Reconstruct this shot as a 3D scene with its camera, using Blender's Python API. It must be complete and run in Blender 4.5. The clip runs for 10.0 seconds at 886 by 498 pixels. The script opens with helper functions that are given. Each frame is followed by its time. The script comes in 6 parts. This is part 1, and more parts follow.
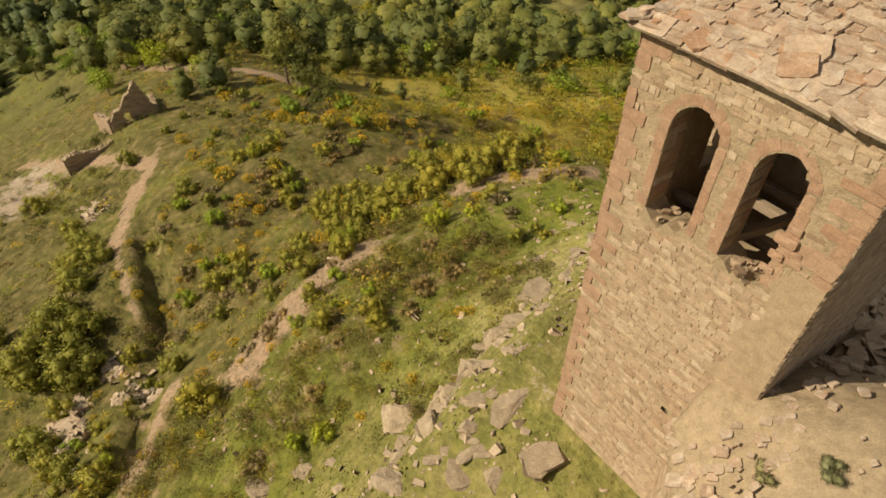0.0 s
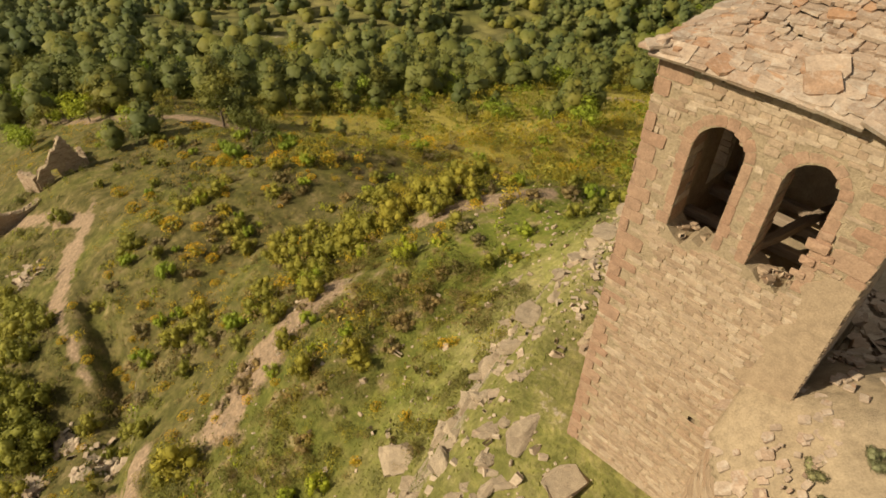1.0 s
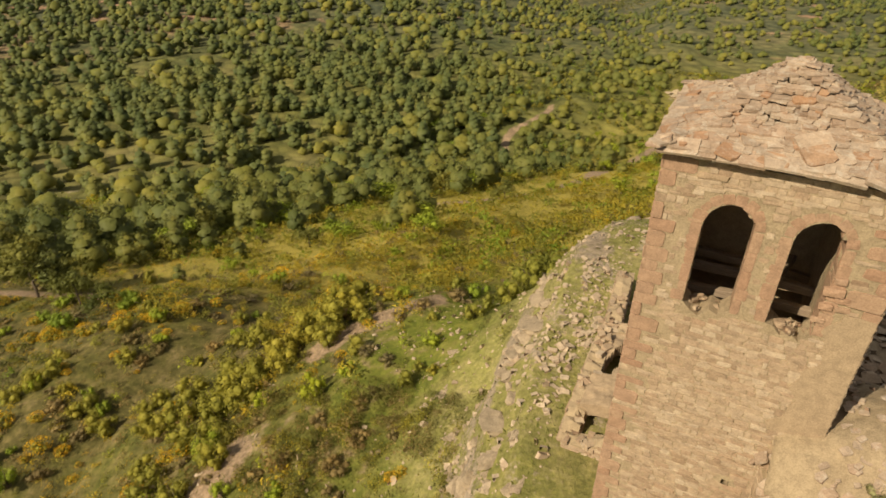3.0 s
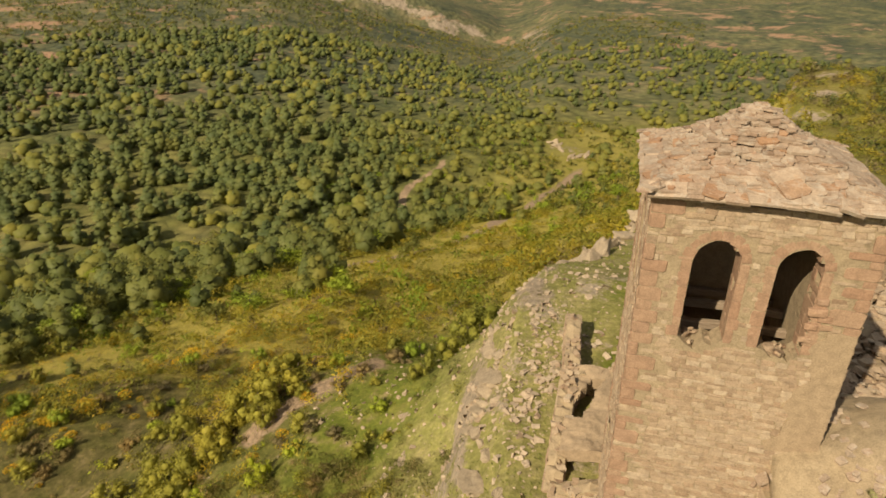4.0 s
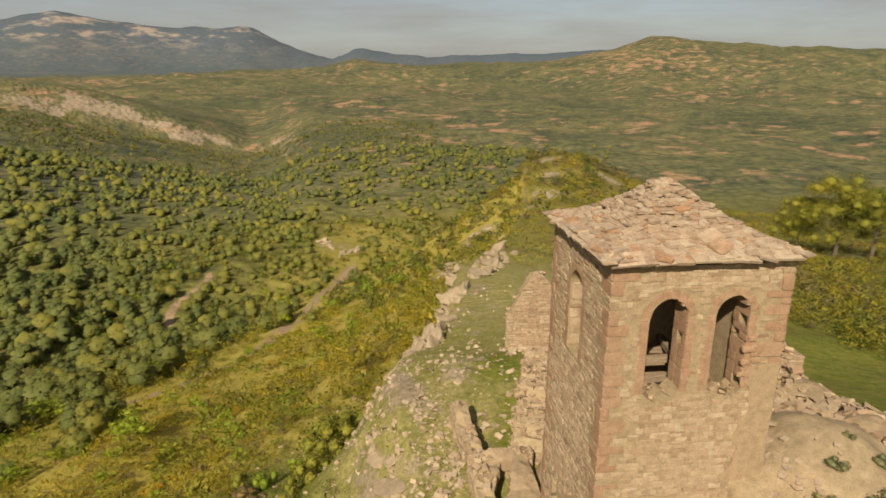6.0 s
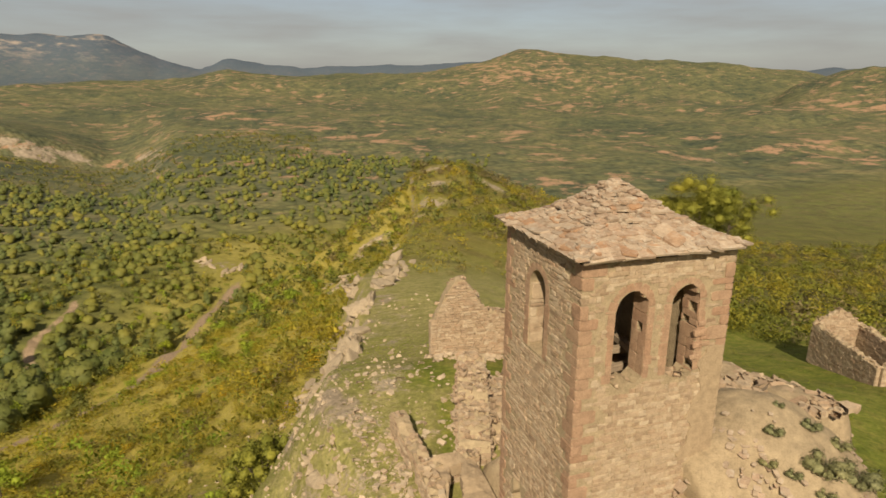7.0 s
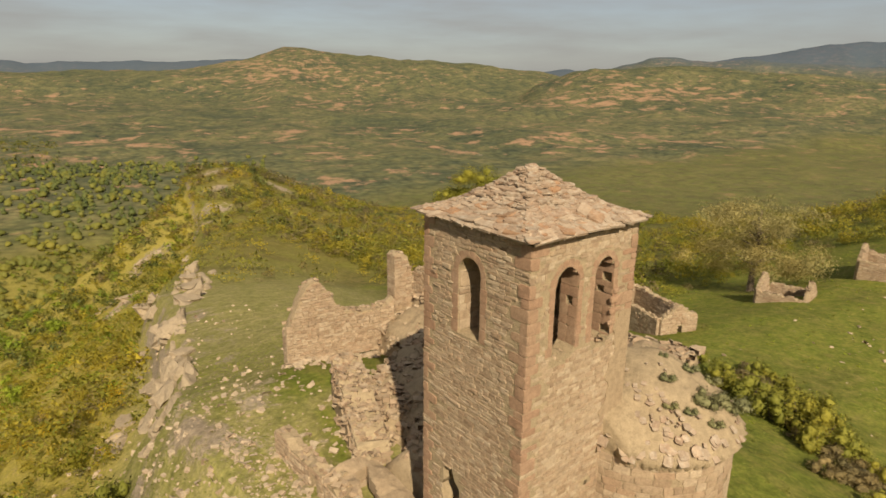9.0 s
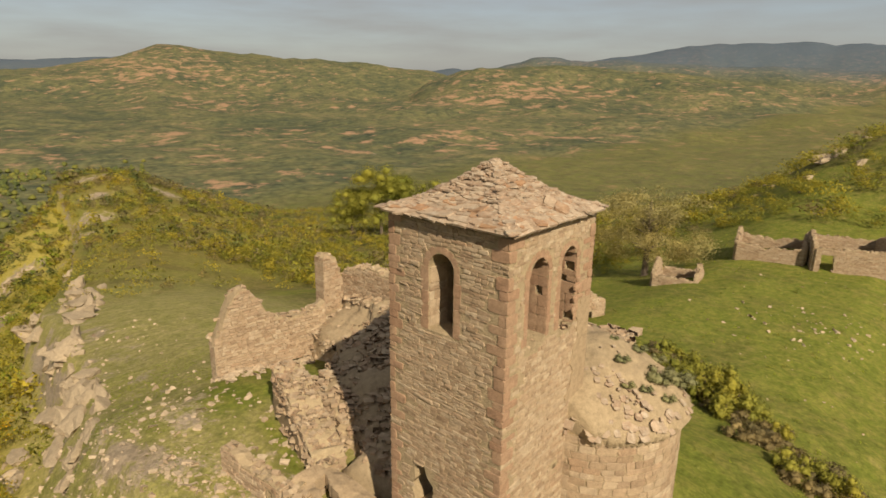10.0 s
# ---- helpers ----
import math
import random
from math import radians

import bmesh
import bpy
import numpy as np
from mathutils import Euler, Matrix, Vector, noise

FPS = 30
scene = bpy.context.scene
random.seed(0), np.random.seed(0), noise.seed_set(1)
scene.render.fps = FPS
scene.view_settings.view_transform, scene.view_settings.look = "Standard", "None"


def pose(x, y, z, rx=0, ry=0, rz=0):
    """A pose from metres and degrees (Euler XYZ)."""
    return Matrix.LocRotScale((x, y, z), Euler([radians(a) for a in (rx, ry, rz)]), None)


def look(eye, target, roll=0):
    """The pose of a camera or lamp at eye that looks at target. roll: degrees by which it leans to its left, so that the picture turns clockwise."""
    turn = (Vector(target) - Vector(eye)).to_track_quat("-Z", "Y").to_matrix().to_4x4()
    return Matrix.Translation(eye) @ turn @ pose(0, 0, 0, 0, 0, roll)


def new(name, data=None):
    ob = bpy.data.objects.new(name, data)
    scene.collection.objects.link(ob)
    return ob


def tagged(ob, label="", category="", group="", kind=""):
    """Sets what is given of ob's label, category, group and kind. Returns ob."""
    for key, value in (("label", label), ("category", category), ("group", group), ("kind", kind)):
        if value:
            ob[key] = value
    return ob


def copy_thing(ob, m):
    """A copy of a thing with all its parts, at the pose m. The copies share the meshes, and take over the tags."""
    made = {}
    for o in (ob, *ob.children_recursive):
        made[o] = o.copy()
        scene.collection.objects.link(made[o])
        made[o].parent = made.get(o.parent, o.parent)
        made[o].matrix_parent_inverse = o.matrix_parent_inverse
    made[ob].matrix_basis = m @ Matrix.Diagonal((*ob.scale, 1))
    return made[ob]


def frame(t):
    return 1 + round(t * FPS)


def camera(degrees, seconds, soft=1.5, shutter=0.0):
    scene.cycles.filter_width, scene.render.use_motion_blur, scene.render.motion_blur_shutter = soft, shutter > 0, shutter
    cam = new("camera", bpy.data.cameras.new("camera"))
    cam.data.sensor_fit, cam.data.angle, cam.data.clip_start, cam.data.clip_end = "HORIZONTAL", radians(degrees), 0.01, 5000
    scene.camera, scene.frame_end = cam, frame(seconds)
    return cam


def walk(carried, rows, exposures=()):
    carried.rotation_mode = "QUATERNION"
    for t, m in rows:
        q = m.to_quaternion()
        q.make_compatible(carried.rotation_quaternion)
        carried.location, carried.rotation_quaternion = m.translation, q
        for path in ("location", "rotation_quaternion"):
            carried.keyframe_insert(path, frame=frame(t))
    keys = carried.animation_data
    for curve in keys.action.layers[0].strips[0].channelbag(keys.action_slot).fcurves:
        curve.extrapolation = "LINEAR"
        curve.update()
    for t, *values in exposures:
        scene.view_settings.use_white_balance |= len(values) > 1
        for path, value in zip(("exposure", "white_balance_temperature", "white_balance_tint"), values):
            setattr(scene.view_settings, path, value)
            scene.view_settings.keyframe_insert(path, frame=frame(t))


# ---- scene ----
cam = camera(71.4, 10.0, soft=1.65, shutter=0.3)
PATH = [
    (0, (5.358, -7.657, 13.957), (4.213, -6.809, 12.553), -0.0),
    (0.5, (4.83, -8.298, 14.028), (3.74, -7.359, 12.639), 0.2),
    (1, (4.226, -8.846, 14.029), (3.159, -7.806, 12.694), 0.2),
    (1.5, (3.51, -9.354, 14.036), (2.475, -8.194, 12.777), 0.1),
    (2, (2.721, -9.856, 14.038), (1.757, -8.567, 12.85), 0.2),
    (2.5, (1.894, -10.343, 13.955), (1.027, -8.926, 12.84), 0.7),
    (4, (-0.815, -11.267, 13.902), (-1.304, -9.535, 13.03), 0.3),
    (4.5, (-1.849, -11.464, 13.872), (-2.168, -9.654, 13.085), 0.5),
    (5, (-2.854, -11.49, 13.808), (-2.989, -9.621, 13.11), 0.6),
    (5.5, (-3.786, -11.328, 13.779), (-3.742, -9.425, 13.167), 0.3),
    (7, (-6.594, -10.799, 13.663), (-6.0, -8.968, 13.119), 0.2),
    (7.5, (-7.336, -10.431, 13.599), (-6.574, -8.663, 13.056), 0.5),
    (8, (-8.119, -10.02, 13.505), (-7.192, -8.332, 12.965), 0.4),
    (8.5, (-8.899, -9.506, 13.436), (-7.822, -7.91, 12.897), 0.6),
    (9, (-9.646, -8.912, 13.422), (-8.442, -7.411, 12.88), 0.7),
    (9.5, (-10.328, -8.304, 13.36), (-8.997, -6.912, 12.818), 0.8),
    (10, (-10.959, -7.631, 13.329), (-9.513, -6.36, 12.788), 0.7),
]
walk(cam, [(t, look(eye, target, roll)) for t, eye, target, roll in PATH])

# ---- light ----
SUN_AZ, SUN_EL = 27.0, 38.0          # degrees: the way the light travels, from +y towards +x; height of the sun
world = bpy.data.worlds.new("sky_world")
scene.world = world
world.use_nodes = True
wn = world.node_tree.nodes
wl = world.node_tree.links
sky = wn.new("ShaderNodeTexSky")
sky.sky_type = "NISHITA"
sky.sun_disc = False
sky.sun_elevation = radians(SUN_EL)
sky.sun_rotation = radians(SUN_AZ + 180.0)
sky.altitude = 900
sky.air_density = 1.0
sky.dust_density = 2.5
sky.ozone_density = 1.2
# thin high cloud veils over the sky
geo = wn.new("ShaderNodeTexCoord")
mapn = wn.new("ShaderNodeMapping")
mapn.inputs["Scale"].default_value = (1.3, 1.3, 9.0)
cl = wn.new("ShaderNodeTexNoise")
cl.inputs["Scale"].default_value = 2.2
cl.inputs["Detail"].default_value = 5.0
cl.inputs["Roughness"].default_value = 0.55
ramp = wn.new("ShaderNodeValToRGB")
ramp.color_ramp.elements[0].position = 0.30
ramp.color_ramp.elements[0].color = (0.6, 0.6, 0.6, 1)
ramp.color_ramp.elements[1].position = 0.70
ramp.color_ramp.elements[1].color = (0.95, 0.95, 0.95, 1)
mixc = wn.new("ShaderNodeMixRGB")
mixc.inputs[2].default_value = (2.7, 2.58, 2.38, 1)
wl.new(geo.outputs["Generated"], mapn.inputs["Vector"])
wl.new(mapn.outputs["Vector"], cl.inputs["Vector"])
wl.new(cl.outputs["Fac"], ramp.inputs["Fac"])
wl.new(ramp.outputs["Color"], mixc.inputs[0])
wl.new(sky.outputs["Color"], mixc.inputs[1])
wl.new(mixc.outputs["Color"], wn["Background"].inputs["Color"])
wn["Background"].inputs["Strength"].default_value = 0.085
sun_data = bpy.data.lights.new("sun", "SUN")
sun_data.energy = 4.2
sun_data.angle = radians(0.6)
sun_data.color = (1.0, 0.868, 0.668)
sun = new("sun", sun_data)
la, le = radians(SUN_AZ), radians(SUN_EL)
light_way = Vector((math.sin(la) * math.cos(le), math.cos(la) * math.cos(le), -math.sin(le)))
sun.matrix_world = look((-30, -60, 60), Vector((-30, -60, 60)) + light_way)
scene.view_settings.exposure = 0.58

# ---- materials ----


def material(name, roughness=0.9, spec=0.2):
    m = bpy.data.materials.new(name)
    m.use_nodes = True
    b = m.node_tree.nodes["Principled BSDF"]
    b.inputs["Roughness"].default_value = roughness
    b.inputs["Specular IOR Level"].default_value = spec
    return m, m.node_tree.nodes, m.node_tree.links, b


def node_noise(n, l, scale, detail=4.0, rough=0.6, vec=None):
    t = n.new("ShaderNodeTexNoise")
    t.inputs["Scale"].default_value = scale
    t.inputs["Detail"].default_value = detail
    t.inputs["Roughness"].default_value = rough
    if vec is not None:
        l.new(vec, t.inputs["Vector"])
    return t.outputs["Fac"]


def node_ramp(n, l, fac, stops):
    r = n.new("ShaderNodeValToRGB")
    while len(r.color_ramp.elements) < len(stops):
        r.color_ramp.elements.new(0.5)
    for e, (p, c) in zip(r.color_ramp.elements, stops):
        e.position = p
        e.color = (*c, 1) if len(c) == 3 else c
    l.new(fac, r.inputs["Fac"])
    return r.outputs["Color"]


def node_mix(n, l, fac, a, b, mode="MIX"):
    m = n.new("ShaderNodeMixRGB")
    m.blend_type = mode
    for i, v in enumerate((fac, a, b)):
        if isinstance(v, (int, float)):
            m.inputs[i].default_value = v
        elif isinstance(v, tuple):
            m.inputs[i].default_value = (*v, 1)
        else:
            l.new(v, m.inputs[i])
    return m.outputs["Color"]


def node_math(n, l, op, a, b=0.0, clamp=False):
    m = n.new("ShaderNodeMath")
    m.operation = op
    m.use_clamp = clamp
    for i, v in enumerate((a, b)):
        if isinstance(v, (int, float)):
            m.inputs[i].default_value = v
        else:
            l.new(v, m.inputs[i])
    return m.outputs[0]


def node_bump(n, l, b, height, strength, distance):
    bp = n.new("ShaderNodeBump")
    bp.inputs["Strength"].default_value = strength
    bp.inputs["Distance"].default_value = distance
    l.new(height, bp.inputs["Height"])
    l.new(bp.outputs["Normal"], b.inputs["Normal"])


def stone_material(name, tones, lichen=0.0, joined=False, bump=0.011, red=None, pale=0.0):
    """Weathered sandstone: tone by piece, blotches, grain, dark lichen specks."""
    m, n, l, b = material(name, 0.92, 0.15)
    pos = n.new("ShaderNodeNewGeometry").outputs["Position"]
    if joined:
        rnd = n.new("ShaderNodeNewGeometry").outputs["Random Per Island"]
    else:
        rnd = n.new("ShaderNodeObjectInfo").outputs["Random"]
    k = len(tones) - 1
    base = node_ramp(n, l, rnd, [(i / k, c) for i, c in enumerate(tones)])
    big = node_noise(n, l, 0.55, 5, 0.6, pos)
    base = node_mix(n, l, node_ramp(n, l, big, [(0.35, (0, 0, 0)), (0.7, (0.55, 0.55, 0.55))]), base, red or tones[-1])
    mid = node_noise(n, l, 5.0, 6, 0.65, pos)
    base = node_mix(n, l, 0.75, base, node_ramp(n, l, mid, [(0.25, (0.62, 0.6, 0.58)), (0.75, (1.28, 1.26, 1.22))]), "MULTIPLY")
    fine = node_noise(n, l, 30.0, 6, 0.75, pos)
    base = node_mix(n, l, 0.6, base, node_ramp(n, l, fine, [(0.3, (0.55, 0.54, 0.53)), (0.7, (1.35, 1.35, 1.35))]), "MULTIPLY")
    if lichen:
        sp = node_noise(n, l, 9.0, 6, 0.75, pos)
        base = node_mix(n, l, node_ramp(n, l, sp, [(0.56, (0, 0, 0)), (0.68, (lichen, lichen, lichen))]), base, (0.16, 0.14, 0.11))
        sp2 = node_noise(n, l, 3.1, 6, 0.7, pos)
        base = node_mix(n, l, node_ramp(n, l, sp2, [(0.6, (0, 0, 0)), (0.72, (lichen * 0.7,) * 3)]), base, (0.42, 0.2, 0.06))
    if pale:
        sp3 = node_noise(n, l, 6.0, 7, 0.8, pos)
        base = node_mix(n, l, node_ramp(n, l, sp3, [(0.52, (0, 0, 0)), (0.6, (pale, pale, pale))]), base, (0.46, 0.40, 0.31))
    l.new(base, b.inputs["Base Color"])
    h = node_mix(n, l, 0.5, mid, fine)
    node_bump(n, l, b, h, 1.0, bump * 1.6)
    return m


SAND = [(0.36, 0.262, 0.165), (0.465, 0.37, 0.258), (0.285, 0.196, 0.122), (0.385, 0.285, 0.184), (0.25, 0.168, 0.106), (0.435, 0.34, 0.23), (0.34, 0.228, 0.143), (0.41, 0.315, 0.21)]
RED = [(0.352, 0.236, 0.15), (0.33, 0.207, 0.13), (0.362, 0.244, 0.156), (0.312, 0.188, 0.117), (0.35, 0.234, 0.153)]
mat_stone = stone_material("rubble_stone", SAND, 0.0, False)
mat_stone_joined = stone_material("rubble_stone_wall", SAND, 0.15, True)
mat_quoin = stone_material("red_sandstone", RED, 0.1, False)
SLATE = [(0.29, 0.19, 0.122), (0.37, 0.285, 0.198), (0.235, 0.155, 0.1), (0.43, 0.34, 0.245), (0.32, 0.21, 0.135), (0.385, 0.3, 0.212), (0.265, 0.195, 0.135), (0.4, 0.31, 0.22)]
mat_slab = stone_material("roof_slab_stone", SLATE, 0.35, False, 0.006, None, 0.5)
mat_slab_joined = stone_material("roof_slab_stone_small", SLATE, 0.3, True, 0.006, None, 0.5)
mat_orange = stone_material("orange_slab_stone", [(0.34, 0.20, 0.115), (0.33, 0.19, 0.10), (0.32, 0.21, 0.13)], 0.2, False, 0.006, None, 0.3)
mat_mortar = stone_material("lime_mortar", [(0.368, 0.289, 0.179), (0.355, 0.271, 0.167)], 0.0, False, 0.03)
mat_plaster = stone_material("lime_plaster", [(0.346, 0.261, 0.166), (0.338, 0.250, 0.156)], 0.0, False, 0.006)
mat_field_stone = stone_material("field_stone", [(0.44, 0.35, 0.24), (0.48, 0.385, 0.27), (0.40, 0.30, 0.20)], 0.1, True, 0.01)
mat_rock = stone_material("grey_rock", [(0.415, 0.332, 0.222), (0.47, 0.382, 0.262), (0.365, 0.284, 0.185)], 0.06, True, 0.04)


def wood_material():
    m, n, l, b = material("weathered_wood", 0.8, 0.2)
    tc = n.new("ShaderNodeTexCoord").outputs["Object"]
    mp = n.new("ShaderNodeMapping")
    mp.inputs["Scale"].default_value = (2, 30, 30)
    l.new(tc, mp.inputs["Vector"])
    g = node_noise(n, l, 1.5, 6, 0.7, mp.outputs["Vector"])
    c = node_ramp(n, l, g, [(0.3, (0.16, 0.11, 0.07)), (0.7, (0.36, 0.28, 0.19))])
    l.new(c, b.inputs["Base Color"])
    node_bump(n, l, b, g, 0.4, 0.01)
    return m


mat_wood = wood_material()


def leaf_material(name, dark, light, trans=0.3, tones=None, by_tree=0.0):
    m, n, l, b = material(name, 0.65, 0.25)
    rnd = n.new("ShaderNodeNewGeometry").outputs["Random Per Island"]
    oi = n.new("ShaderNodeObjectInfo").outputs["Random"]
    if by_tree:
        spot = node_ramp(n, l, node_noise(n, l, by_tree, 2, 0.5, n.new("ShaderNodeNewGeometry").outputs["Position"]), [(0.36, (0, 0, 0)), (0.64, (1, 1, 1))])
        rnd = node_mix(n, l, 0.75, rnd, spot)
    c = node_ramp(n, l, rnd, tones) if tones else node_mix(n, l, rnd, dark, light)
    wide = node_noise(n, l, 0.035, 5, 0.6, n.new("ShaderNodeNewGeometry").outputs["Position"])
    c = node_mix(n, l, 0.8, c, node_ramp(n, l, wide, [(0.36, (0.66, 0.74, 0.72)), (0.5, (1, 1, 1)), (0.64, (1.28, 1.16, 0.9))]), "MULTIPLY")
    c = node_mix(n, l, 0.6, c, node_ramp(n, l, oi, [(0.0, (0.7, 0.75, 0.7)), (0.5, (1, 1, 1)), (1.0, (1.3, 1.15, 0.9))]), "MULTIPLY")
    l.new(c, b.inputs["Base Color"])
    tr = n.new("ShaderNodeBsdfTranslucent")
    l.new(c, tr.inputs["Color"])
    mx = n.new("ShaderNodeMixShader")
    mx.inputs[0].default_value = trans
    l.new(b.outputs[0], mx.inputs[1])
    l.new(tr.outputs[0], mx.inputs[2])
    l.new(mx.outputs[0], n["Material Output"].inputs["Surface"])
    return m


mat_box = leaf_material("boxwood_leaves", (0.2, 0.2, 0.03), (0.355, 0.325, 0.048))
mat_grey_bush = leaf_material("dry_shrub_twigs", (0.175, 0.14, 0.06), (0.325, 0.252, 0.11), 0.35)
mat_green_bush = leaf_material("fresh_green_leaves", (0.213, 0.274, 0.022), (0.347, 0.403, 0.039))
mat_sage = leaf_material("sage_green_leaves", (0.2, 0.195, 0.085), (0.31, 0.29, 0.135), 0.2)
mat_flank = leaf_material("broom_scrub_leaves", (0.38, 0.325, 0.04), (0.56, 0.45, 0.06), 0.5)
mat_spring = leaf_material("spring_leaves", (0.235, 0.24, 0.036), (0.375, 0.345, 0.052), 0.4)
mat_yellow = leaf_material("yellow_broom_flowers", (0.60, 0.34, 0.01), (0.75, 0.48, 0.02))
mat_pine = leaf_material("pine_needles", (0.085, 0.108, 0.034), (0.225, 0.225, 0.062), 0.35, [(0.0, (0.115, 0.135, 0.036)), (0.5, (0.155, 0.17, 0.042)), (1.0, (0.21, 0.21, 0.05))])
mat_far_tree = leaf_material("woodland_needles", (0.1, 0.12, 0.035), (0.2, 0.2, 0.05), 0.3, [(0.0, (0.1, 0.123, 0.038)), (0.5, (0.138, 0.157, 0.043)), (1.0, (0.195, 0.198, 0.05))], 0.13)
mat_oak = leaf_material("young_oak_leaves", (0.15, 0.16, 0.035), (0.3, 0.27, 0.06), 0.35, [(0.0, (0.15, 0.16, 0.034)), (0.5, (0.2, 0.198, 0.04)), (1.0, (0.27, 0.245, 0.046))], 0.13)
mat_dark_bush = leaf_material("dark_juniper_leaves", (0.08, 0.09, 0.024), (0.165, 0.16, 0.04), 0.25)
mat_bare = leaf_material("bare_twigs", (0.3, 0.262, 0.1), (0.44, 0.375, 0.15), 0.3)
mat_grass = leaf_material("grass_blades", (0.16, 0.185, 0.026), (0.27, 0.262, 0.055), 0.4)
mat_bark, _n, _l, _b = material("bark", 0.9)
_c = node_ramp(_n, _l, node_noise(_n, _l, 12, 5), [(0.3, (0.07, 0.05, 0.035)), (0.7, (0.2, 0.155, 0.11))])
_l.new(_c, _b.inputs["Base Color"])


def ground_material():
    m, n, l, b = material("hillside_ground", 0.95, 0.1)
    pos = n.new("ShaderNodeNewGeometry").outputs["Position"]

    def attr(name):
        a = n.new("ShaderNodeAttribute")
        a.attribute_name = name
        return a.outputs["Fac"]

    big = node_noise(n, l, 0.12, 6, 0.6, pos)
    mid = node_noise(n, l, 0.9, 6, 0.65, pos)
    fine = node_noise(n, l, 7.0, 6, 0.7, pos)
    dry = node_ramp(n, l, mid, [(0.28, (0.058, 0.054, 0.017)), (0.45, (0.096, 0.084, 0.026)), (0.58, (0.145, 0.118, 0.042)), (0.72, (0.23, 0.175, 0.084))])
    lush = node_ramp(n, l, mid, [(0.28, (0.095, 0.113, 0.017)), (0.45, (0.137, 0.153, 0.024)), (0.6, (0.18, 0.176, 0.035)), (0.75, (0.23, 0.2, 0.056))])
    g = node_math(n, l, "ADD", attr("green"), node_math(n, l, "MULTIPLY", node_math(n, l, "SUBTRACT", big, 0.5), 2.6), True)
    c = node_mix(n, l, g, dry, lush)
    broomy = node_ramp(n, l, fine, [(0.3, (0.22, 0.195, 0.036)), (0.5, (0.36, 0.295, 0.058)), (0.7, (0.45, 0.335, 0.1))])
    c = node_mix(n, l, attr("flank"), c, broomy)
    straw = node_ramp(n, l, node_mix(n, l, 0.5, mid, fine), [(0.3, (0.19, 0.182, 0.046)), (0.48, (0.29, 0.258, 0.088)), (0.6, (0.375, 0.31, 0.145)), (0.72, (0.45, 0.358, 0.22))])
    c = node_mix(n, l, attr("pale"), c, straw)
    soil = node_ramp(n, l, fine, [(0.3, (0.22, 0.15, 0.085)), (0.7, (0.36, 0.26, 0.165))])
    s = node_math(n, l, "ADD", attr("soil"), node_math(n, l, "MULTIPLY", node_math(n, l, "SUBTRACT", mid, 0.55), 1.2))
    s = node_ramp(n, l, s, [(0.38, (0, 0, 0)), (0.6, (1, 1, 1))])
    c = node_mix(n, l, s, c, soil)
    rock = node_ramp(n, l, node_mix(n, l, 0.55, node_mix(n, l, 0.5, mid, fine), node_noise(n, l, 0.11, 7, 0.75, pos)), [(0.3, (0.17, 0.125, 0.08)), (0.5, (0.30, 0.235, 0.16)), (0.7, (0.40, 0.325, 0.235))])
    patchy = node_noise(n, l, 0.45, 6, 0.65, pos)
    wide = node_noise(n, l, 0.03, 7, 0.7, pos)
    r = node_math(n, l, "ADD", attr("rock"), node_math(n, l, "MULTIPLY", node_math(n, l, "SUBTRACT", fine, 0.5), 0.7))
    r = node_math(n, l, "ADD", r, node_math(n, l, "MULTIPLY", node_math(n, l, "SUBTRACT", patchy, 0.52), 1.5))
    r = node_math(n, l, "ADD", r, node_math(n, l, "MULTIPLY", node_math(n, l, "MULTIPLY", node_math(n, l, "SUBTRACT", wide, 0.58), 4.0), attr("wood")))
    r = node_ramp(n, l, r, [(0.42, (0, 0, 0)), (0.58, (1, 1, 1))])
    # wooded far slopes, their greens greyed to stand for haze, with open reddish earth
    f1 = node_noise(n, l, 0.035, 8, 0.72, pos)
    f0 = node_noise(n, l, 0.0045, 6, 0.6, pos)
    f1 = node_mix(n, l, 0.4, f1, f0)
    wood = node_ramp(n, l, f1, [(0.37, (0.048, 0.064, 0.042)), (0.46, (0.078, 0.092, 0.05)), (0.53, (0.112, 0.119, 0.058)), (0.62, (0.162, 0.15, 0.078)), (0.7, (0.21, 0.172, 0.098))])
    mp = n.new("ShaderNodeMapping")
    mp.inputs["Scale"].default_value = (1.0, 1.0, 3.0)
    l.new(pos, mp.inputs["Vector"])
    f2 = node_noise(n, l, 0.026, 9, 0.74, mp.outputs["Vector"])
    f3 = node_noise(n, l, 0.0016, 4, 0.5, pos)
    f2 = node_math(n, l, "ADD", f2, node_math(n, l, "MULTIPLY", node_math(n, l, "SUBTRACT", f3, 0.5), 0.35))
    earth = node_ramp(n, l, f2, [(0.557, (0, 0, 0)), (0.615, (0.9, 0.9, 0.9))])
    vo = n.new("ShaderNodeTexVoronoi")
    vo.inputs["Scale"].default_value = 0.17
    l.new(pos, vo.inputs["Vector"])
    # crown light painted in: sunlit middles, bluish shade between the crowns
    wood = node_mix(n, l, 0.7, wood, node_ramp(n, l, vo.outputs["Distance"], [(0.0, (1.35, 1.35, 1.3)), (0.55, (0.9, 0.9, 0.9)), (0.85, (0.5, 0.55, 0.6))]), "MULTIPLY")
    vf = n.new("ShaderNodeTexVoronoi")
    vf.inputs["Scale"].default_value = 0.055
    l.new(pos, vf.inputs["Vector"])
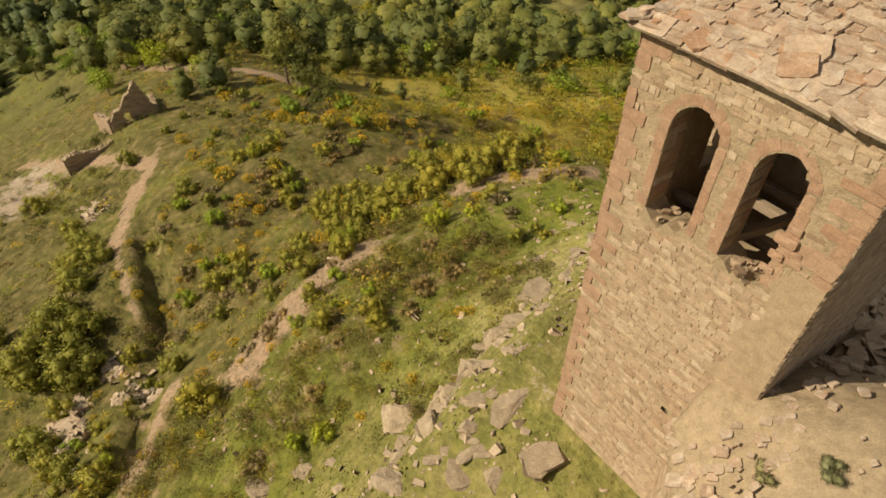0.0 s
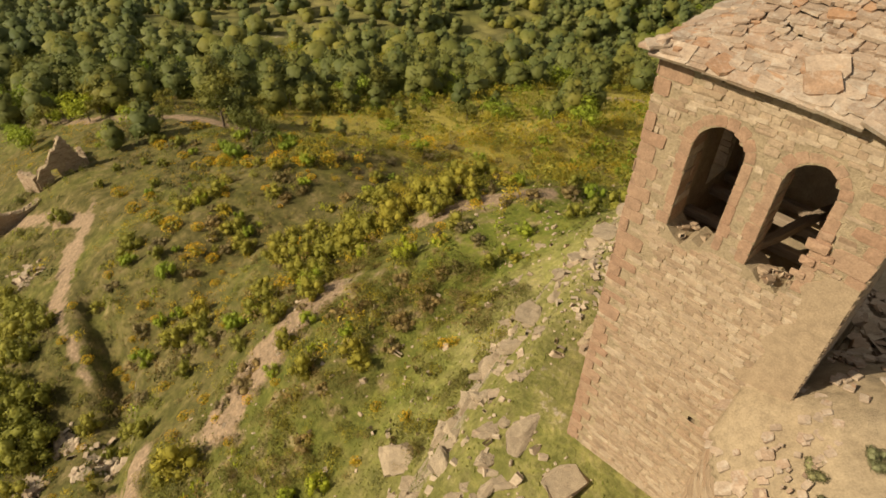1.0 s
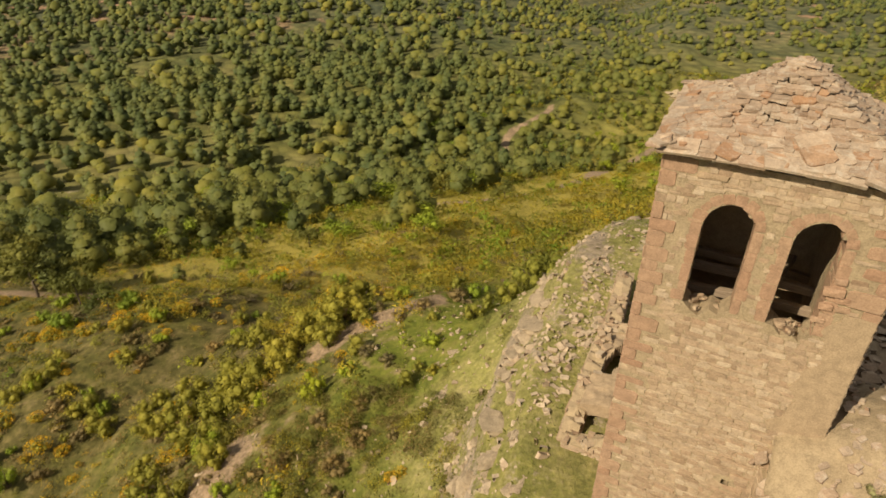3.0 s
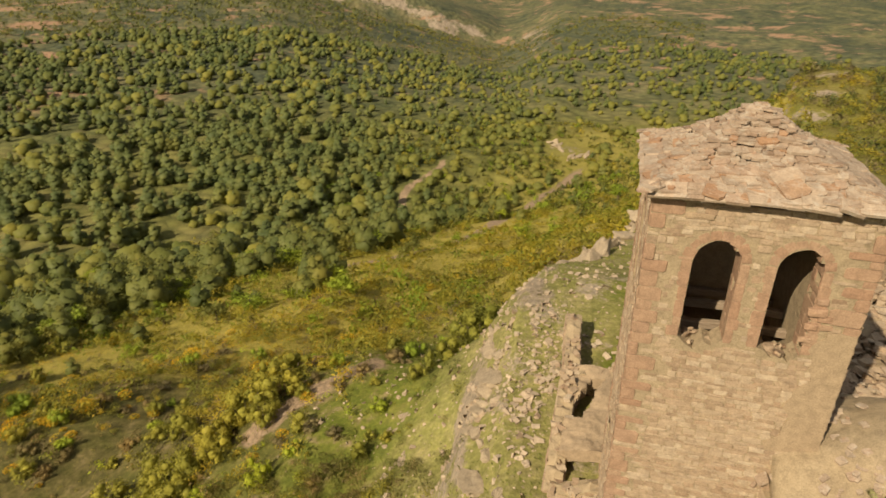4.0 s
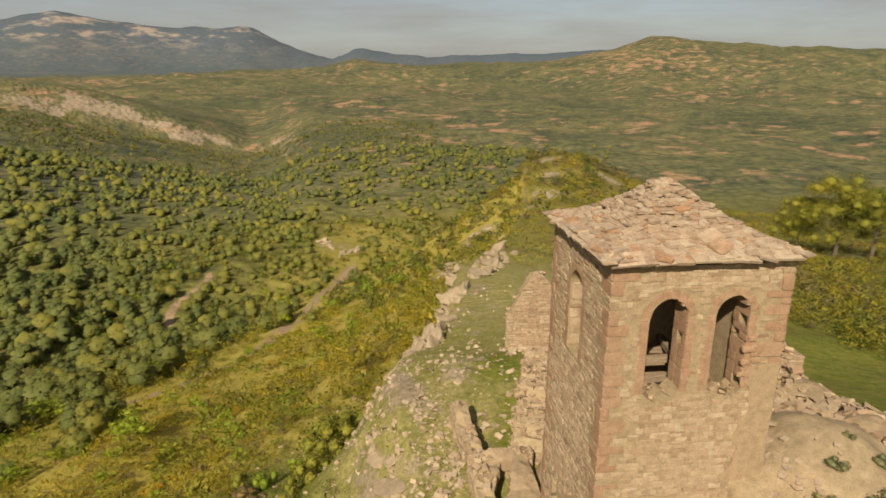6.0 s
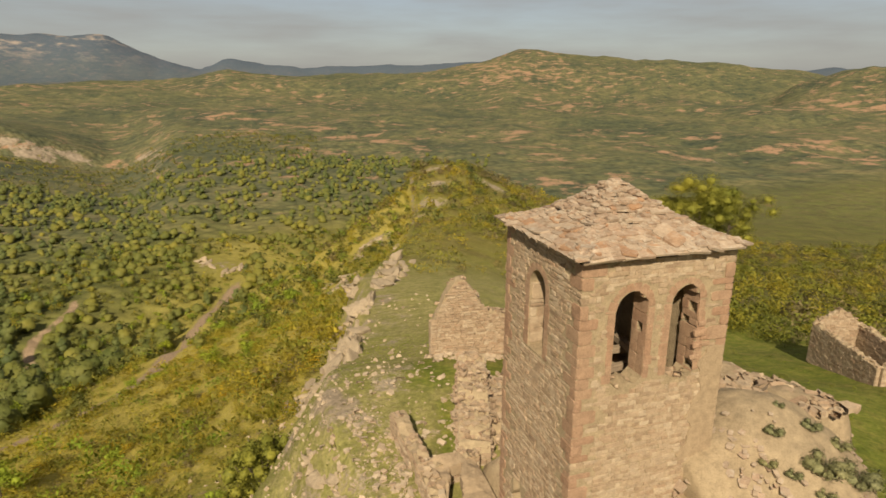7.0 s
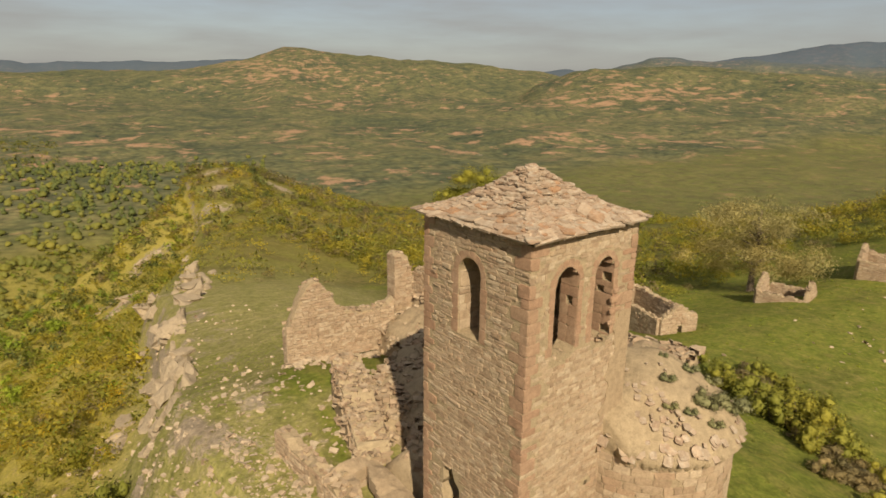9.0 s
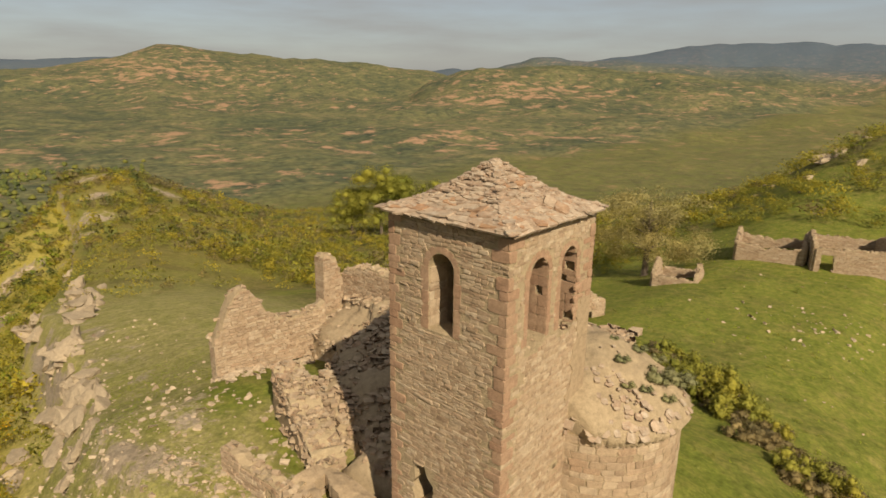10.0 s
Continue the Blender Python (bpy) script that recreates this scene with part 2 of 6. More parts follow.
    wood = node_mix(n, l, attr("open"), wood, node_mix(n, l, 0.4, wood, node_ramp(n, l, vf.outputs["Distance"], [(0.1, (0.5, 0.56, 0.6)), (0.45, (0.95, 0.95, 0.9)), (0.8, (1.45, 1.35, 1.1))]), "MULTIPLY"))
    earth = node_mix(n, l, 1.0, earth, attr("open"), "MULTIPLY")
    wood = node_mix(n, l, earth, node_mix(n, l, 1.0, wood, (1.1, 1.0, 0.98), "MULTIPLY"), (0.34, 0.205, 0.12))
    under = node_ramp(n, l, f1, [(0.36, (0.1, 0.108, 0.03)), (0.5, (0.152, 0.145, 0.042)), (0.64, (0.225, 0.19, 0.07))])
    # the same painted crown light and shade over the nearer woodland floor
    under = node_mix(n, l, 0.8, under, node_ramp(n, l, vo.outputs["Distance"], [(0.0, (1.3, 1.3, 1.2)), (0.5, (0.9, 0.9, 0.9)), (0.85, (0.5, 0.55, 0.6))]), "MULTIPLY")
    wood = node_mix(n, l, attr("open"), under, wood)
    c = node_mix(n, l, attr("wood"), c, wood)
    c = node_mix(n, l, node_ramp(n, l, node_math(n, l, "ADD", attr("soil"), node_math(n, l, "MULTIPLY", node_math(n, l, "SUBTRACT", mid, 0.5), 0.5)), [(0.62, (0, 0, 0)), (0.85, (1, 1, 1))]), c, soil)
    c = node_mix(n, l, r, c, rock)
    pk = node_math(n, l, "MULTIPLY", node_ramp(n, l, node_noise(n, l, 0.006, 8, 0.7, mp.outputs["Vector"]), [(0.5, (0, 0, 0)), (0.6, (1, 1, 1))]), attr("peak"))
    # bluish grey stands for distance haze; pale rock patches on the peaks
    hazed_mount = node_mix(n, l, pk, (0.078, 0.1, 0.128), (0.34, 0.28, 0.23))
    c = node_mix(n, l, attr("haze_blue"), c, hazed_mount)
    grain = node_noise(n, l, 3.2, 9, 0.78, pos)
    c = node_mix(n, l, node_math(n, l, "SUBTRACT", 1.0, attr("open")), c, node_mix(n, l, 1.0, c, node_ramp(n, l, grain, [(0.3, (0.5, 0.5, 0.48)), (0.5, (0.95, 0.95, 0.95)), (0.7, (1.5, 1.45, 1.4))]), "MULTIPLY"))
    l.new(c, b.inputs["Base Color"])
    h = node_mix(n, l, 0.5, mid, fine)
    bp = n.new("ShaderNodeBump")
    bp.inputs["Strength"].default_value = 0.55
    bp.inputs["Distance"].default_value = 2.5
    l.new(node_math(n, l, "MULTIPLY", node_math(n, l, "SUBTRACT", 1.0, vo.outputs["Distance"]), attr("wood")), bp.inputs["Height"])
    b2 = n.new("ShaderNodeBump")
    b2.inputs["Strength"].default_value = 0.9
    b2.inputs["Distance"].default_value = 0.14
    l.new(h, b2.inputs["Height"])
    l.new(bp.outputs["Normal"], b2.inputs["Normal"])
    l.new(b2.outputs["Normal"], b.inputs["Normal"])
    return m


mat_ground = ground_material()

# ---- helpers for building ----
rng = np.random.default_rng(7)


def mesh_of(name, verts, faces, mats, smooth=False):
    me = bpy.data.meshes.new(name)
    if isinstance(faces, np.ndarray) and isinstance(verts, np.ndarray):
        k = faces.shape[1]
        me.vertices.add(len(verts))
        me.vertices.foreach_set("co", np.ascontiguousarray(verts, dtype=np.float32).ravel())
        me.loops.add(faces.size)
        me.loops.foreach_set("vertex_index", faces.ravel().astype(np.int32))
        me.polygons.add(len(faces))
        me.polygons.foreach_set("loop_start", np.arange(0, faces.size, k, dtype=np.int32))
    else:
        me.from_pydata(verts if isinstance(verts, list) else verts.tolist(), [], faces if isinstance(faces, list) else faces.tolist())
    for mt in mats if isinstance(mats, (list, tuple)) else [mats]:
        me.materials.append(mt)
    if smooth:
        me.polygons.foreach_set("use_smooth", [True] * len(me.polygons))
    me.update(calc_edges=True)
    return me


def bm_mesh(name, bm, mat):
    me = bpy.data.meshes.new(name)
    bmesh.ops.recalc_face_normals(bm, faces=bm.faces)
    bm.to_mesh(me)
    bm.free()
    me.materials.append(mat)
    return me


def part(name, me, parent=None, label="", kind="", m=None):
    ob = new(name, me)
    if parent is not None:
        ob.parent = parent
    if m is not None:
        ob.matrix_basis = m
    return tagged(ob, label, kind=kind)


def thing(name, label, category, m=None, group="", kind=""):
    ob = new(name)
    ob.empty_display_size = 0.3
    if m is not None:
        ob.matrix_basis = m
    return tagged(ob, label, category, group, kind)


def lattice(ix, iy, seed):
    h = (ix * 374761393 + iy * 668265263 + seed * 144665) & 0x7FFFFFFF
    h = ((h ^ (h >> 13)) * 1274126177) & 0x7FFFFFFF
    return ((h ^ (h >> 16)) & 0xFFFF) / 65535.0


def vnoise(x, y, seed=0):
    x, y = np.asarray(x, float), np.asarray(y, float)
    ix, iy = np.floor(x).astype(np.int64), np.floor(y).astype(np.int64)
    fx, fy = x - ix, y - iy
    fx, fy = fx * fx * (3 - 2 * fx), fy * fy * (3 - 2 * fy)
    a, b = lattice(ix, iy, seed), lattice(ix + 1, iy, seed)
    c, d = lattice(ix, iy + 1, seed), lattice(ix + 1, iy + 1, seed)
    return (a + (b - a) * fx) * (1 - fy) + (c + (d - c) * fx) * fy - 0.5


def fbm(x, y, scale, octaves=4, seed=0):
    out, amp = 0.0, 1.0
    for i in range(octaves):
        out = out + amp * vnoise(x / scale + 17.3 * i, y / scale - 9.1 * i, seed + i)
        amp, scale = amp * 0.5, scale * 0.5
    return out


def sstep(a, b, v):
    t = np.clip((v - a) / (b - a), 0, 1)
    return t * t * (3 - 2 * t)


# ---- the lie of the land ----
def soft_interp(v, xs, ys, w):
    return (np.interp(v - w, xs, ys) + 2 * np.interp(v, xs, ys) + np.interp(v + w, xs, ys)) / 4


def edge_x(y):
    """Where the plateau breaks off to the west."""
    return soft_interp(y, [-60, -12, -2, 4, 12, 20, 27, 37, 70, 100, 160, 240, 400], [3, -0.5, -1.6, -3.0, -3.7, -2.9, -1.2, 2.0, 8, 22, 42, 60, 70], 2.0)


def ridge_z(y):
    return soft_interp(y, [-60, -12, -4, 0, 6, 12, 16, 20, 27, 37, 70, 100, 150, 200, 260, 350, 600], [-12, -5, -2.2, -0.9, -0.7, -0.4, -0.6, -1.9, -4.2, -6.3, -12.8, -17.5, -27, -31, -48, -85, -100], 1.5)


def bump_at(x, y, az, r, h, wide, deep):
    a = radians(az)
    cx, cy = r * math.sin(a), r * math.cos(a)
    u = (x - cx) * math.cos(a) - (y - cy) * math.sin(a)
    v = (x - cx) * math.sin(a) + (y - cy) * math.cos(a)
    return h * np.exp(-(u / wide) ** 2 - (v / deep) ** 2)


def crest(az, r, rc, width, valley, azs, els):
    """A range of hills at rc metres whose skyline stands at the elevations els over the azimuths azs."""
    top = 13 + rc * np.tan(np.radians(np.interp(az, azs, els)))
    return valley + (top - valley) * np.exp(-((r - rc) / width) ** 2)


LANE_X, LANE_Y = [-38, -31.7, -28.2, -23.3, -18.3, -14], [-4.6, -5.9, -6.9, -9.2, -10.6, -12.6]


def land(x, y):
    x, y = np.asarray(x, float), np.asarray(y, float)
    r = np.hypot(x, y)
    az = np.degrees(np.arctan2(x, y))
    s = x - edge_x(y) + 1.1 * fbm(x, y, 5.0, 3, 5) * sstep(2, 12, r)
    top = ridge_z(y)
    east = np.interp(s, [0, 6, 12, 18, 26, 36, 50, 64, 80, 120, 200], [0, 0.2, -0.3, -1.8, -4.6, -6.6, -8.0, -9.6, -11.5, -12.5, -12.5])
    west = np.interp(s, [-300, -160, -100, -60, -50, -40, -33, -27, -20, -15, -10, -6.5, -4.8, -2.6, -1.2, 0], [-62, -46, -34, -23.5, -21.5, -18, -15.6, -16.2, -13, -10, -7.6, -7.2, -6.2, -5.0, -1.5, 0])
    soft = np.interp(s, [-10, -8, -6.5, -4.8, -2.6, -1.2, 0], [-7.6, -7.4, -7.0, -6.2, -3.9, -1.5, 0])
    bank = sstep(8, 12, y) * (1 - sstep(23, 27, y)) * sstep(-10, -8, s)
    west = west * (1 - bank) + soft * bank
    near = top + np.where(s > 0, east, west) - 7 * sstep(110, 165, y) * sstep(-20, -60, s)
    near = np.maximum(near, -67 + 5 * fbm(x, y, 50, 3, 33))
    near = near + bump_at(x, y, 95, 150, 19, 45, 52) + bump_at(x, y, 19, 222, 15, 40, 60)
    near = near + 0.5 * fbm(x, y, 9.0, 4, 21) * sstep(3, 14, r) + 2.5 * fbm(x, y, 60.0, 4, 31) * sstep(60, 150, r)
    near = near - 1.3 * np.exp(-((y - np.interp(x, LANE_X, LANE_Y) + 0.9 * fbm(x, y, 4.0, 3, 35)) / 1.1) ** 4) * sstep(-42, -36, x) * (1 - sstep(-17, -14, x))
    # valley and far hills
    valley = np.interp(r, [0, 500, 1000, 1700, 2400, 4800], [-90, -98, -98, -80, -55, -45]) + 26 * fbm(x, y, 420, 5, 41) * sstep(400, 1200, r)
    far = np.maximum(valley, crest(az, r, 2050, 480, -90, [-60, 44, 47, 50, 59, 69, 75, 81, 90], [-2.6, -2.6, -0.6, 0.4, 0.65, 0.2, -0.5, -1.8, -3]))
    far = np.maximum(far, crest(az, r, 2650, 620, -80, [-60, -20, -6, -1, 4, 12, 17, 21, 24.5, 25.7, 30, 34.5, 41, 47, 52, 70], [-1.2, -1.3, -0.4, 0.35, 0.0, 0.1, 0.4, 1.0, 2.0, 2.12, 1.65, 1.3, 0.95, 0.35, -0.8, -2]))
    far = np.maximum(far, crest(az, r, 3500, 420, -60, [-60, 50, 54, 56.5, 61, 65, 73, 83, 95], [-1, -0.5, 0.9, 1.7, 1.2, 1.4, 1.0, 0.6, 0.6]))
    far = np.maximum(far, crest(az, r, 4400, 420, -60, [-60, -45, -33, -29, -26, -23.6, -20, -17, -13.4, -9.7, -5.9, -3, -1, 5.5, 12, 23, 47, 57, 62, 65, 70.6, 76.6, 83, 95], [1, 1.6, 2.4, 2.7, 3.4, 3.8, 3.2, 2.8, 2.9, 2.8, 1.15, 0.4, 1.2, 0.6, 0.9, 1.2, 0.5, 0.6, 1.3, 1.9, 2.7, 2.9, 2.7, 2]))
    far = far + 26 * fbm(x, y, 260, 5, 47) * sstep(600, 1600, r) + 12 * fbm(x, y, 110, 4, 51) * sstep(300, 700, r)
    # wooded slope up to a rocky scarp in the north-west
    rr = r + 60 * fbm(x, y, 150, 4, 57)
    ztop = np.interp(az, [-90, -45, -33, -28, -23, -17, -11, -7], [-30, -12, -8, -5, -19, -52, -90, -100])
    zlow = np.interp(az, [-90, -45, -31, -26, -19, -12, -7], [-45, -30, -26, -46, -74, -102, -104])
    f1 = np.clip((rr - 300) / 540, 0, 1)
    scarp = np.where(rr < 840, -66 + (zlow + 66) * f1, np.where(rr < 890, zlow + (ztop - zlow) * (rr - 840) / 50, np.where(rr < 1020, ztop, ztop + (-72 - ztop) * np.clip((rr - 1020) / 450, 0, 1))))
    share = sstep(-5, -11, az) * (1 - sstep(1250, 1600, r))
    far = far * (1 - share) + scarp * share
    r0 = np.interp(az, [-180, -100, -60, -20, 10, 25, 45, 65, 80, 120, 180], [130, 170, 210, 230, 270, 300, 190, 150, 190, 200, 130])
    w = sstep(r0, r0 + 230, r)
    return near * (1 - w) + far * w


TRACK_Y, TRACK_X = [62, 78, 89, 97, 117, 150, 175, 215, 240], [-60, -42, -30, -25.5, -24, -25.5, -26, -19, -12]
BARE = ((-21, 262, 13, 22), (11.3, 113, 5, 6), (26.7, 157, 8, 8), (11.4, 131, 5, 6), (-66, -13, 9, 6), (-3.5, 14, 1.5, 4), (43, 154, 7, 7), (58, 190, 10, 6), (72, 178, 7, 6), (50, 172, 6, 5), (34, 140, 5, 5), (84, 196, 8, 5))


def on_track(x, y):
    d1 = np.exp(-((x - np.interp(y, TRACK_Y, TRACK_X)) / 2.7) ** 2) * sstep(70, 80, y) * (1 - sstep(236, 244, y))
    d2 = np.exp(-((x + 71 - 3 * np.sin(y * 0.12)) / 2.4) ** 2) * sstep(170, 178, y) * (1 - sstep(228, 236, y))
    return np.maximum(d1, d2)


def bare_rock(x, y):
    out = 0.0
    for cx, cy, a, b in BARE:
        out = np.maximum(out, np.exp(-((x - cx) / a) ** 2 - ((y - cy) / b) ** 2))
    return out


def near_line(x, y, pts, w):
    """1 on a broken line on the ground, falling off over w."""
    best = np.full(np.shape(x), 1e9)
    for (ax, ay), (bx, by) in zip(pts, pts[1:]):
        L2 = (bx - ax) ** 2 + (by - ay) ** 2
        t = np.clip(((x - ax) * (bx - ax) + (y - ay) * (by - ay)) / L2, 0, 1)
        best = np.minimum(best, np.hypot(x - ax - t * (bx - ax), y - ay - t * (by - ay)))
    return np.exp(-(best / w) ** 2)


def worn(x, y):
    """Bare scars and trodden paths on the western slope."""
    wob = 0.5 * fbm(x, y, 2.5, 3, 15)
    scar = np.maximum(near_line(x + wob, y, [(-17.2, 3.2), (-16.3, -0.8), (-15.0, -5.0)], 1.1), near_line(x + wob, y, [(-18.6, -8.6), (-16.4, -10.4), (-14.2, -11.6)], 0.7))
    path = np.maximum(near_line(x, y + wob, [(-17.8, 10.8), (-16.0, 14.0), (-13.0, 16.5)], 0.7), near_line(x + 2 * wob, y, [(-30, -8.5), (-41, -7.7), (-49, -4.2), (-54, 0.5)], 0.7) * 0.75)
    path = np.maximum(path, near_line(x + 3 * wob, y, [(-104, 1.5), (-83, 8.0), (-67, 15.5), (-52, 20)], 1.5))
    path = np.maximum(path, near_line(x, y + 2 * wob, [(-76, -13), (-66, -8.5), (-58, -4), (-51, -1.6), (-45.6, -5), (-39, -7.6)], 1.2))
    return scar, path


def zone(x, y, z):
    """Soil, rock, green, wood and painted haze shares of the ground."""
    r = np.hypot(x, y)
    s = x - edge_x(y)
    e = 0.6
    slope = np.hypot(land(x + e, y) - land(x - e, y), land(x, y + e) - land(x, y - e)) / (2 * e)
    rock = np.clip(sstep(0.9, 2.2, slope) * 0.62, 0, 1) * (1 - sstep(150, 400, r))
    big = np.hypot(land(x + 12, y) - land(x - 12, y), land(x, y + 12) - land(x, y - 12)) / 24
    rock = np.maximum(rock, sstep(0.42, 0.75, big) * sstep(500, 700, r) * (1 - sstep(1100, 1300, r)))
    rock = np.maximum(rock, 0.40 * sstep(-5, -1, s) * (1 - sstep(3, 7, s)) * sstep(-4, 4, y) * (1 - sstep(60, 110, y)))
    soil = 0.32 * sstep(-25, -12, s) * (1 - sstep(-8, -3, s)) + 0.05
    # bare scars on the slope and the track on the flank
    scar, path = worn(x, y)
    gully = np.exp(-((y - np.interp(x, LANE_X, LANE_Y)) / 0.9) ** 2) * sstep(-42, -36, x) * (1 - sstep(-17, -14, x))
    track = 1.25 * on_track(x, y)
    rock = np.maximum(rock, 0.75 * bare_rock(x, y))
    soil = soil + 0.2 * sstep(-6, -1, s) * (1 - sstep(2, 6, s)) * sstep(1, 5, y) * (1 - sstep(50, 80, y))
    soil = np.clip(soil + 0.8 * np.maximum(np.maximum(scar, path), np.maximum(gully * 0.3, track)), 0, 1)
    green = 0.9 * sstep(4, 16, s) * (1 - sstep(85, 140, x)) * (1 - sstep(30, 60, y)) + 0.1 * sstep(-2, 3, s) * (1 - sstep(40, 110, y)) + 0.55 * np.exp(-((s + 4) / 5.0) ** 2) * sstep(3, 9, y)
    green = np.maximum(green, (0.3 + 0.4 * sstep(3, 9, y)) * np.exp(-((s + 6.5) / 6.0) ** 4) * sstep(-14, -9, y) * (1 - sstep(24, 30, y)))
    green = np.clip(green + 0.3, 0, 1) * (1 - 0.85 * sstep(-13, -19, s) * (1 - sstep(120, 160, r)))
    az = np.degrees(np.arctan2(x, y))
    rw = np.interp(az, [-180, -60, -20, 15, 40, 80, 180], [80, 75, 120, 190, 150, 130, 80])
    wood = sstep(rw, rw * 1.6, r) * (1 - 0.6 * np.clip(sstep(-125, -70, s) * sstep(20, 40, y) * (1 - sstep(280, 350, y)), 0, 1))
    # haze put into the colour: ranges turn bluish grey with distance
    haze_blue = sstep(3050, 3500, r) * (0.72 + 0.2 * sstep(3900, 4300, r))
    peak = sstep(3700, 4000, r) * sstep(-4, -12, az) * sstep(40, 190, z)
    flank = sstep(1.5, -3, s) * sstep(18, 30, y) * (1 - sstep(270, 350, y)) * (1 - 0.8 * sstep(-90, -150, s)) * 0.9
    pale = 0.7 * sstep(-7, -3, s) * (0.5 * sstep(-10, -5, y) + 0.5 * sstep(1, 4, y)) * (1 - sstep(7 + 14 * sstep(17, 21, y), 13 + 18 * sstep(17, 21, y), s)) * (1 - sstep(55, 85, y))
    strip = np.exp(-((x - 0.05 - 0.3 * (y - 9)) / 0.55) ** 2) * sstep(7.6, 8.2, y) * (1 - sstep(12, 14, y))
    strip = np.maximum(strip, sstep(12.5, 14.5, y) * (1 - sstep(17.5, 18.5, y)) * sstep(-1.5, 1.0, x) * (1 - sstep(6, 7, x)))
    strip = np.maximum(strip, 0.8 * np.exp(-((s + 6.5) / 2.6) ** 2) * sstep(8, 12, y) * (1 - sstep(22, 27, y)))
    pale = pale * (1 - strip)
    green = np.maximum(green, strip)
    flank = np.maximum(flank, 0.25 * sstep(60, 90, y) * sstep(0, 4, s) * (1 - sstep(40, 70, s)) * (1 - sstep(230, 280, y)))
    return soil, rock, green, wood, haze_blue, sstep(260, 430, r), peak, np.clip(flank, 0, 1), pale


def build_ground():
    az = np.concatenate([np.linspace(-112, 105, 500), np.linspace(105, 248, 50)[1:-1]])
    rad = np.concatenate([[0.0], np.geomspace(1.2, 4850, 340)])
    a = np.radians(az)
    A, R = np.meshgrid(a, rad, indexing="ij")
    x, y = R * np.sin(A), R * np.cos(A) + 2.0
    z = land(x, y)
    na, nr = A.shape
    idx = np.arange(na * nr).reshape(na, nr)
    i2 = np.roll(idx, -1, axis=0)
    quads = np.stack([idx[:, :-1], idx[:, 1:], i2[:, 1:], i2[:, :-1]], -1).reshape(-1, 4)
    verts = np.stack([x, y, z], -1).reshape(-1, 3)
    me = bpy.data.meshes.new("ground")
    me.vertices.add(len(verts))
    me.vertices.foreach_set("co", verts.ravel())
    me.loops.add(quads.size)
    me.loops.foreach_set("vertex_index", quads.ravel().astype(np.int32))
    me.polygons.add(len(quads))
    me.polygons.foreach_set("loop_start", np.arange(0, quads.size, 4, dtype=np.int32))
    me.polygons.foreach_set("use_smooth", np.ones(len(quads), bool))
    me.update(calc_edges=True)
    me.validate()
    for name, v in zip(("soil", "rock", "green", "wood", "haze_blue", "open", "peak", "flank", "pale"), zone(x, y, z)):
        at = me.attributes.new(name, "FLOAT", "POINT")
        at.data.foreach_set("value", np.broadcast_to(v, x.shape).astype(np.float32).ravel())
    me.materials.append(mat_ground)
    return tagged(new("ground", me), "grassy rocky hillside falling to wooded valleys and far hills", "ground", kind="structure")


build_ground()

# ---- stones ----


def unit_stone(seed, n=8, inset=0.03, jit=0.12):
    """One roughly squared stone in a unit box: back at y=0, face at y=-1."""
    q = np.random.default_rng(seed)
    c = q.uniform(0.05, 0.16, 4)
    p = [(-0.5 + c[0], -0.5), (0.5 - c[1], -0.5), (0.5, -0.5 + c[1]), (0.5, 0.5 - c[2]), (0.5 - c[2], 0.5), (-0.5 + c[3], 0.5), (-0.5, 0.5 - c[3]), (-0.5, -0.5 + c[0])]
    p = np.array(p) + q.uniform(-jit, jit, (8, 2)) * 0.6
    back = np.column_stack([p[:, 0], np.zeros(8), p[:, 1]])
    f = p * (1 - inset - q.uniform(0, 0.05, (8, 1)))
    front = np.column_stack([f[:, 0], -1 + q.uniform(-0.0, 0.35, 8), f[:, 1]])
    v = np.vstack([back, front, [[0.0, -1.02, 0.0]]])
    faces = [(i, (i + 1) % 8, 8 + (i + 1) % 8, 8 + i) for i in range(8)] + [(8 + i, 8 + (i + 1) % 8, 16) for i in range(8)]
    return v, faces


STONES = [unit_stone(100 + i) for i in range(20)]


def low_stone(seed):
    """A cheaper stone of the same kind for walls farther off."""
    q = np.random.default_rng(seed)
    p = np.array([(-0.5, -0.5), (0.5, -0.5), (0.5, 0.5), (-0.5, 0.5)]) + q.uniform(-0.07, 0.07, (4, 2))
    v = np.vstack([np.column_stack([p[:, 0], np.zeros(4), p[:, 1]]), np.column_stack([p[:, 0] * 0.86, -1 + q.uniform(0, 0.35, 4), p[:, 1] * 0.84])])
    return v, [(0, 1, 5, 4), (1, 2, 6, 5), (2, 3, 7, 6), (3, 0, 4, 7), (4, 5, 6, 7)]


LOW = [low_stone(150 + i) for i in range(16)]
STONE_MESH = [mesh_of("stone", v, f, mat_stone) for v, f in STONES]
QUOIN_MESH = [mesh_of("quoin", v, f, mat_quoin) for v, f in (unit_stone(200 + i, inset=0.012, jit=0.05) for i in range(8))]


def joined(specs, shapes, name, mat):
    """Many stones as one mesh; specs are 4x4 matrices."""
    vs, fs, off = [], [], 0
    for k, m in enumerate(specs):
        v, f = shapes[k % len(shapes)]
        mm = np.array(m)
        vs.append(v @ mm[:3, :3].T + mm[:3, 3])
        fs.extend([tuple(i + off for i in t) for t in f])
        off += len(v)
    return mesh_of(name, np.vstack(vs), fs, mat)


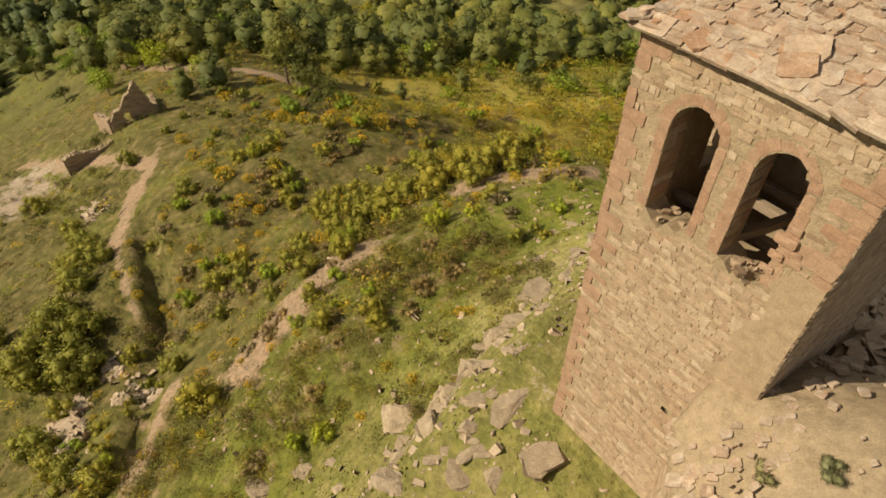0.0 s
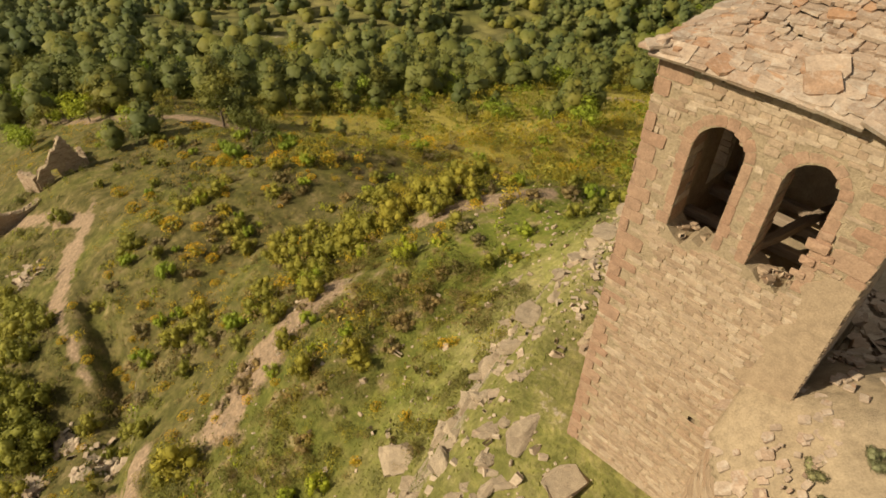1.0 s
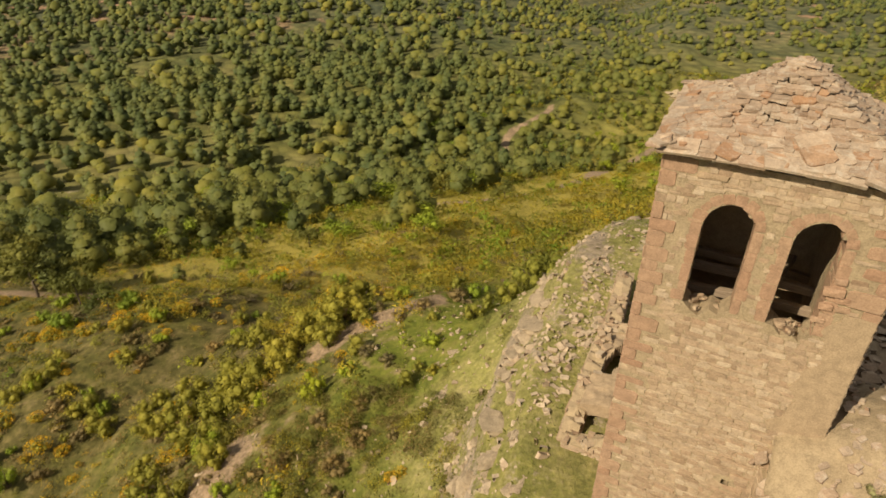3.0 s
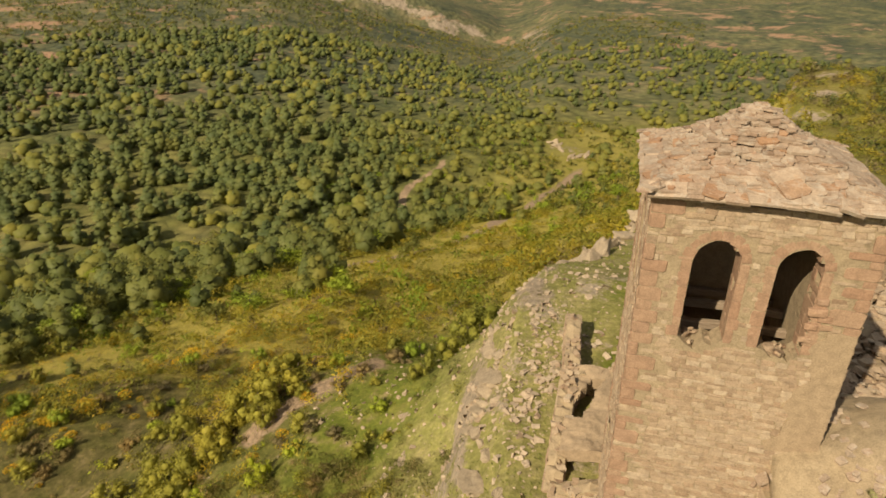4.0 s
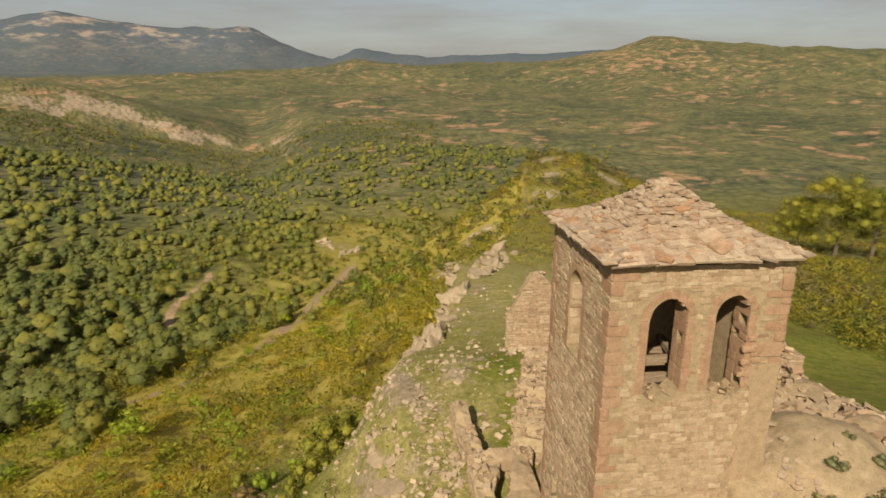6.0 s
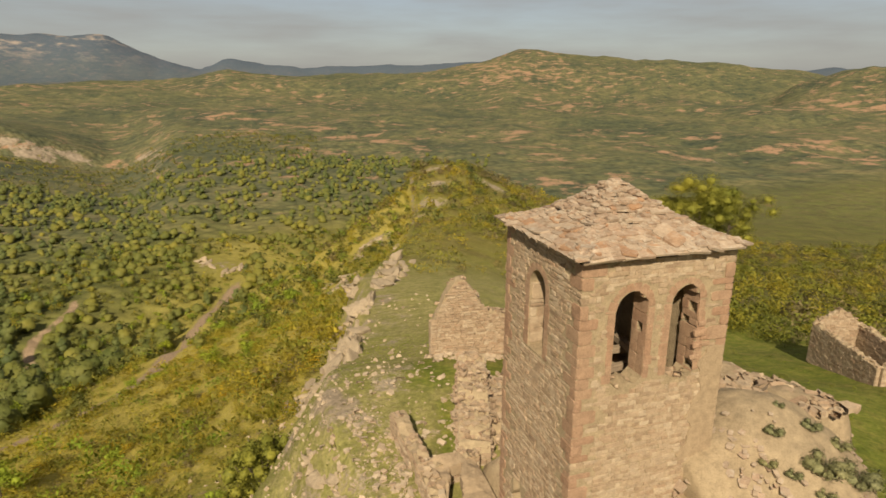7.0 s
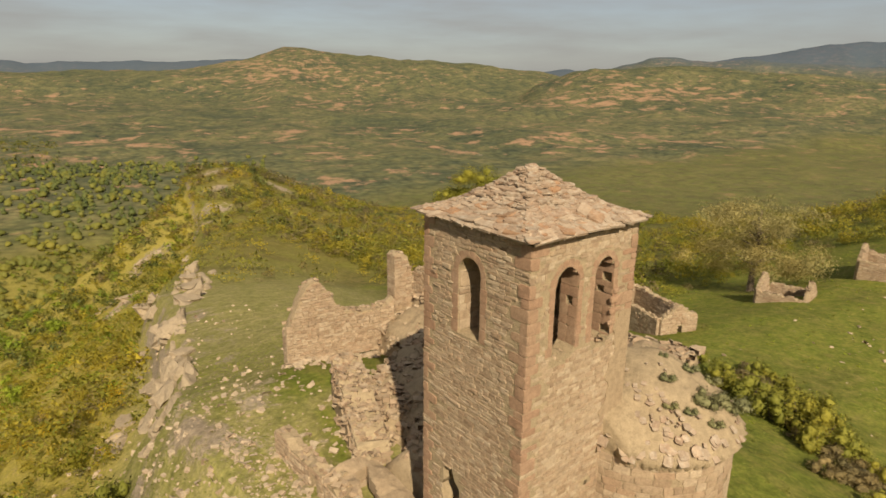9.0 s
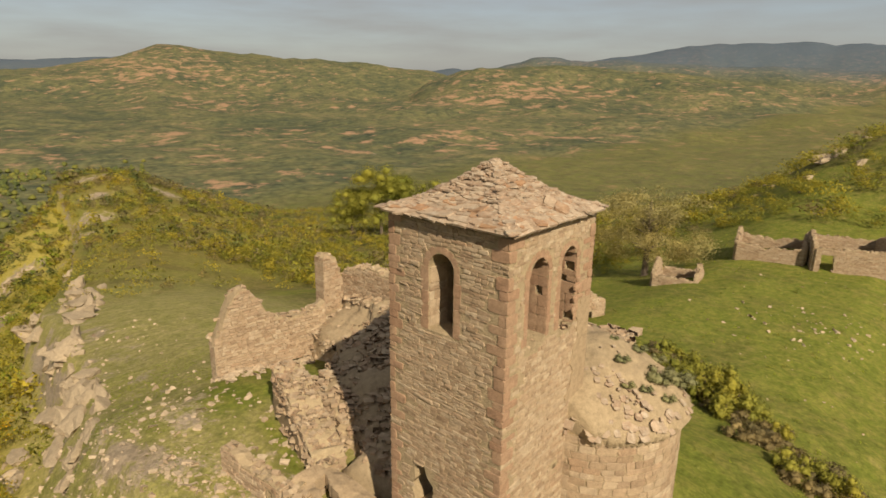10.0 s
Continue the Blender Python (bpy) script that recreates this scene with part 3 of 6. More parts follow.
def courses(w, z0, z1, hrange, lrange, seed, skip, gap=1.0):
    """Laid stones on a rectangle: list of (centre u, centre z, width, height, is_quoin)."""
    q = np.random.default_rng(seed)
    out, z = [], z0
    left_long = True
    while z < z1 - 0.04:
        h = min(q.uniform(*hrange), z1 - z)
        u, stop = 0.0, w
        while u < stop - 0.03:
            L = min(q.uniform(*lrange) * (0.6 + 0.9 * q.random()), stop - u)
            if stop - (u + L) < 0.08:
                L = stop - u
            cu, cz = u + L / 2, z + h / 2 + 0.035 * math.sin(u * 1.3 + z * 2.1) + q.normal(0, 0.006)
            if not skip(cu, cz, L, h):
                if h > 0.15 and q.random() < 0.35:
                    out.append((cu, cz - h / 4, L - 0.014 * gap, h / 2 - 0.009 * gap))
                    out.append((cu, cz + h / 4, L - 0.014 * gap, h / 2 - 0.009 * gap))
                else:
                    out.append((cu, cz, L - 0.016 * gap, h - 0.013 * gap))
            u += L
        z += h
    return out


def frame_matrix(o, u, n, cu, cz, w, h, d, roll=0.0):
    """Stone matrix on a face: origin o, unit u along it, n outward."""
    o, u, n = Vector(o), Vector(u), Vector(n)
    up = Vector((0, 0, 1))
    if roll:
        u2 = u * math.cos(roll) + up * math.sin(roll)
        up = up * math.cos(roll) - u * math.sin(roll)
        u = u2
    c = o
    mm = Matrix(((u.x * w, -n.x * d, up.x * h, c.x), (u.y * w, -n.y * d, up.y * h, c.y), (u.z * w, -n.z * d, up.z * h, c.z), (0, 0, 0, 1)))
    return mm


def place_on(o, u, n, cu, cz, w, h, d, roll=0.0):
    c = Vector(o) + Vector(u) * cu + Vector((0, 0, cz))
    return frame_matrix(c, u, n, 0, 0, w, h, d, roll)


def arch_outline(x0, x1, z0, ztop, seg=10, sill=()):
    """Round-headed opening; sill gives the drops of a broken lower edge."""
    r = (x1 - x0) / 2
    cx, zs = (x0 + x1) / 2, ztop - r
    p = [(x0, z0)] + [(x0 + (x1 - x0) * (i + 1) / (len(sill) + 1), z0 - v) for i, v in enumerate(sill)] + [(x1, z0), (x1, zs)]
    p += [(cx + r * math.cos(math.pi * i / seg), zs + r * math.sin(math.pi * i / seg)) for i in range(1, seg)]
    p += [(x0, zs)]
    return p


def wall_slab(name, o, u, n, outline, holes, thick, mat):
    """A thick wall with real openings; outline and holes are (u, z) loops."""
    bm = bmesh.new()
    o, u, n = Vector(o), Vector(u), Vector(n)
    edges = []
    for loop in [outline] + holes:
        vs = [bm.verts.new(o + u * a + Vector((0, 0, b))) for a, b in loop]
        edges += [bm.edges.new((vs[i], vs[(i + 1) % len(vs)])) for i in range(len(vs))]
    bmesh.ops.triangle_fill(bm, use_beauty=True, use_dissolve=False, edges=edges)
    faces = list(bm.faces)
    res = bmesh.ops.extrude_face_region(bm, geom=faces)
    for v in [g for g in res["geom"] if isinstance(g, bmesh.types.BMVert)]:
        v.co -= n * thick
    return bm_mesh(name, bm, mat)


# ---- bell tower ----
TW, TD, TH, T0 = 4.0, 3.95, 9.92, -3.0
WIN_A = [(0.90, 1.74, 6.95, 9.13), (2.36, 3.12, 6.95, 9.13)]
WIN_B = [(1.66, 2.50, 6.95, 9.08)]
SILLS = [(0.16, 0.26, 0.05, 0.12, -0.05), (0.05, 0.2, 0.1, 0.24, 0.04)]
JAMB = 0.15
HOLE_A = (2.58, 2.74, 2.50, 2.72)
HOLE_B = [(2.25, 1.5), (2.6, 1.62), (2.95, 1.42), (3.14, 1.95), (2.98, 2.2), (3.02, 2.6), (2.66, 2.78), (2.5, 2.4), (2.3, 2.25)]
tower = thing("bell_tower", "square ruined stone bell tower with arched openings", "tower")


def rect(x0, x1, z0, z1):
    return [(x0, z0), (x1, z0), (x1, z1), (x0, z1)]


core = 0.025
part("wall", wall_slab("wall", (core, core, 0), (1, 0, 0), (0, -1, 0), rect(0, TW - 2 * core, T0, TH), [arch_outline(a - core, b - core, c, d, 10, sl) for (a, b, c, d), sl in zip([(a, b + JAMB, c, d) for a, b, c, d in WIN_A], SILLS)] + [rect(*(v - (core if i < 2 else 0) for i, v in enumerate(HOLE_A)))], 0.55, mat_mortar), tower)
part("wall", wall_slab("wall", (core, TD - core, 0), (0, -1, 0), (-1, 0, 0), rect(0, TD - 0.55 - 2 * core, T0, TH), [arch_outline(TD - core - b, TD - core - a, c, d) for a, b, c, d in WIN_B] + [[(TD - core - a, b) for a, b in HOLE_B]], 0.75, mat_mortar), tower)
part("wall", wall_slab("wall", (TW - core, TD - core, 0), (-1, 0, 0), (0, 1, 0), rect(0, TW - 0.75 - 2 * core, T0, TH), [], 0.75, mat_mortar), tower)
part("wall", wall_slab("wall", (TW - core, 0.55 + core, 0), (0, 1, 0), (1, 0, 0), rect(0, TD - 1.3 - 2 * core, T0, TH), [], 0.75, mat_mortar), tower)


def overlaps(wins, ring=0.0):
    def f(cu, cz, w, h):
        for a, b, c, d in wins:
            a, b, d = a - ring, b + ring, d + ring
            r = (b - a) / 2
            x0, x1, z0, z1 = cu - w / 2, cu + w / 2, cz - h / 2, cz + h / 2
            if x1 > a + 0.01 and x0 < b - 0.01 and z1 > c and z0 < d:
                if z0 < d - r:
                    return True
                mx = (a + b) / 2
                near = min(max(mx, x0), x1)
                if math.hypot(near - mx, z0 - (d - r)) < r:
                    return True
        return False
    return f


def lay(parent, o, u, n, stones, depth, seed, limit, zkey=None, label="", deco=STONE_MESH, shapes=STONES, mat=None):
    """The stones nearest the camera's way as parts, the rest as one mesh."""
    q = np.random.default_rng(seed)
    one, rest = [], []
    for st in stones:
        m = place_on(o, u, n, *st, depth * (q.uniform(0.3, 1.3) if q.random() < 0.97 else q.uniform(1.4, 2.2)), q.normal(0, 0.045))
        (one if len(one) < limit and (zkey is None or zkey(st)) else rest).append(m)
    for i, m in enumerate(one):
        part("stone", deco[i % len(deco)], parent, m=m)
    if rest:
        part("masonry", joined(rest, shapes, "masonry", mat or mat_stone_joined), parent, kind="stuff")


def quoins(parent, corner, u, n, z0, z1, seed, flip):
    q = np.random.default_rng(seed)
    z, k = z0, flip
    spans = []
    while z < z1 - 0.1:
        h = min(q.uniform(0.14, 0.36), z1 - z)
        L = q.uniform(0.36, 0.62) if k else q.uniform(0.2, 0.36)
        if q.random() < 0.2:
            z += h
            k = not k
            continue
        part("quoin", QUOIN_MESH[int(q.integers(8))], parent, m=place_on(corner, u, n, L / 2, z + h / 2, L - 0.012, h - 0.014, 0.024 * q.uniform(0.5, 1.6)))
        spans.append((z, z + h, L))
        z += h
        k = not k
    return spans


def quoin_skip(spans_l, spans_r, w, wins):
    inside = overlaps(wins, 0.17)

    def f(cu, cz, ww, h):
        if inside(cu, cz, ww, h):
            return True
        for a, b, L in spans_l:
            if a - h / 2 < cz < b + h / 2 and cu - ww / 2 < L - 0.02:
                return True
        for a, b, L in spans_r:
            if a - h / 2 < cz < b + h / 2 and cu + ww / 2 > w - L + 0.02:
                return True
        return False
    return f


def voussoirs(parent, o, u, n, a, b, c, d, seed, ring=0.17):
    q = np.random.default_rng(seed)
    r = (b - a) / 2
    cx, zs = (a + b) / 2, d - r
    k = 8
    for i in range(k):
        t = math.pi * (i + 0.5) / k
        rr = r + ring / 2
        part("voussoir", QUOIN_MESH[i % 8], parent, m=place_on(o, u, n, cx + rr * math.cos(t), zs + rr * math.sin(t), math.pi * rr / k - 0.004, ring * q.uniform(0.75, 1.35), 0.008 * q.uniform(0.5, 1.6), t - math.pi / 2 + q.normal(0, 0.06)))
    for side, x in ((0, a), (1, b)):
        z = c
        while z < zs - 0.05:
            h = min(q.uniform(0.2, 0.4), zs - z)
            L = ring * q.uniform(0.8, 1.5)
            part("jamb_stone", QUOIN_MESH[int(q.integers(8))], parent, m=place_on(o, u, n, x - L / 2 if side == 0 else x + L / 2, z + h / 2, L, h - 0.004, 0.009 * q.uniform(0.5, 1.8)))
            z += h


base = (0, core, 0)
qa_l = quoins(tower, (0, core, 0), (1, 0, 0), (0, -1, 0), -2.0, 9.85, 31, True)
qa_r = quoins(tower, (TW, core, 0), (-1, 0, 0), (0, -1, 0), 7.5, 9.85, 32, False)


def in_plaster(cu, cz):
    """The plastered repair at the lower right of the sunny face."""
    return 4.6 < cz < 7.45 and cu > 3.42 + 0.10 * math.sin(cz * 5.1) + 0.06 * math.sin(cz * 13) - 0.12 * (7.2 - cz)


pl = [(4.0 - core, 4.6)] + [(3.40 + 0.10 * math.sin(z * 5.1) + 0.06 * math.sin(z * 13) - 0.12 * (7.2 - z), z) for z in np.linspace(4.55, 7.5, 22)] + [(4.0 - core, 7.55)]
part("plaster_patch", wall_slab("plaster_patch", (0, core - 0.026, 0), (1, 0, 0), (0, -1, 0), pl, [], 0.03, mat_plaster), tower, "smooth lime plaster patch")
sk = quoin_skip(qa_l, qa_r, TW, WIN_A)
sa = courses(TW, -2.4, 9.88, (0.05, 0.15), (0.1, 0.36), 41, lambda cu, cz, w, h: sk(cu, cz, w, h) or (2.5 < cu < 2.82 and 2.4 < cz < 2.8) or in_plaster(cu, cz) or (6.66 < cz < 7.0 and (0.88 < cu < 1.7 or 2.4 < cu < 3.05)), 0.45)
lay(tower, (0, core, 0), (1, 0, 0), (0, -1, 0), sa, 0.016, 51, 260, lambda s: s[1] > 7.2)
for i, w in enumerate(WIN_A):
    voussoirs(tower, (0, core, 0), (1, 0, 0), (0, -1, 0), *w, 61 + i)
qb_r = quoins(tower, (core, 0, 0), (0, 1, 0), (-1, 0, 0), -2.0, 9.85, 31, False)
qb_l = quoins(tower, (core, TD, 0), (0, -1, 0), (-1, 0, 0), -2.0, 9.85, 34, True)
skb = quoin_skip(qb_r, qb_l, TD, WIN_B)
sb = courses(TD, -2.4, 9.88, (0.05, 0.135), (0.12, 0.38), 42, lambda cu, cz, w, h: skb(cu, cz, w, h) or (2.2 < cu < 3.15 and 1.42 < cz < 2.75))
lay(tower, (core, 0, 0), (0, 1, 0), (-1, 0, 0), sb, 0.027, 52, 260, lambda s: s[1] > 7.4)
for i, w in enumerate(WIN_B):
    voussoirs(tower, (core, 0, 0), (0, 1, 0), (-1, 0, 0), *w, 71 + i, 0.2)
BLOCK = mesh_of("jamb_core", [(-0.5, 0, -0.5), (0.5, 0, -0.5), (0.5, 0, 0.5), (-0.5, 0, 0.5), (-0.5, -1, -0.5), (0.5, -1, -0.5), (0.5, -1, 0.5), (-0.5, -1, 0.5)], [(0, 1, 2, 3), (7, 6, 5, 4), (0, 4, 5, 1), (1, 5, 6, 2), (2, 6, 7, 3), (3, 7, 4, 0)], mat_mortar)
# stones lining the deep jambs; blocks are missing from the eastern ones
GAPS = [[(8.02, 8.24, 0.16, 0.36)], [(8.36, 8.6, 0.06, 0.34), (8.05, 8.2, 0.28, 0.5), (6.95, 7.14, 0.04, 0.3)]]
for (a, b, c, d), gaps in zip(WIN_A, GAPS):
    zs = d - (b - a) / 2
    for i, st in enumerate(courses(0.50, c - 0.1, zs + 0.1, (0.13, 0.34), (0.25, 0.5), 82 + int(10 * a), lambda *k: False)):
        part("jamb_stone", (QUOIN_MESH if i % 2 else STONE_MESH)[i % 8], tower, m=place_on((a - 0.004, 0.04, 0), (0, 1, 0), (1, 0, 0), *st, 0.008 + 0.005 * ((i * 7) % 5)))
    q = np.random.default_rng(83 + int(10 * a))
    z = c - 0.25
    while z < d - 0.02:
        h = min(q.uniform(0.22, 0.44), d - z)
        cut = [g for g in gaps if g[0] < z + h and z < g[1] - 0.02]
        g = cut[0] if cut else None
        if g:
            z0, z1 = g[0], g[1]
            if z < z0 - 0.06:
                h = z0 - z
                g = None
            else:
                z, h = z0, z1 - z0
        hollow = 0.0 if z + h / 2 < zs else (b - a) / 2 - math.sqrt(max(0.0, ((b - a) / 2) ** 2 - (min(z + h / 2, d - 0.03) - zs) ** 2))
        runs = [(0.0, g[2]), (g[3], 0.56)] if g else [(0.0, 0.28), (0.28, 0.56)] if q.random() < 0.35 else [(0.0, 0.56)]
        for u0, u1 in runs:
            if u1 - u0 > 0.05:
                part("jamb_stone", QUOIN_MESH[int(q.integers(8))], tower, m=place_on((b - hollow + 0.012 + q.uniform(-0.006, 0.004), 0.03, 0), (0, 1, 0), (-1, 0, 0), (u0 + u1) / 2, z + h / 2, u1 - u0 - 0.006, h - 0.008, 0.022))
                part("jamb_core", BLOCK, tower, m=place_on((b + JAMB, 0.03, 0), (0, 1, 0), (-1, 0, 0), (u0 + u1) / 2, z + h / 2, u1 - u0, h, JAMB + hollow - 0.012))
        z += h
for i, st in enumerate(courses(0.70, 6.95, 8.66, (0.2, 0.4), (0.3, 0.6), 87, lambda *k: False)):
    part("jamb_stone", STONE_MESH[i % 20], tower, m=place_on((0.04, 2.496, 0), (1, 0, 0), (0, -1, 0), *st, 0.025))
q = np.random.default_rng(88)
for i in range(26):
    a, b = ((0.95, 1.7), (2.4, 3.1))[i % 2]
    sz = q.uniform(0.08, 0.2)
    part("loose_stone", STONE_MESH[i % 20], tower, m=Matrix.Translation((q.uniform(a, b), q.uniform(0.06, 0.6), 6.76 + q.uniform(0, 0.12))) @ Matrix.Rotation(q.uniform(0, 6), 4, "Z") @ Matrix.Rotation(q.normal(0, 0.3), 4, "X") @ Matrix.Diagonal((sz, sz * 0.8, sz * 0.6, 1)) @ Matrix.Translation((0, 0.5, 0)))
# stones standing out where the jamb of the second opening has broken away
for x, z, w, h, dd in ((3.2, 7.92, 0.34, 0.16, 0.09), (3.36, 7.78, 0.24, 0.12, 0.05), (3.16, 7.6, 0.22, 0.12, 0.06), (3.42, 7.6, 0.24, 0.1, 0.04), (3.24, 8.14, 0.2, 0.12, 0.06), (3.12, 7.3, 0.22, 0.1, 0.05)):
    part("loose_stone", QUOIN_MESH[int(x * 10) % 8], tower, m=place_on((0, core, 0), (1, 0, 0), (0, -1, 0), x, z, w, h, dd, 0.08))
# the two faces turned away from the sun
part("masonry", joined([place_on((TW - core, 0, 0), (0, 1, 0), (1, 0, 0), *s, 0.035) for s in courses(TD, -1, 9.88, (0.09, 0.2), (0.18, 0.5), 43, lambda *a: False)], LOW, "masonry", mat_stone_joined), tower, kind="stuff")
part("masonry", joined([place_on((0, TD - core, 0), (1, 0, 0), (0, 1, 0), *s, 0.035) for s in courses(TW, -1, 9.88, (0.09, 0.2), (0.18, 0.5), 44, lambda *a: False)], LOW, "masonry", mat_stone_joined), tower, kind="stuff")

# roof of overlapping slabs
roof = part("roof", None, tower, "low pyramid roof of irregular stone slabs")
AP = Vector((1.85, 1.88, 11.22))
CORNERS = [Vector((-0.19, -0.2, 9.98)), Vector((4.1, -0.2, 9.98)), Vector((4.1, 4.08, 9.98)), Vector((-0.19, 4.08, 9.98))]


def roof_point(side, a, t):
    """a along the eave 0..1, t from eave to apex 0..1; slightly hollow profile."""
    p = CORNERS[side].lerp(CORNERS[(side + 1) % 4], a)
    q = p.lerp(AP, t)
    q.z -= 0.16 * math.sin(math.pi * min(t * 1.15, 1.0))
    return q


def bed_point(side, a, t):
    q = roof_point(side, a, t)
    return Vector((AP.x + (q.x - AP.x) * 0.93, AP.y + (q.y - AP.y) * 0.93, q.z - 0.09))


bm = bmesh.new()
for side in range(4):
    g = [[bm.verts.new(bed_point(side, i / 8, j / 8)) for i in range(9)] for j in range(9)]
    for j in range(8):
        for i in range(8):
            try:
                bm.faces.new((g[j][i], g[j][i + 1], g[j + 1][i + 1], g[j + 1][i]))
            except ValueError:
                pass
lowv = [bm.verts.new(bed_point(i, 0.0, 0.0) - Vector((0, 0, 0.03))) for i in range(4)]
bm.faces.new(lowv)
bmesh.ops.remove_doubles(bm, verts=bm.verts, dist=0.001)
part("roof_bed", bm_mesh("roof_bed", bm, mat_mortar), roof)


def slab_shape(seed, cut=0.24):
    """An irregular split slab in a unit box: x along the eave, y up the slope, z its thickness."""
    q = np.random.default_rng(seed)
    c = q.uniform(0.02, cut, 8)
    p = [(-0.5 + c[0], -0.5), (0.5 - c[1], -0.5), (0.5, -0.5 + c[2]), (0.5, 0.5 - c[3]), (0.5 - c[4], 0.5), (-0.5 + c[5], 0.5), (-0.5, 0.5 - c[6]), (-0.5, -0.5 + c[7])]
    p = np.array(p) + q.uniform(-0.05, 0.05, (8, 2))
    k = 8
    top = np.column_stack([p * q.uniform(0.965, 1.0, (8, 1)), 0.5 + q.uniform(-0.12, 0.08, k)])
    bot = np.column_stack([p, -0.5 + q.uniform(-0.05, 0.05, k)])
    v = np.vstack([bot, top])
    f = [(i, (i + 1) % k, k + (i + 1) % k, k + i) for i in range(k)] + [tuple(range(k, 2 * k)), tuple(reversed(range(k)))]
    return v, f


SLABS = [slab_shape(300 + i) for i in range(18)]
SLAB_MESH = [mesh_of("slab", v, f, mat_slab) for v, f in SLABS]
CORNER = [slab_shape(340 + i, 0.07) for i in range(8)]
CORNER_MESH = [mesh_of("slab", v, f, mat_slab) for v, f in CORNER]
ORANGE_MESH = [mesh_of("slab", v, f, mat_orange) for v, f in SLABS[:5]]


def lay_slabs():
    q = np.random.default_rng(77)
    rest, count = [], 0
    rows = 23
    for side in (0, 3, 1, 2):
        nrm = (CORNERS[(side + 1) % 4] - CORNERS[side]).cross(AP - CORNERS[side]).normalized()
        along = (CORNERS[(side + 1) % 4] - CORNERS[side]).normalized()
        upw = nrm.cross(along)
        bas = Matrix((along, upw, nrm)).transposed().to_4x4()
        for row in range(rows):
            t = row / rows
            width = 4.28 * (1 - t) + 0.06
            big = 0.58 if row < 2 else 0.32 if row < 8 else 0.24 if row < 16 else 0.17
            a = 0.0
            while a < width - 0.05:
                s = min(big * float(np.clip(q.lognormal(-0.1, 0.42), 0.4, 1.7)), width - a)
                if width - a - s < 0.12:
                    s = width - a
                aa = (a + s / 2) / width
                deep = q.uniform(0.26, 0.4) if row < 8 else q.uniform(0.16, 0.26)
                lift = 0.0 if row == 0 else q.uniform(-0.025, 0.025)
                p = roof_point(side, aa, min(t + deep / 2 / 2.6 - 0.012 + lift, 0.985))
                tilt = Matrix.Rotation(q.normal(0, 0.06) - (0.06 if row == 0 else 0.27), 4, along) @ Matrix.Rotation(q.normal(0, 0.065), 4, upw)
                turn = q.normal(0, 0.03) if row == 0 else q.normal(0, 0.17)
                m = Matrix.Translation(p + nrm * (0.012 + q.uniform(0, 0.045 if row else 0.02))) @ tilt @ bas @ Matrix.Rotation(turn, 4, "Z") @ Matrix.Diagonal((s * (1.04 if row == 0 else q.uniform(0.9, 1.1)), deep, q.uniform(0.036, 0.07), 1))
                orange = q.random() < (0.3 if row <= 2 else 0.1 if row < 8 else 0.05)
                if side in (0, 3) and count < 299:
                    deco = CORNER_MESH if row == 0 else ORANGE_MESH if orange else SLAB_MESH
                    part("slab", deco[int(q.integers(len(deco)))], roof, m=m)
                    count += 1
                else:
                    rest.append(m)
                a += s
        # pointed slabs closing the hip, from the corner up
        hip = AP - CORNERS[side]
        out = Vector((-hip.x, -hip.y, 0)).normalized()
        for k in range(15):
            f = 0.03 + 0.93 * k / 15
            p = roof_point(side, 0.0, f) + Vector((0, 0, 0.05))
            g = 0.34 * (1 - 0.55 * f)
            tip = Matrix.Rotation(math.atan2(out.y, out.x) + q.normal(0, 0.12), 4, "Z") @ Matrix.Rotation(0.24 + q.normal(0, 0.06), 4, "Y") @ Matrix.Rotation(radians(45) + q.normal(0, 0.2), 4, "Z")
            rest.append(Matrix.Translation(p) @ tip @ Matrix.Diagonal((g * q.uniform(0.85, 1.15), g * q.uniform(0.85, 1.15), q.uniform(0.025, 0.04), 1)))
    # loose capping stones at the peak and along the hips
    for i in range(60):
        a = q.uniform(0, 2 * math.pi)
        d = abs(q.normal(0, 0.22))
        p = AP + Vector((d * math.cos(a), d * math.sin(a), -0.55 * d + q.uniform(-0.02, 0.07)))
        rest.append(Matrix.Translation(p) @ Matrix.Rotation(q.uniform(0, 6), 4, "Z") @ Matrix.Rotation(q.normal(0, 0.2), 4, "X") @ Matrix.Diagonal((q.uniform(0.1, 0.26), q.uniform(0.08, 0.2), q.uniform(0.025, 0.06), 1)))
    for side in range(4):
        for i in range(5):
            t = q.random()
            p = roof_point(side, 0.0, 0.05 + t * 0.95)
            rest.append(Matrix.Translation(p + Vector((0, 0, 0.05))) @ Matrix.Rotation(q.uniform(0, 6), 4, "Z") @ Matrix.Rotation(q.normal(0, 0.12), 4, "X") @ Matrix.Diagonal((q.uniform(0.2, 0.4), q.uniform(0.16, 0.3), q.uniform(0.03, 0.055), 1)))
    part("slab_layer", joined(rest, SLABS, "slab_layer", mat_slab_joined), roof, kind="stuff")
    # one large orange slab and its grey neighbour on the sunny slope
    for (a, t, sx, sy, mesh) in ((0.60, 0.17, 0.46, 0.4, ORANGE_MESH[0]), (0.60, 0.30, 0.5, 0.42, SLAB_MESH[3])):
        p = roof_point(0, a, t)
        nrm = (CORNERS[1] - CORNERS[0]).cross(AP - CORNERS[0]).normalized()
        along = Vector((1, 0, 0))
        bas = Matrix((along, nrm.cross(along), nrm)).transposed().to_4x4()
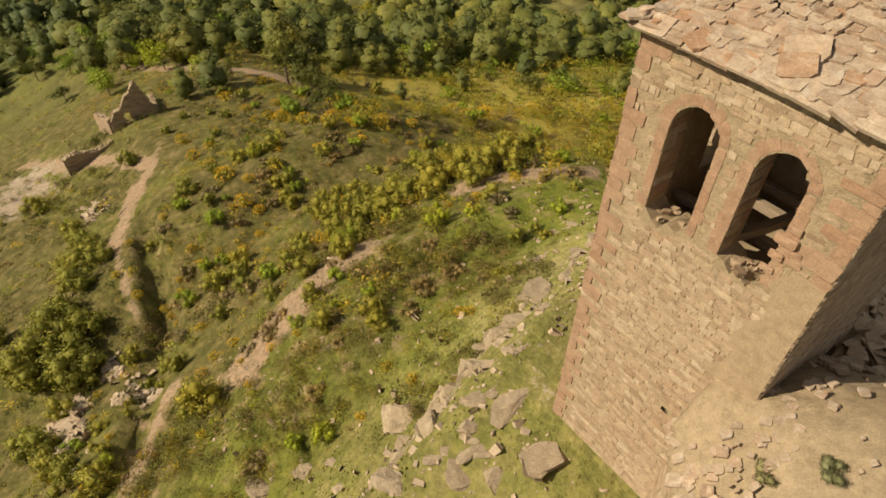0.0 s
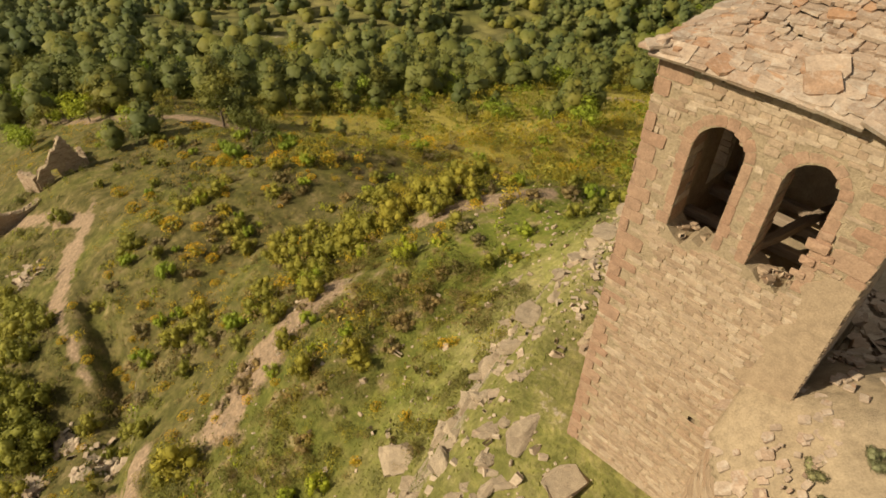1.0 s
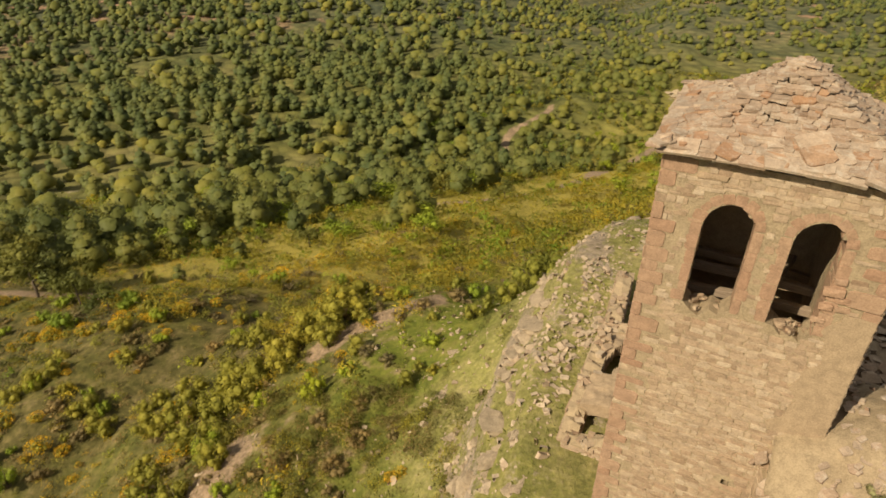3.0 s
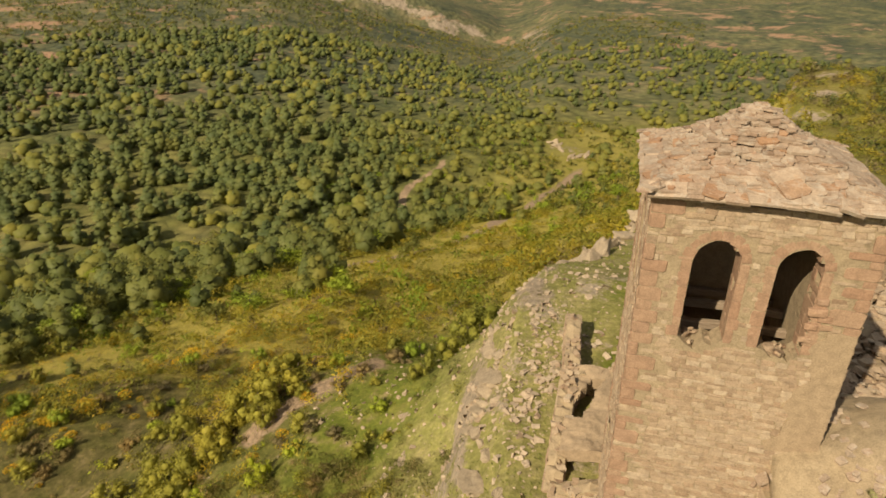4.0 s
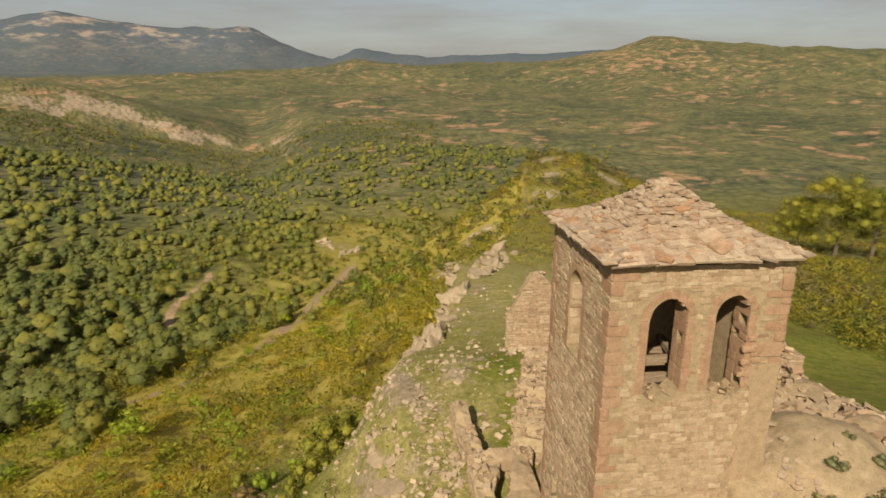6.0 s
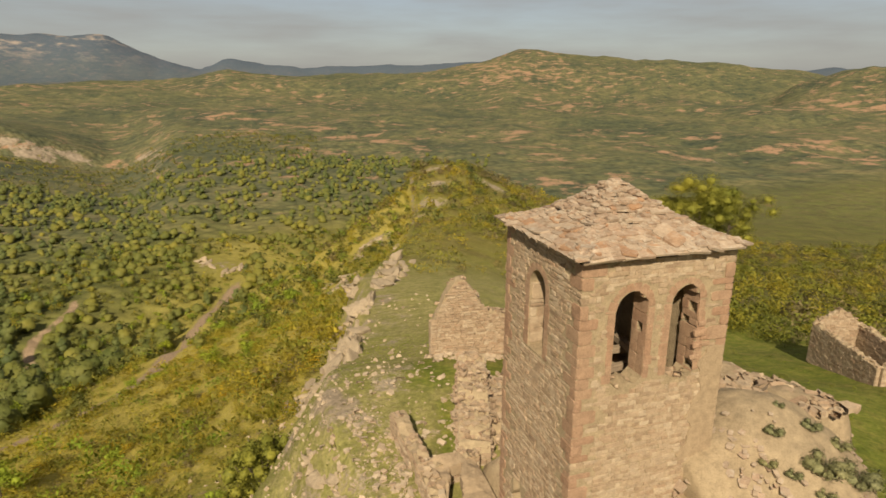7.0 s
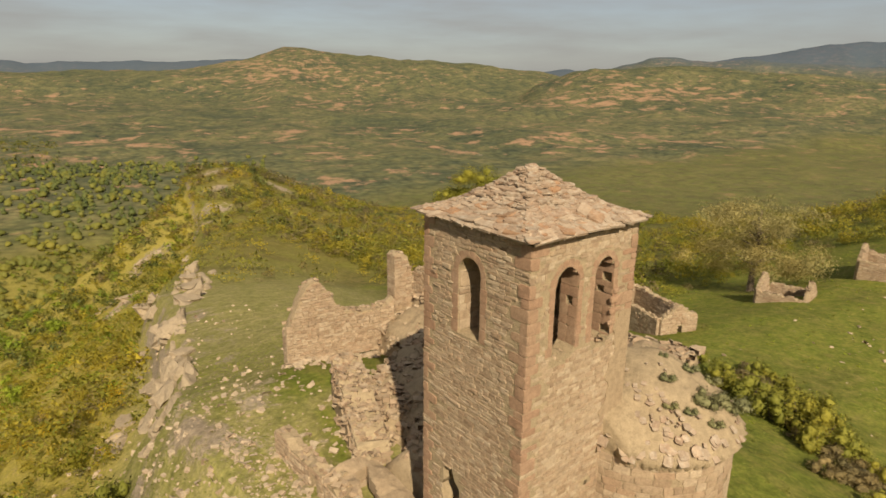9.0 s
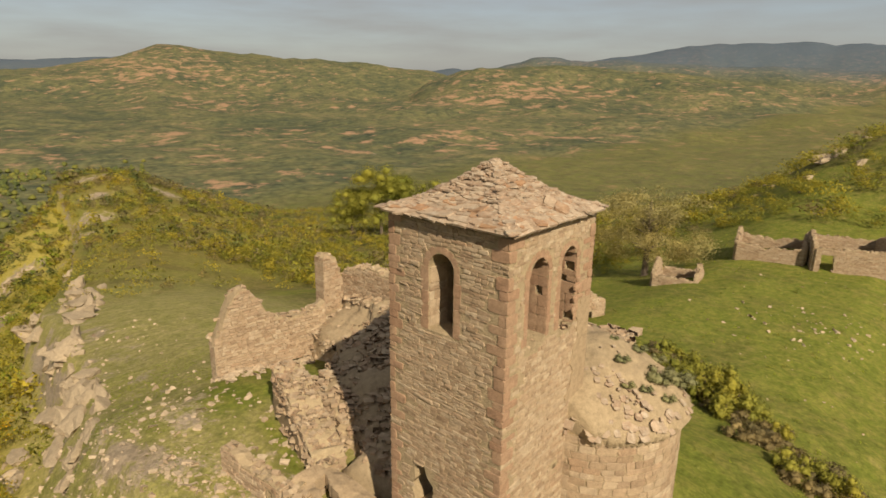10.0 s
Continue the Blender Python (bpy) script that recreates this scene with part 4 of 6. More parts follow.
        part("slab", mesh, roof, m=Matrix.Translation(p + nrm * 0.11) @ bas @ Matrix.Rotation(0.5, 4, "Z") @ Matrix.Diagonal((sx, sy, 0.06, 1)))


lay_slabs()

# ---- inside of the tower ----


def beam_mesh(name, L, w, h, mat):
    bm = bmesh.new()
    bmesh.ops.create_cube(bm, size=1.0)
    for v in bm.verts:
        v.co = Vector((v.co.x * L, v.co.y * w, v.co.z * h))
    bmesh.ops.subdivide_edges(bm, edges=[e for e in bm.edges if abs((e.verts[0].co - e.verts[1].co).x) > L * 0.5], cuts=3)
    for v in bm.verts:
        v.co += Vector((0, math.sin(v.co.x * 3.1) * 0.02, math.sin(v.co.x * 2.3 + 1) * 0.015))
    bmesh.ops.bevel(bm, geom=list(bm.edges), offset=0.012, segments=1, affect="EDGES")
    return bm_mesh(name, bm, mat)


part("floor_vault", mesh_of("floor_vault", [(0.7, 0.7, 6.0), (3.3, 0.7, 6.0), (3.3, 3.2, 6.0), (0.7, 3.2, 6.0), (0.7, 0.7, 5.7), (3.3, 0.7, 5.7), (3.3, 3.2, 5.7), (0.7, 3.2, 5.7)], [(0, 1, 2, 3), (7, 6, 5, 4), (0, 4, 5, 1), (1, 5, 6, 2), (2, 6, 7, 3), (3, 7, 4, 0)], mat_mortar), tower)
BEAM = beam_mesh("beam", 2.9, 0.16, 0.18, mat_wood)
for x, y, z, rz, ry in ((2.0, 1.25, 6.62, 8, 3), (2.0, 2.0, 6.7, -4, -2), (2.1, 2.75, 6.6, 3, 4), (2.55, 1.9, 6.86, 78, 5)):
    part("beam", BEAM, tower, "weathered wooden floor beam", m=pose(x, y, z, 0, ry, rz))

# ---- general masonry for ruins ----


def rubble_wall(name, label, p0, p1, thick, base, top, seed, category="wall", parent=None, hr=(0.10, 0.2), lr=(0.18, 0.5), depth=0.05, gaps=(), singles=0, kind="", loose=1.0):
    """A ruined wall from p0 to p1: ragged core, laid stones on both faces, loose ones on top. top(f) is its height at 0..1."""
    q = np.random.default_rng(seed)
    p0, p1 = Vector((*p0, 0)), Vector((*p1, 0))
    d = p1 - p0
    L = d.length
    u = d.normalized()
    n = Vector((u.y, -u.x, 0))
    owner = parent or thing(name, label, category, kind=kind)
    k = max(6, int(L / 0.22))
    hs = [top(i / k) + q.uniform(-0.10, 0.10) for i in range(k + 1)]

    def gapped(f):
        return next((g for g in gaps if g[0] <= f <= g[1]), None)

    bm = bmesh.new()
    runs, cur = [], []
    for i in range(k + 1):
        g = gapped(i / k)
        if g and g[2] is None:
            if len(cur) > 1:
                runs.append(cur)
            cur = []
        else:
            cur.append(i)
    if len(cur) > 1:
        runs.append(cur)
    for run in runs:
        rings = []
        for i in run:
            c = p0 + d * (i / k)
            lo = base(i / k)
            g = gapped(i / k)
            if g:
                lo = g[2]
            hh = max(hs[i], lo + 0.05)
            wob = q.uniform(-0.03, 0.03)
            rings.append([bm.verts.new(c + n * (thick / 2 - 0.03) + Vector((0, 0, lo))), bm.verts.new(c + n * (thick / 2 - 0.03) + Vector((0, 0, hh + wob))), bm.verts.new(c + Vector((0, 0, hh + q.uniform(-0.05, 0.12)))), bm.verts.new(c - n * (thick / 2 - 0.03) + Vector((0, 0, hh - wob))), bm.verts.new(c - n * (thick / 2 - 0.03) + Vector((0, 0, lo)))])
        for a, b in zip(rings, rings[1:]):
            for j in range(5):
                bm.faces.new((a[j], b[j], b[(j + 1) % 5], a[(j + 1) % 5]))
        bm.faces.new(rings[0])
        bm.faces.new(list(reversed(rings[-1])))
    part("wall_core", bm_mesh("wall_core", bm, mat_mortar), owner)
    specs = []
    lowest = min(base(i / k) for i in range(k + 1))

    def skip(cu, cz, w, h):
        f = cu / L
        g = gapped(f)
        if g and (g[2] is None or cz < g[2] + h / 2):
            return True
        return cz + h * 0.4 > np.interp(f * k, range(k + 1), hs) or cz < base(f) - 0.15

    zt = max(hs)
    for side, nn, s2 in ((1, n, 0), (-1, -n, 1)):
        o = p0 + nn * (thick / 2 - 0.03)
        specs += [place_on(o, u, nn, *s, depth * q.uniform(0.7, 1.5), q.normal(0, 0.03)) for s in courses(L, lowest, zt, hr, lr, seed + 5 + s2, skip)]
    for e, nn in ((p0, -u), (p1, u)):
        f = 0.0 if e is p0 else 1.0
        tz = hs[0] if e is p0 else hs[-1]
        o = e - n * (thick / 2) + nn * -0.02
        specs += [place_on(o, n, nn, *s, depth) for s in courses(thick, base(f) - 0.1, tz, hr, lr, seed + 9, lambda *a: False)]
    if singles:
        q.shuffle(specs)
        for i, m in enumerate(specs[:singles]):
            part("stone", STONE_MESH[i % 20], owner, m=Matrix(m))
        specs = specs[singles:]
    for i in range(int(L * loose / 0.16)):
        f = q.random()
        if gapped(f) and gapped(f)[2] is None:
            continue
        z = np.interp(f * k, range(k + 1), hs)
        side = q.uniform(-0.4, 0.4) if loose < 2 else q.uniform(-0.62, 0.62)
        c = p0 + d * f + n * side * thick
        if abs(side) > 0.42:
            z = base(f) + (z - base(f)) * q.uniform(0.3, 1.0)
        s = q.uniform(0.12, 0.32)
        specs.append(Matrix.Translation((c.x, c.y, z + 0.04)) @ Matrix.Rotation(q.uniform(0, 6), 4, "Z") @ Matrix.Rotation(q.normal(0, 0.3), 4, "X") @ Matrix.Diagonal((s, s * 0.8, s * 0.55, 1)) @ Matrix.Translation((0, 0.5, 0)))
    part("masonry", joined(specs, LOW, "masonry", mat_stone_joined), owner, kind="stuff")
    return owner


def ground_z(x, y):
    return float(land(x, y))


# ---- apse and church ruins ----
church = thing("church_ruin", "collapsed stone church with a rounded apse beside the tower", "church ruin")
AC, AR, AZ = Vector((5.85, 0.55, 0)), 2.75, 3.45


def apse_top(x, y):
    r = math.hypot(x - AC.x, y - AC.y) / 2.95
    return 3.55 + 1.85 * max(0.0, 1 - r ** 1.7) ** 0.85


bm = bmesh.new()
seg, angs = 44, []
for i in range(seg + 1):
    a = math.pi * (-0.06 + 1.12 * i / seg) + math.pi
    angs.append(a)
ring0 = [bm.verts.new((AC.x + (AR - 0.03) * math.cos(a), AC.y + (AR - 0.03) * math.sin(a), -5.0)) for a in angs]
ring1 = [bm.verts.new((AC.x + (AR - 0.03) * math.cos(a), AC.y + (AR - 0.03) * math.sin(a), AZ)) for a in angs]
inn0 = [bm.verts.new((AC.x + (AR - 0.8) * math.cos(a), AC.y + (AR - 0.8) * math.sin(a), -5.0)) for a in angs]
inn1 = [bm.verts.new((AC.x + (AR - 0.8) * math.cos(a), AC.y + (AR - 0.8) * math.sin(a), AZ)) for a in angs]
for i in range(seg):
    for r1, r2 in ((ring0, ring1), (ring1, inn1), (inn1, inn0)):
        bm.faces.new((r1[i], r1[i + 1], r2[i + 1], r2[i]))
part("apse_wall", bm_mesh("apse_wall", bm, mat_mortar), church, "curved apse wall of squared reddish stones")
apse_specs = []
q = np.random.default_rng(91)
z = -3.2
while z < AZ - 0.05:
    h = q.uniform(0.17, 0.27)
    a = angs[0]
    while a < angs[-1]:
        w = q.uniform(0.25, 0.6)
        da = w / AR
        am = a + da / 2
        nn = Vector((math.cos(am), math.sin(am), 0))
        c = AC + nn * (AR - 0.03)
        uu = Vector((-nn.y, nn.x, 0))
        if q.random() > 0.012:
            apse_specs.append((place_on(c, uu, nn, 0, z + h / 2, w - 0.012, h - 0.012, 0.02 * q.uniform(0.5, 1.4)), am, z))
        a += da
    z += h
near_a = [s for s in apse_specs if s[2] > 0.6 and math.cos(s[1]) < 0.35][-240:]
ids = set(id(s) for s in near_a)
for i, s in enumerate(near_a):
    part("stone", STONE_MESH[i % 20], church, m=s[0])
part("masonry", joined([s[0] for s in apse_specs if id(s) not in ids], STONES, "masonry", mat_stone_joined), church, kind="stuff")
# broken roof mound over the apse vault
bm = bmesh.new()
N = 46
gv = {}
for i in range(N + 1):
    for j in range(N + 1):
        x, y = 3.2 + 5.9 * i / N, -2.45 + 5.9 * j / N
        r = math.hypot(x - AC.x, y - AC.y)
        if r < 3.05:
            zz = apse_top(x, y) + 0.22 * float(fbm(x, y, 0.8, 4, 3))
            if x < 4.25 and y < 0.6:
                zz += 0.45 * float(sstep(4.25, 3.2, x)) * float(sstep(-1.5, 0.2, y))
            gv[i, j] = bm.verts.new((x, y, zz))
for (i, j), v in list(gv.items()):
    f = [gv.get(k) for k in ((i, j), (i + 1, j), (i + 1, j + 1), (i, j + 1))]
    if all(f):
        bm.faces.new(f)
bound = [e for e in bm.edges if e.is_boundary]
ret = bmesh.ops.extrude_edge_only(bm, edges=bound)
for v in [g for g in ret["geom"] if isinstance(g, bmesh.types.BMVert)]:
    v.co.z = 3.3
    dv = Vector((v.co.x - AC.x, v.co.y - AC.y, 0))
    v.co -= dv * 0.06
me = bm_mesh("apse_roof", bm, mat_mortar)
me.polygons.foreach_set("use_smooth", [True] * len(me.polygons))
part("apse_roof", me, church, "eroded earth and rubble covering the apse vault")
q = np.random.default_rng(92)
slab_specs = []
for i in range(760):
    a, rr = q.uniform(0, 2 * math.pi), 2.95 * math.sqrt(q.random())
    x, y = AC.x + rr * math.cos(a), AC.y + rr * math.sin(a)
    if y > 3.2 or (0 < x < 4.02 and y > 0):
        continue
    if (rr < 2.62 and x > 4.9 and q.random() < 0.95) or (x > 5.6 and q.random() < 0.45):
        continue
    slope = 0.15 + 0.55 * (rr / 2.95) ** 2
    s = q.uniform(0.06, 0.22) if rr < 2.5 else q.uniform(0.1, 0.3)
    slab_specs.append(Matrix.Translation((x, y, apse_top(x, y) + 0.05 + q.uniform(-0.02, 0.05))) @ Matrix.Rotation(a, 4, "Z") @ Matrix.Rotation(slope + q.normal(0, 0.1), 4, "Y") @ Matrix.Rotation(q.uniform(-0.5, 0.5), 4, "Z") @ Matrix.Diagonal((s, s * q.uniform(0.6, 1.1), q.uniform(0.025, 0.055), 1)))
for i, m in enumerate(slab_specs[:150]):
    part("slab", SLAB_MESH[i % 18], church, m=m)
part("slab_debris", joined(slab_specs[150:], SLABS, "slab_debris", mat_slab_joined), church, kind="stuff")


# nave filled with fallen stone behind the tower
def nave_top(x, y):
    """Fallen stone banked up against the east wall, higher towards the chancel."""
    xw = float(np.interp(y, [4, 7.9, 12.4, 13.2, 15, 19], [1.0, 0.7, 2.3, 5.4, 6.6, 7.6]))
    bank = float(np.interp(x, [xw, xw + 1.2, max(xw + 2.5, 6.0), 8.5, 10.2], [0.1, 0.8, 1.9, 2.9, 3.2]))
    bank *= float(np.interp(y, [11, 14, 18.5], [1.0, 0.62, 0.35]))
    chancel = float(np.interp(y, [0.5, 4, 7], [4.2, 3.6, 2.6]))
    a = max(bank, chancel * float(sstep(9.0, 4.5, y))) if x > 3.4 else bank
    a -= 2.2 * math.exp(-((x - 1.5) / 0.9) ** 2 - ((y - 8.2) / 0.8) ** 2)
    e = float(sstep(xw - 0.15, xw + 0.25, x))
    w = float(sstep(11.2, 10.2, x))
    return (ground_z(x, y) - 0.5) * (1 - e * w) + a * e * w


bm = bmesh.new()
NX, NY = 44, 72
g = [[None] * (NY + 1) for _ in range(NX + 1)]
for i in range(NX + 1):
    for j in range(NY + 1):
        x, y = 0.2 + 11.5 * i / NX, 0.9 + 18.0 * j / NY
        edge = min(i, NX - i, j, NY - j)
        zz = nave_top(x, y) + (0.55 * float(fbm(x, y, 1.3, 4, 8)) if edge > 0 else -1.2)
        if x < 4.0 and y < 4.4:
            zz = min(zz, 0.0)
        g[i][j] = bm.verts.new((x, y, zz))
for i in range(NX):
    for j in range(NY):
        bm.faces.new((g[i][j], g[i + 1][j], g[i + 1][j + 1], g[i][j + 1]))
rub = new("rubble_heap", bm_mesh("rubble_heap", bm, mat_mortar))
rub.data.polygons.foreach_set("use_smooth", [True] * len(rub.data.polygons))
tagged(rub, "heap of fallen masonry filling the roofless nave", "rubble", kind="stuff")
q = np.random.default_rng(93)
sp = []
for i in range(4200):
    x, y = q.uniform(1.2, 10.8), q.uniform(1.0, 18.0)
    if x < 4.2 and y < 4.3:
        continue
    s = q.uniform(0.1, 0.45) ** 1.1
    sp.append(Matrix.Translation((x, y, nave_top(x, y) + q.uniform(-0.05, 0.12))) @ Matrix.Rotation(q.uniform(0, 6), 4, "Z") @ Matrix.Rotation(q.normal(0, 0.3), 4, "X") @ Matrix.Diagonal((s, s * 0.8, s * 0.5, 1)) @ Matrix.Translation((0, 0.5, 0)))
tagged(new("fallen_stones", joined(sp, LOW, "fallen_stones", mat_stone_joined)), "loose fallen wall stones scattered over the nave rubble", "stones", kind="stuff")

flat = lambda z: (lambda f: z)
prof = lambda *zs: (lambda f: float(np.interp(f, np.linspace(0, 1, len(zs)), zs)))
rubble_wall("gable_wall", "ragged remains of a stone gable wall on the grass", (2.3, 18.85), (8.3, 18.0), 0.75, flat(-1.2), prof(0.6, 2.0, 3.1, 3.25, 2.3, 1.4, 1.3, 1.2, 1.1, 1.3, 1.5), 401, singles=120)
rubble_wall("wall_pillar", "tall narrow standing fragment of stone wall", (8.9, 18.9), (10.2, 18.9), 0.8, flat(-1.0), prof(3.7, 3.8, 3.7, 3.3, 2.2), 402, singles=80)
rubble_wall("east_nave_wall", "broken stone side wall beyond the rubble", (10.6, 18.6), (10.8, 8.0), 0.8, flat(-2.5), prof(2.6, 3.3, 3.0, 3.3, 3.5, 3.2), 403)
rubble_wall("nave_wall", "thick broken nave wall with a rubble core", (0.75, 7.9), (2.35, 12.7), 1.25, flat(-1.2), prof(0.1, 0.5, 0.9, 0.8, 1.2, 1.3, 1.65, 1.5, 1.75), 404, singles=80, loose=9, gaps=[(0.04, 0.17, 0.35)])
_w = bpy.data.objects["nave_wall"]
_top = [(4.7 - 3.6 * i / 16, 0.35 + 0.5 * (1 - i / 16) + 0.12 * math.sin(i * 2.3) + 0.06 * math.sin(i * 5.1)) for i in range(17)]
part("plaster_patch", wall_slab("plaster_patch", (0.157 - 0.075, 8.1 + 0.025, 0), (0.316, 0.949, 0), (-0.949, 0.316, 0), [(1.1, -1.0), (4.7, -1.0)] + _top, [], 0.1, mat_plaster), _w, "smooth lime plaster left on the wall")
rubble_wall("low_wall", "low ruined wall stub with a broken top", (-1.25, 7.6), (-1.5, 10.8), 0.62, flat(-1.8), prof(0.25, 0.3, 0.45, 0.65), 405, singles=60, gaps=[(0.08, 0.27, -0.02)])
rubble_wall("annex_wall", "west wall of the small ruined annex", (-1.3, 2.6), (-1.3, 7.4), 0.6, flat(-5.0), prof(-0.6, -0.2, 0.1, 0.3, 0.3), 406, singles=80)
# broken vault of the annex: a pale crust with a gaping crack
bm = bmesh.new()
gv = {}
for i in range(31):
    for j in range(56):
        x, y = -1.25 + 1.75 * i / 30, 3.6 + 4.1 * j / 55
        crack = abs((x + 0.75) - 0.35 * (y - 5.8)) < 0.2 + 0.12 * float(fbm(x, y, 0.3, 2, 12)) and 5.1 < y < 7.1
        if not crack:
            gv[i, j] = bm.verts.new((x, y, 0.16 + 0.09 * (y - 5.5) * 0.5 + 0.12 * math.cos((x + 0.3) * 1.6) + 0.16 * float(fbm(x, y, 0.7, 4, 6))))
for (i, j), v in list(gv.items()):
    f = [gv.get(k) for k in ((i, j), (i + 1, j), (i + 1, j + 1), (i, j + 1))]
    if all(f):
        bm.faces.new(f)
bound = [e for e in bm.edges if e.is_boundary]
ret = bmesh.ops.extrude_edge_only(bm, edges=bound)
for v in [g for g in ret["geom"] if isinstance(g, bmesh.types.BMVert)]:
    v.co.z -= 0.45
bmesh.ops.delete(bm, geom=[v for v in bm.verts if not v.link_faces], context="VERTS")
annex = new("annex_vault", bm_mesh("annex_vault", bm, mat_plaster))
tagged(annex, "cracked crust of a fallen vault beside the tower", "vault")
rubble_wall("annex_wall", "stub wall joining the annex to the tower", (-1.3, 7.4), (0.7, 7.6), 0.5, flat(-3.0), prof(0.25, 0.3, 0.3, 0.4), 407, singles=60)
rubble_wall("annex_wall", "front wall of the small ruined annex", (-1.4, 2.7), (0.0, 2.7), 0.6, flat(-5.0), prof(-0.6, -0.4, -0.2), 408, singles=60)

# ---- houses on the meadow ----


def ruin_house(label, c, ang, w, d, h, seed, gable=1.2, door=True, decay=1.0, front=()):
    """Roofless little stone house: four walls, two of them with gables."""
    z0 = ground_z(*c)
    own = thing("ruined_house", label, "house ruin")
    ca, sa_ = math.cos(radians(ang)), math.sin(radians(ang))
    P = lambda a, b: (c[0] + a * ca - b * sa_, c[1] + a * sa_ + b * ca)
    q = np.random.default_rng(seed)
    b0 = lambda f: z0 - 1.0
    tall = lambda f: z0 + h + gable * (1 - abs(2 * f - 1)) - 0.9 * decay * max(0.0, float(fbm(f * 5 + seed, seed, 1.0, 3, seed)) * 2)
    lowt = lambda f: z0 + h - 0.12 * q.random() - 1.1 * decay * max(0.0, float(fbm(f * 4 + seed, 3.0, 1.0, 3, seed)) * 2)
    rubble_wall("", "", P(-w / 2, -d / 2), P(w / 2, -d / 2), 0.55, b0, tall, seed + 1, parent=own, gaps=[(0.42, 0.6, z0 + 1.95)] if door else (), hr=(0.14, 0.26), lr=(0.25, 0.6))
    rubble_wall("", "", P(w / 2, -d / 2), P(w / 2, d / 2), 0.55, b0, lowt, seed + 2, parent=own, hr=(0.14, 0.26), lr=(0.25, 0.6))
    rubble_wall("", "", P(w / 2, d / 2), P(-w / 2, d / 2), 0.55, b0, tall, seed + 3, parent=own, gaps=(), hr=(0.14, 0.26), lr=(0.25, 0.6))
    rubble_wall("", "", P(-w / 2, d / 2), P(-w / 2, -d / 2), 0.55, b0, lowt, seed + 4, parent=own, gaps=[(g0, g1, z0 + gz) for g0, g1, gz in front], hr=(0.14, 0.26), lr=(0.25, 0.6))
    return own


ruin_house("small roofless stone house with a doorway", (40.0, 21.9), -20, 3.8, 8.8, 2.7, 501, 1.2, True, 0.0)
ruin_house("overgrown ruined cottage walls on the meadow", (61.0, 17.9), 10, 4.2, 4.8, 1.0, 521, 1.7, False, 0.7)
ruin_house("long ruined farm building with broken walls", (79.1, 12.3), 11.5, 6.0, 8.0, 2.0, 541, 1.4, False, 0.5)
ruin_house("ruined farm building with rubble inside", (80.3, 3.8), 20, 7.0, 8.1, 2.7, 561, 1.2, False, 0.4, [(0.07, 0.27, 1.7)])

far_ruin = thing("ruined_hut", "jagged gable of a fallen stone hut on the slope", "house ruin")
zr = ground_z(-64.5, -0.5)
rubble_wall("", "", (-64.4, -2.4), (-63.8, 2.6), 0.6, lambda f: zr - 1.5, lambda f: zr + float(np.interp(f, [0, 0.15, 0.3, 0.45, 0.55, 0.7, 0.78, 0.9, 1], [0.8, 1.9, 2.1, 3.4, 3.5, 4.8, 4.4, 2.2, 0.9])), 581, parent=far_ruin, gaps=[(0.3, 0.46, zr + 1.5)], hr=(0.14, 0.3), lr=(0.25, 0.6))
rubble_wall("", "", (-64.4, -2.4), (-68.0, -3.2), 0.6, lambda f: zr - 2.0, lambda f: zr + 1.2 - 0.8 * f, 583, parent=far_ruin, hr=(0.14, 0.3), lr=(0.25, 0.6))
rubble_wall("", "", (-63.8, 2.6), (-68.0, 3.2), 0.6, lambda f: zr - 2.0, lambda f: zr + 1.5 - 0.9 * f, 585, parent=far_ruin, hr=(0.14, 0.3), lr=(0.25, 0.6))
rubble_wall("low_wall", "low tumbled field wall by the ruined hut", (-62.0, -8.5), (-62.5, -3.2), 0.7, lambda f: zr - 2.5, lambda f: zr - 0.4 + 0.3 * math.sin(7 * f), 587, hr=(0.14, 0.3), lr=(0.25, 0.6))

# ---- plants ----


_bm = bmesh.new()
bmesh.ops.create_icosphere(_bm, subdivisions=1, radius=1.0)
ICO = np.array([list(v.co) for v in _bm.verts])
ICO_FACES = np.array([[v.index for v in f.verts] for f in _bm.faces])
_bm.free()


def leaf_quads(q, pts, nrm, size, spread=0.9):
    """A small bent leaf cluster (two triangles) at each point, turned mostly outward."""
    k = len(pts)
    nn = nrm + q.normal(0, spread, (k, 3))
    nn *= np.where(np.sum(nn * nrm, axis=1, keepdims=True) < 0, -1.0, 1.0)
    nn /= np.linalg.norm(nn, axis=1, keepdims=True) + 1e-9
    t = np.cross(nn, q.normal(0, 1, (k, 3)))
    t /= np.linalg.norm(t, axis=1, keepdims=True) + 1e-9
    bt = np.cross(nn, t)
    s = size * q.uniform(0.6, 1.4, (k, 1))
    v = np.stack([pts - t * s, pts - bt * s * 0.8 + nn * s * 0.12, pts + t * s, pts + bt * s * 0.8 + nn * s * 0.12], 1).reshape(-1, 3)
    f = np.arange(4 * k).reshape(k, 4)
    return v, f


def leaf_tris(q, pts, nrm, size, spread=0.8):
    """The same in one triangle, for scrub seen from afar."""
    v, f = leaf_quads(q, pts, nrm, size, spread)
    return v.reshape(-1, 4, 3)[:, :3].reshape(-1, 3), np.arange(3 * len(pts)).reshape(-1, 3)


def crown_mesh(name, v, f, nv, mats):
    """Foliage whose leaves catch the light by the outline of the crown they belong to."""
    me = mesh_of(name, v, f, mats, True)
    me.normals_split_custom_set_from_vertices((nv / (np.linalg.norm(nv, axis=1, keepdims=True) + 1e-9)).astype(np.float32))
    return me


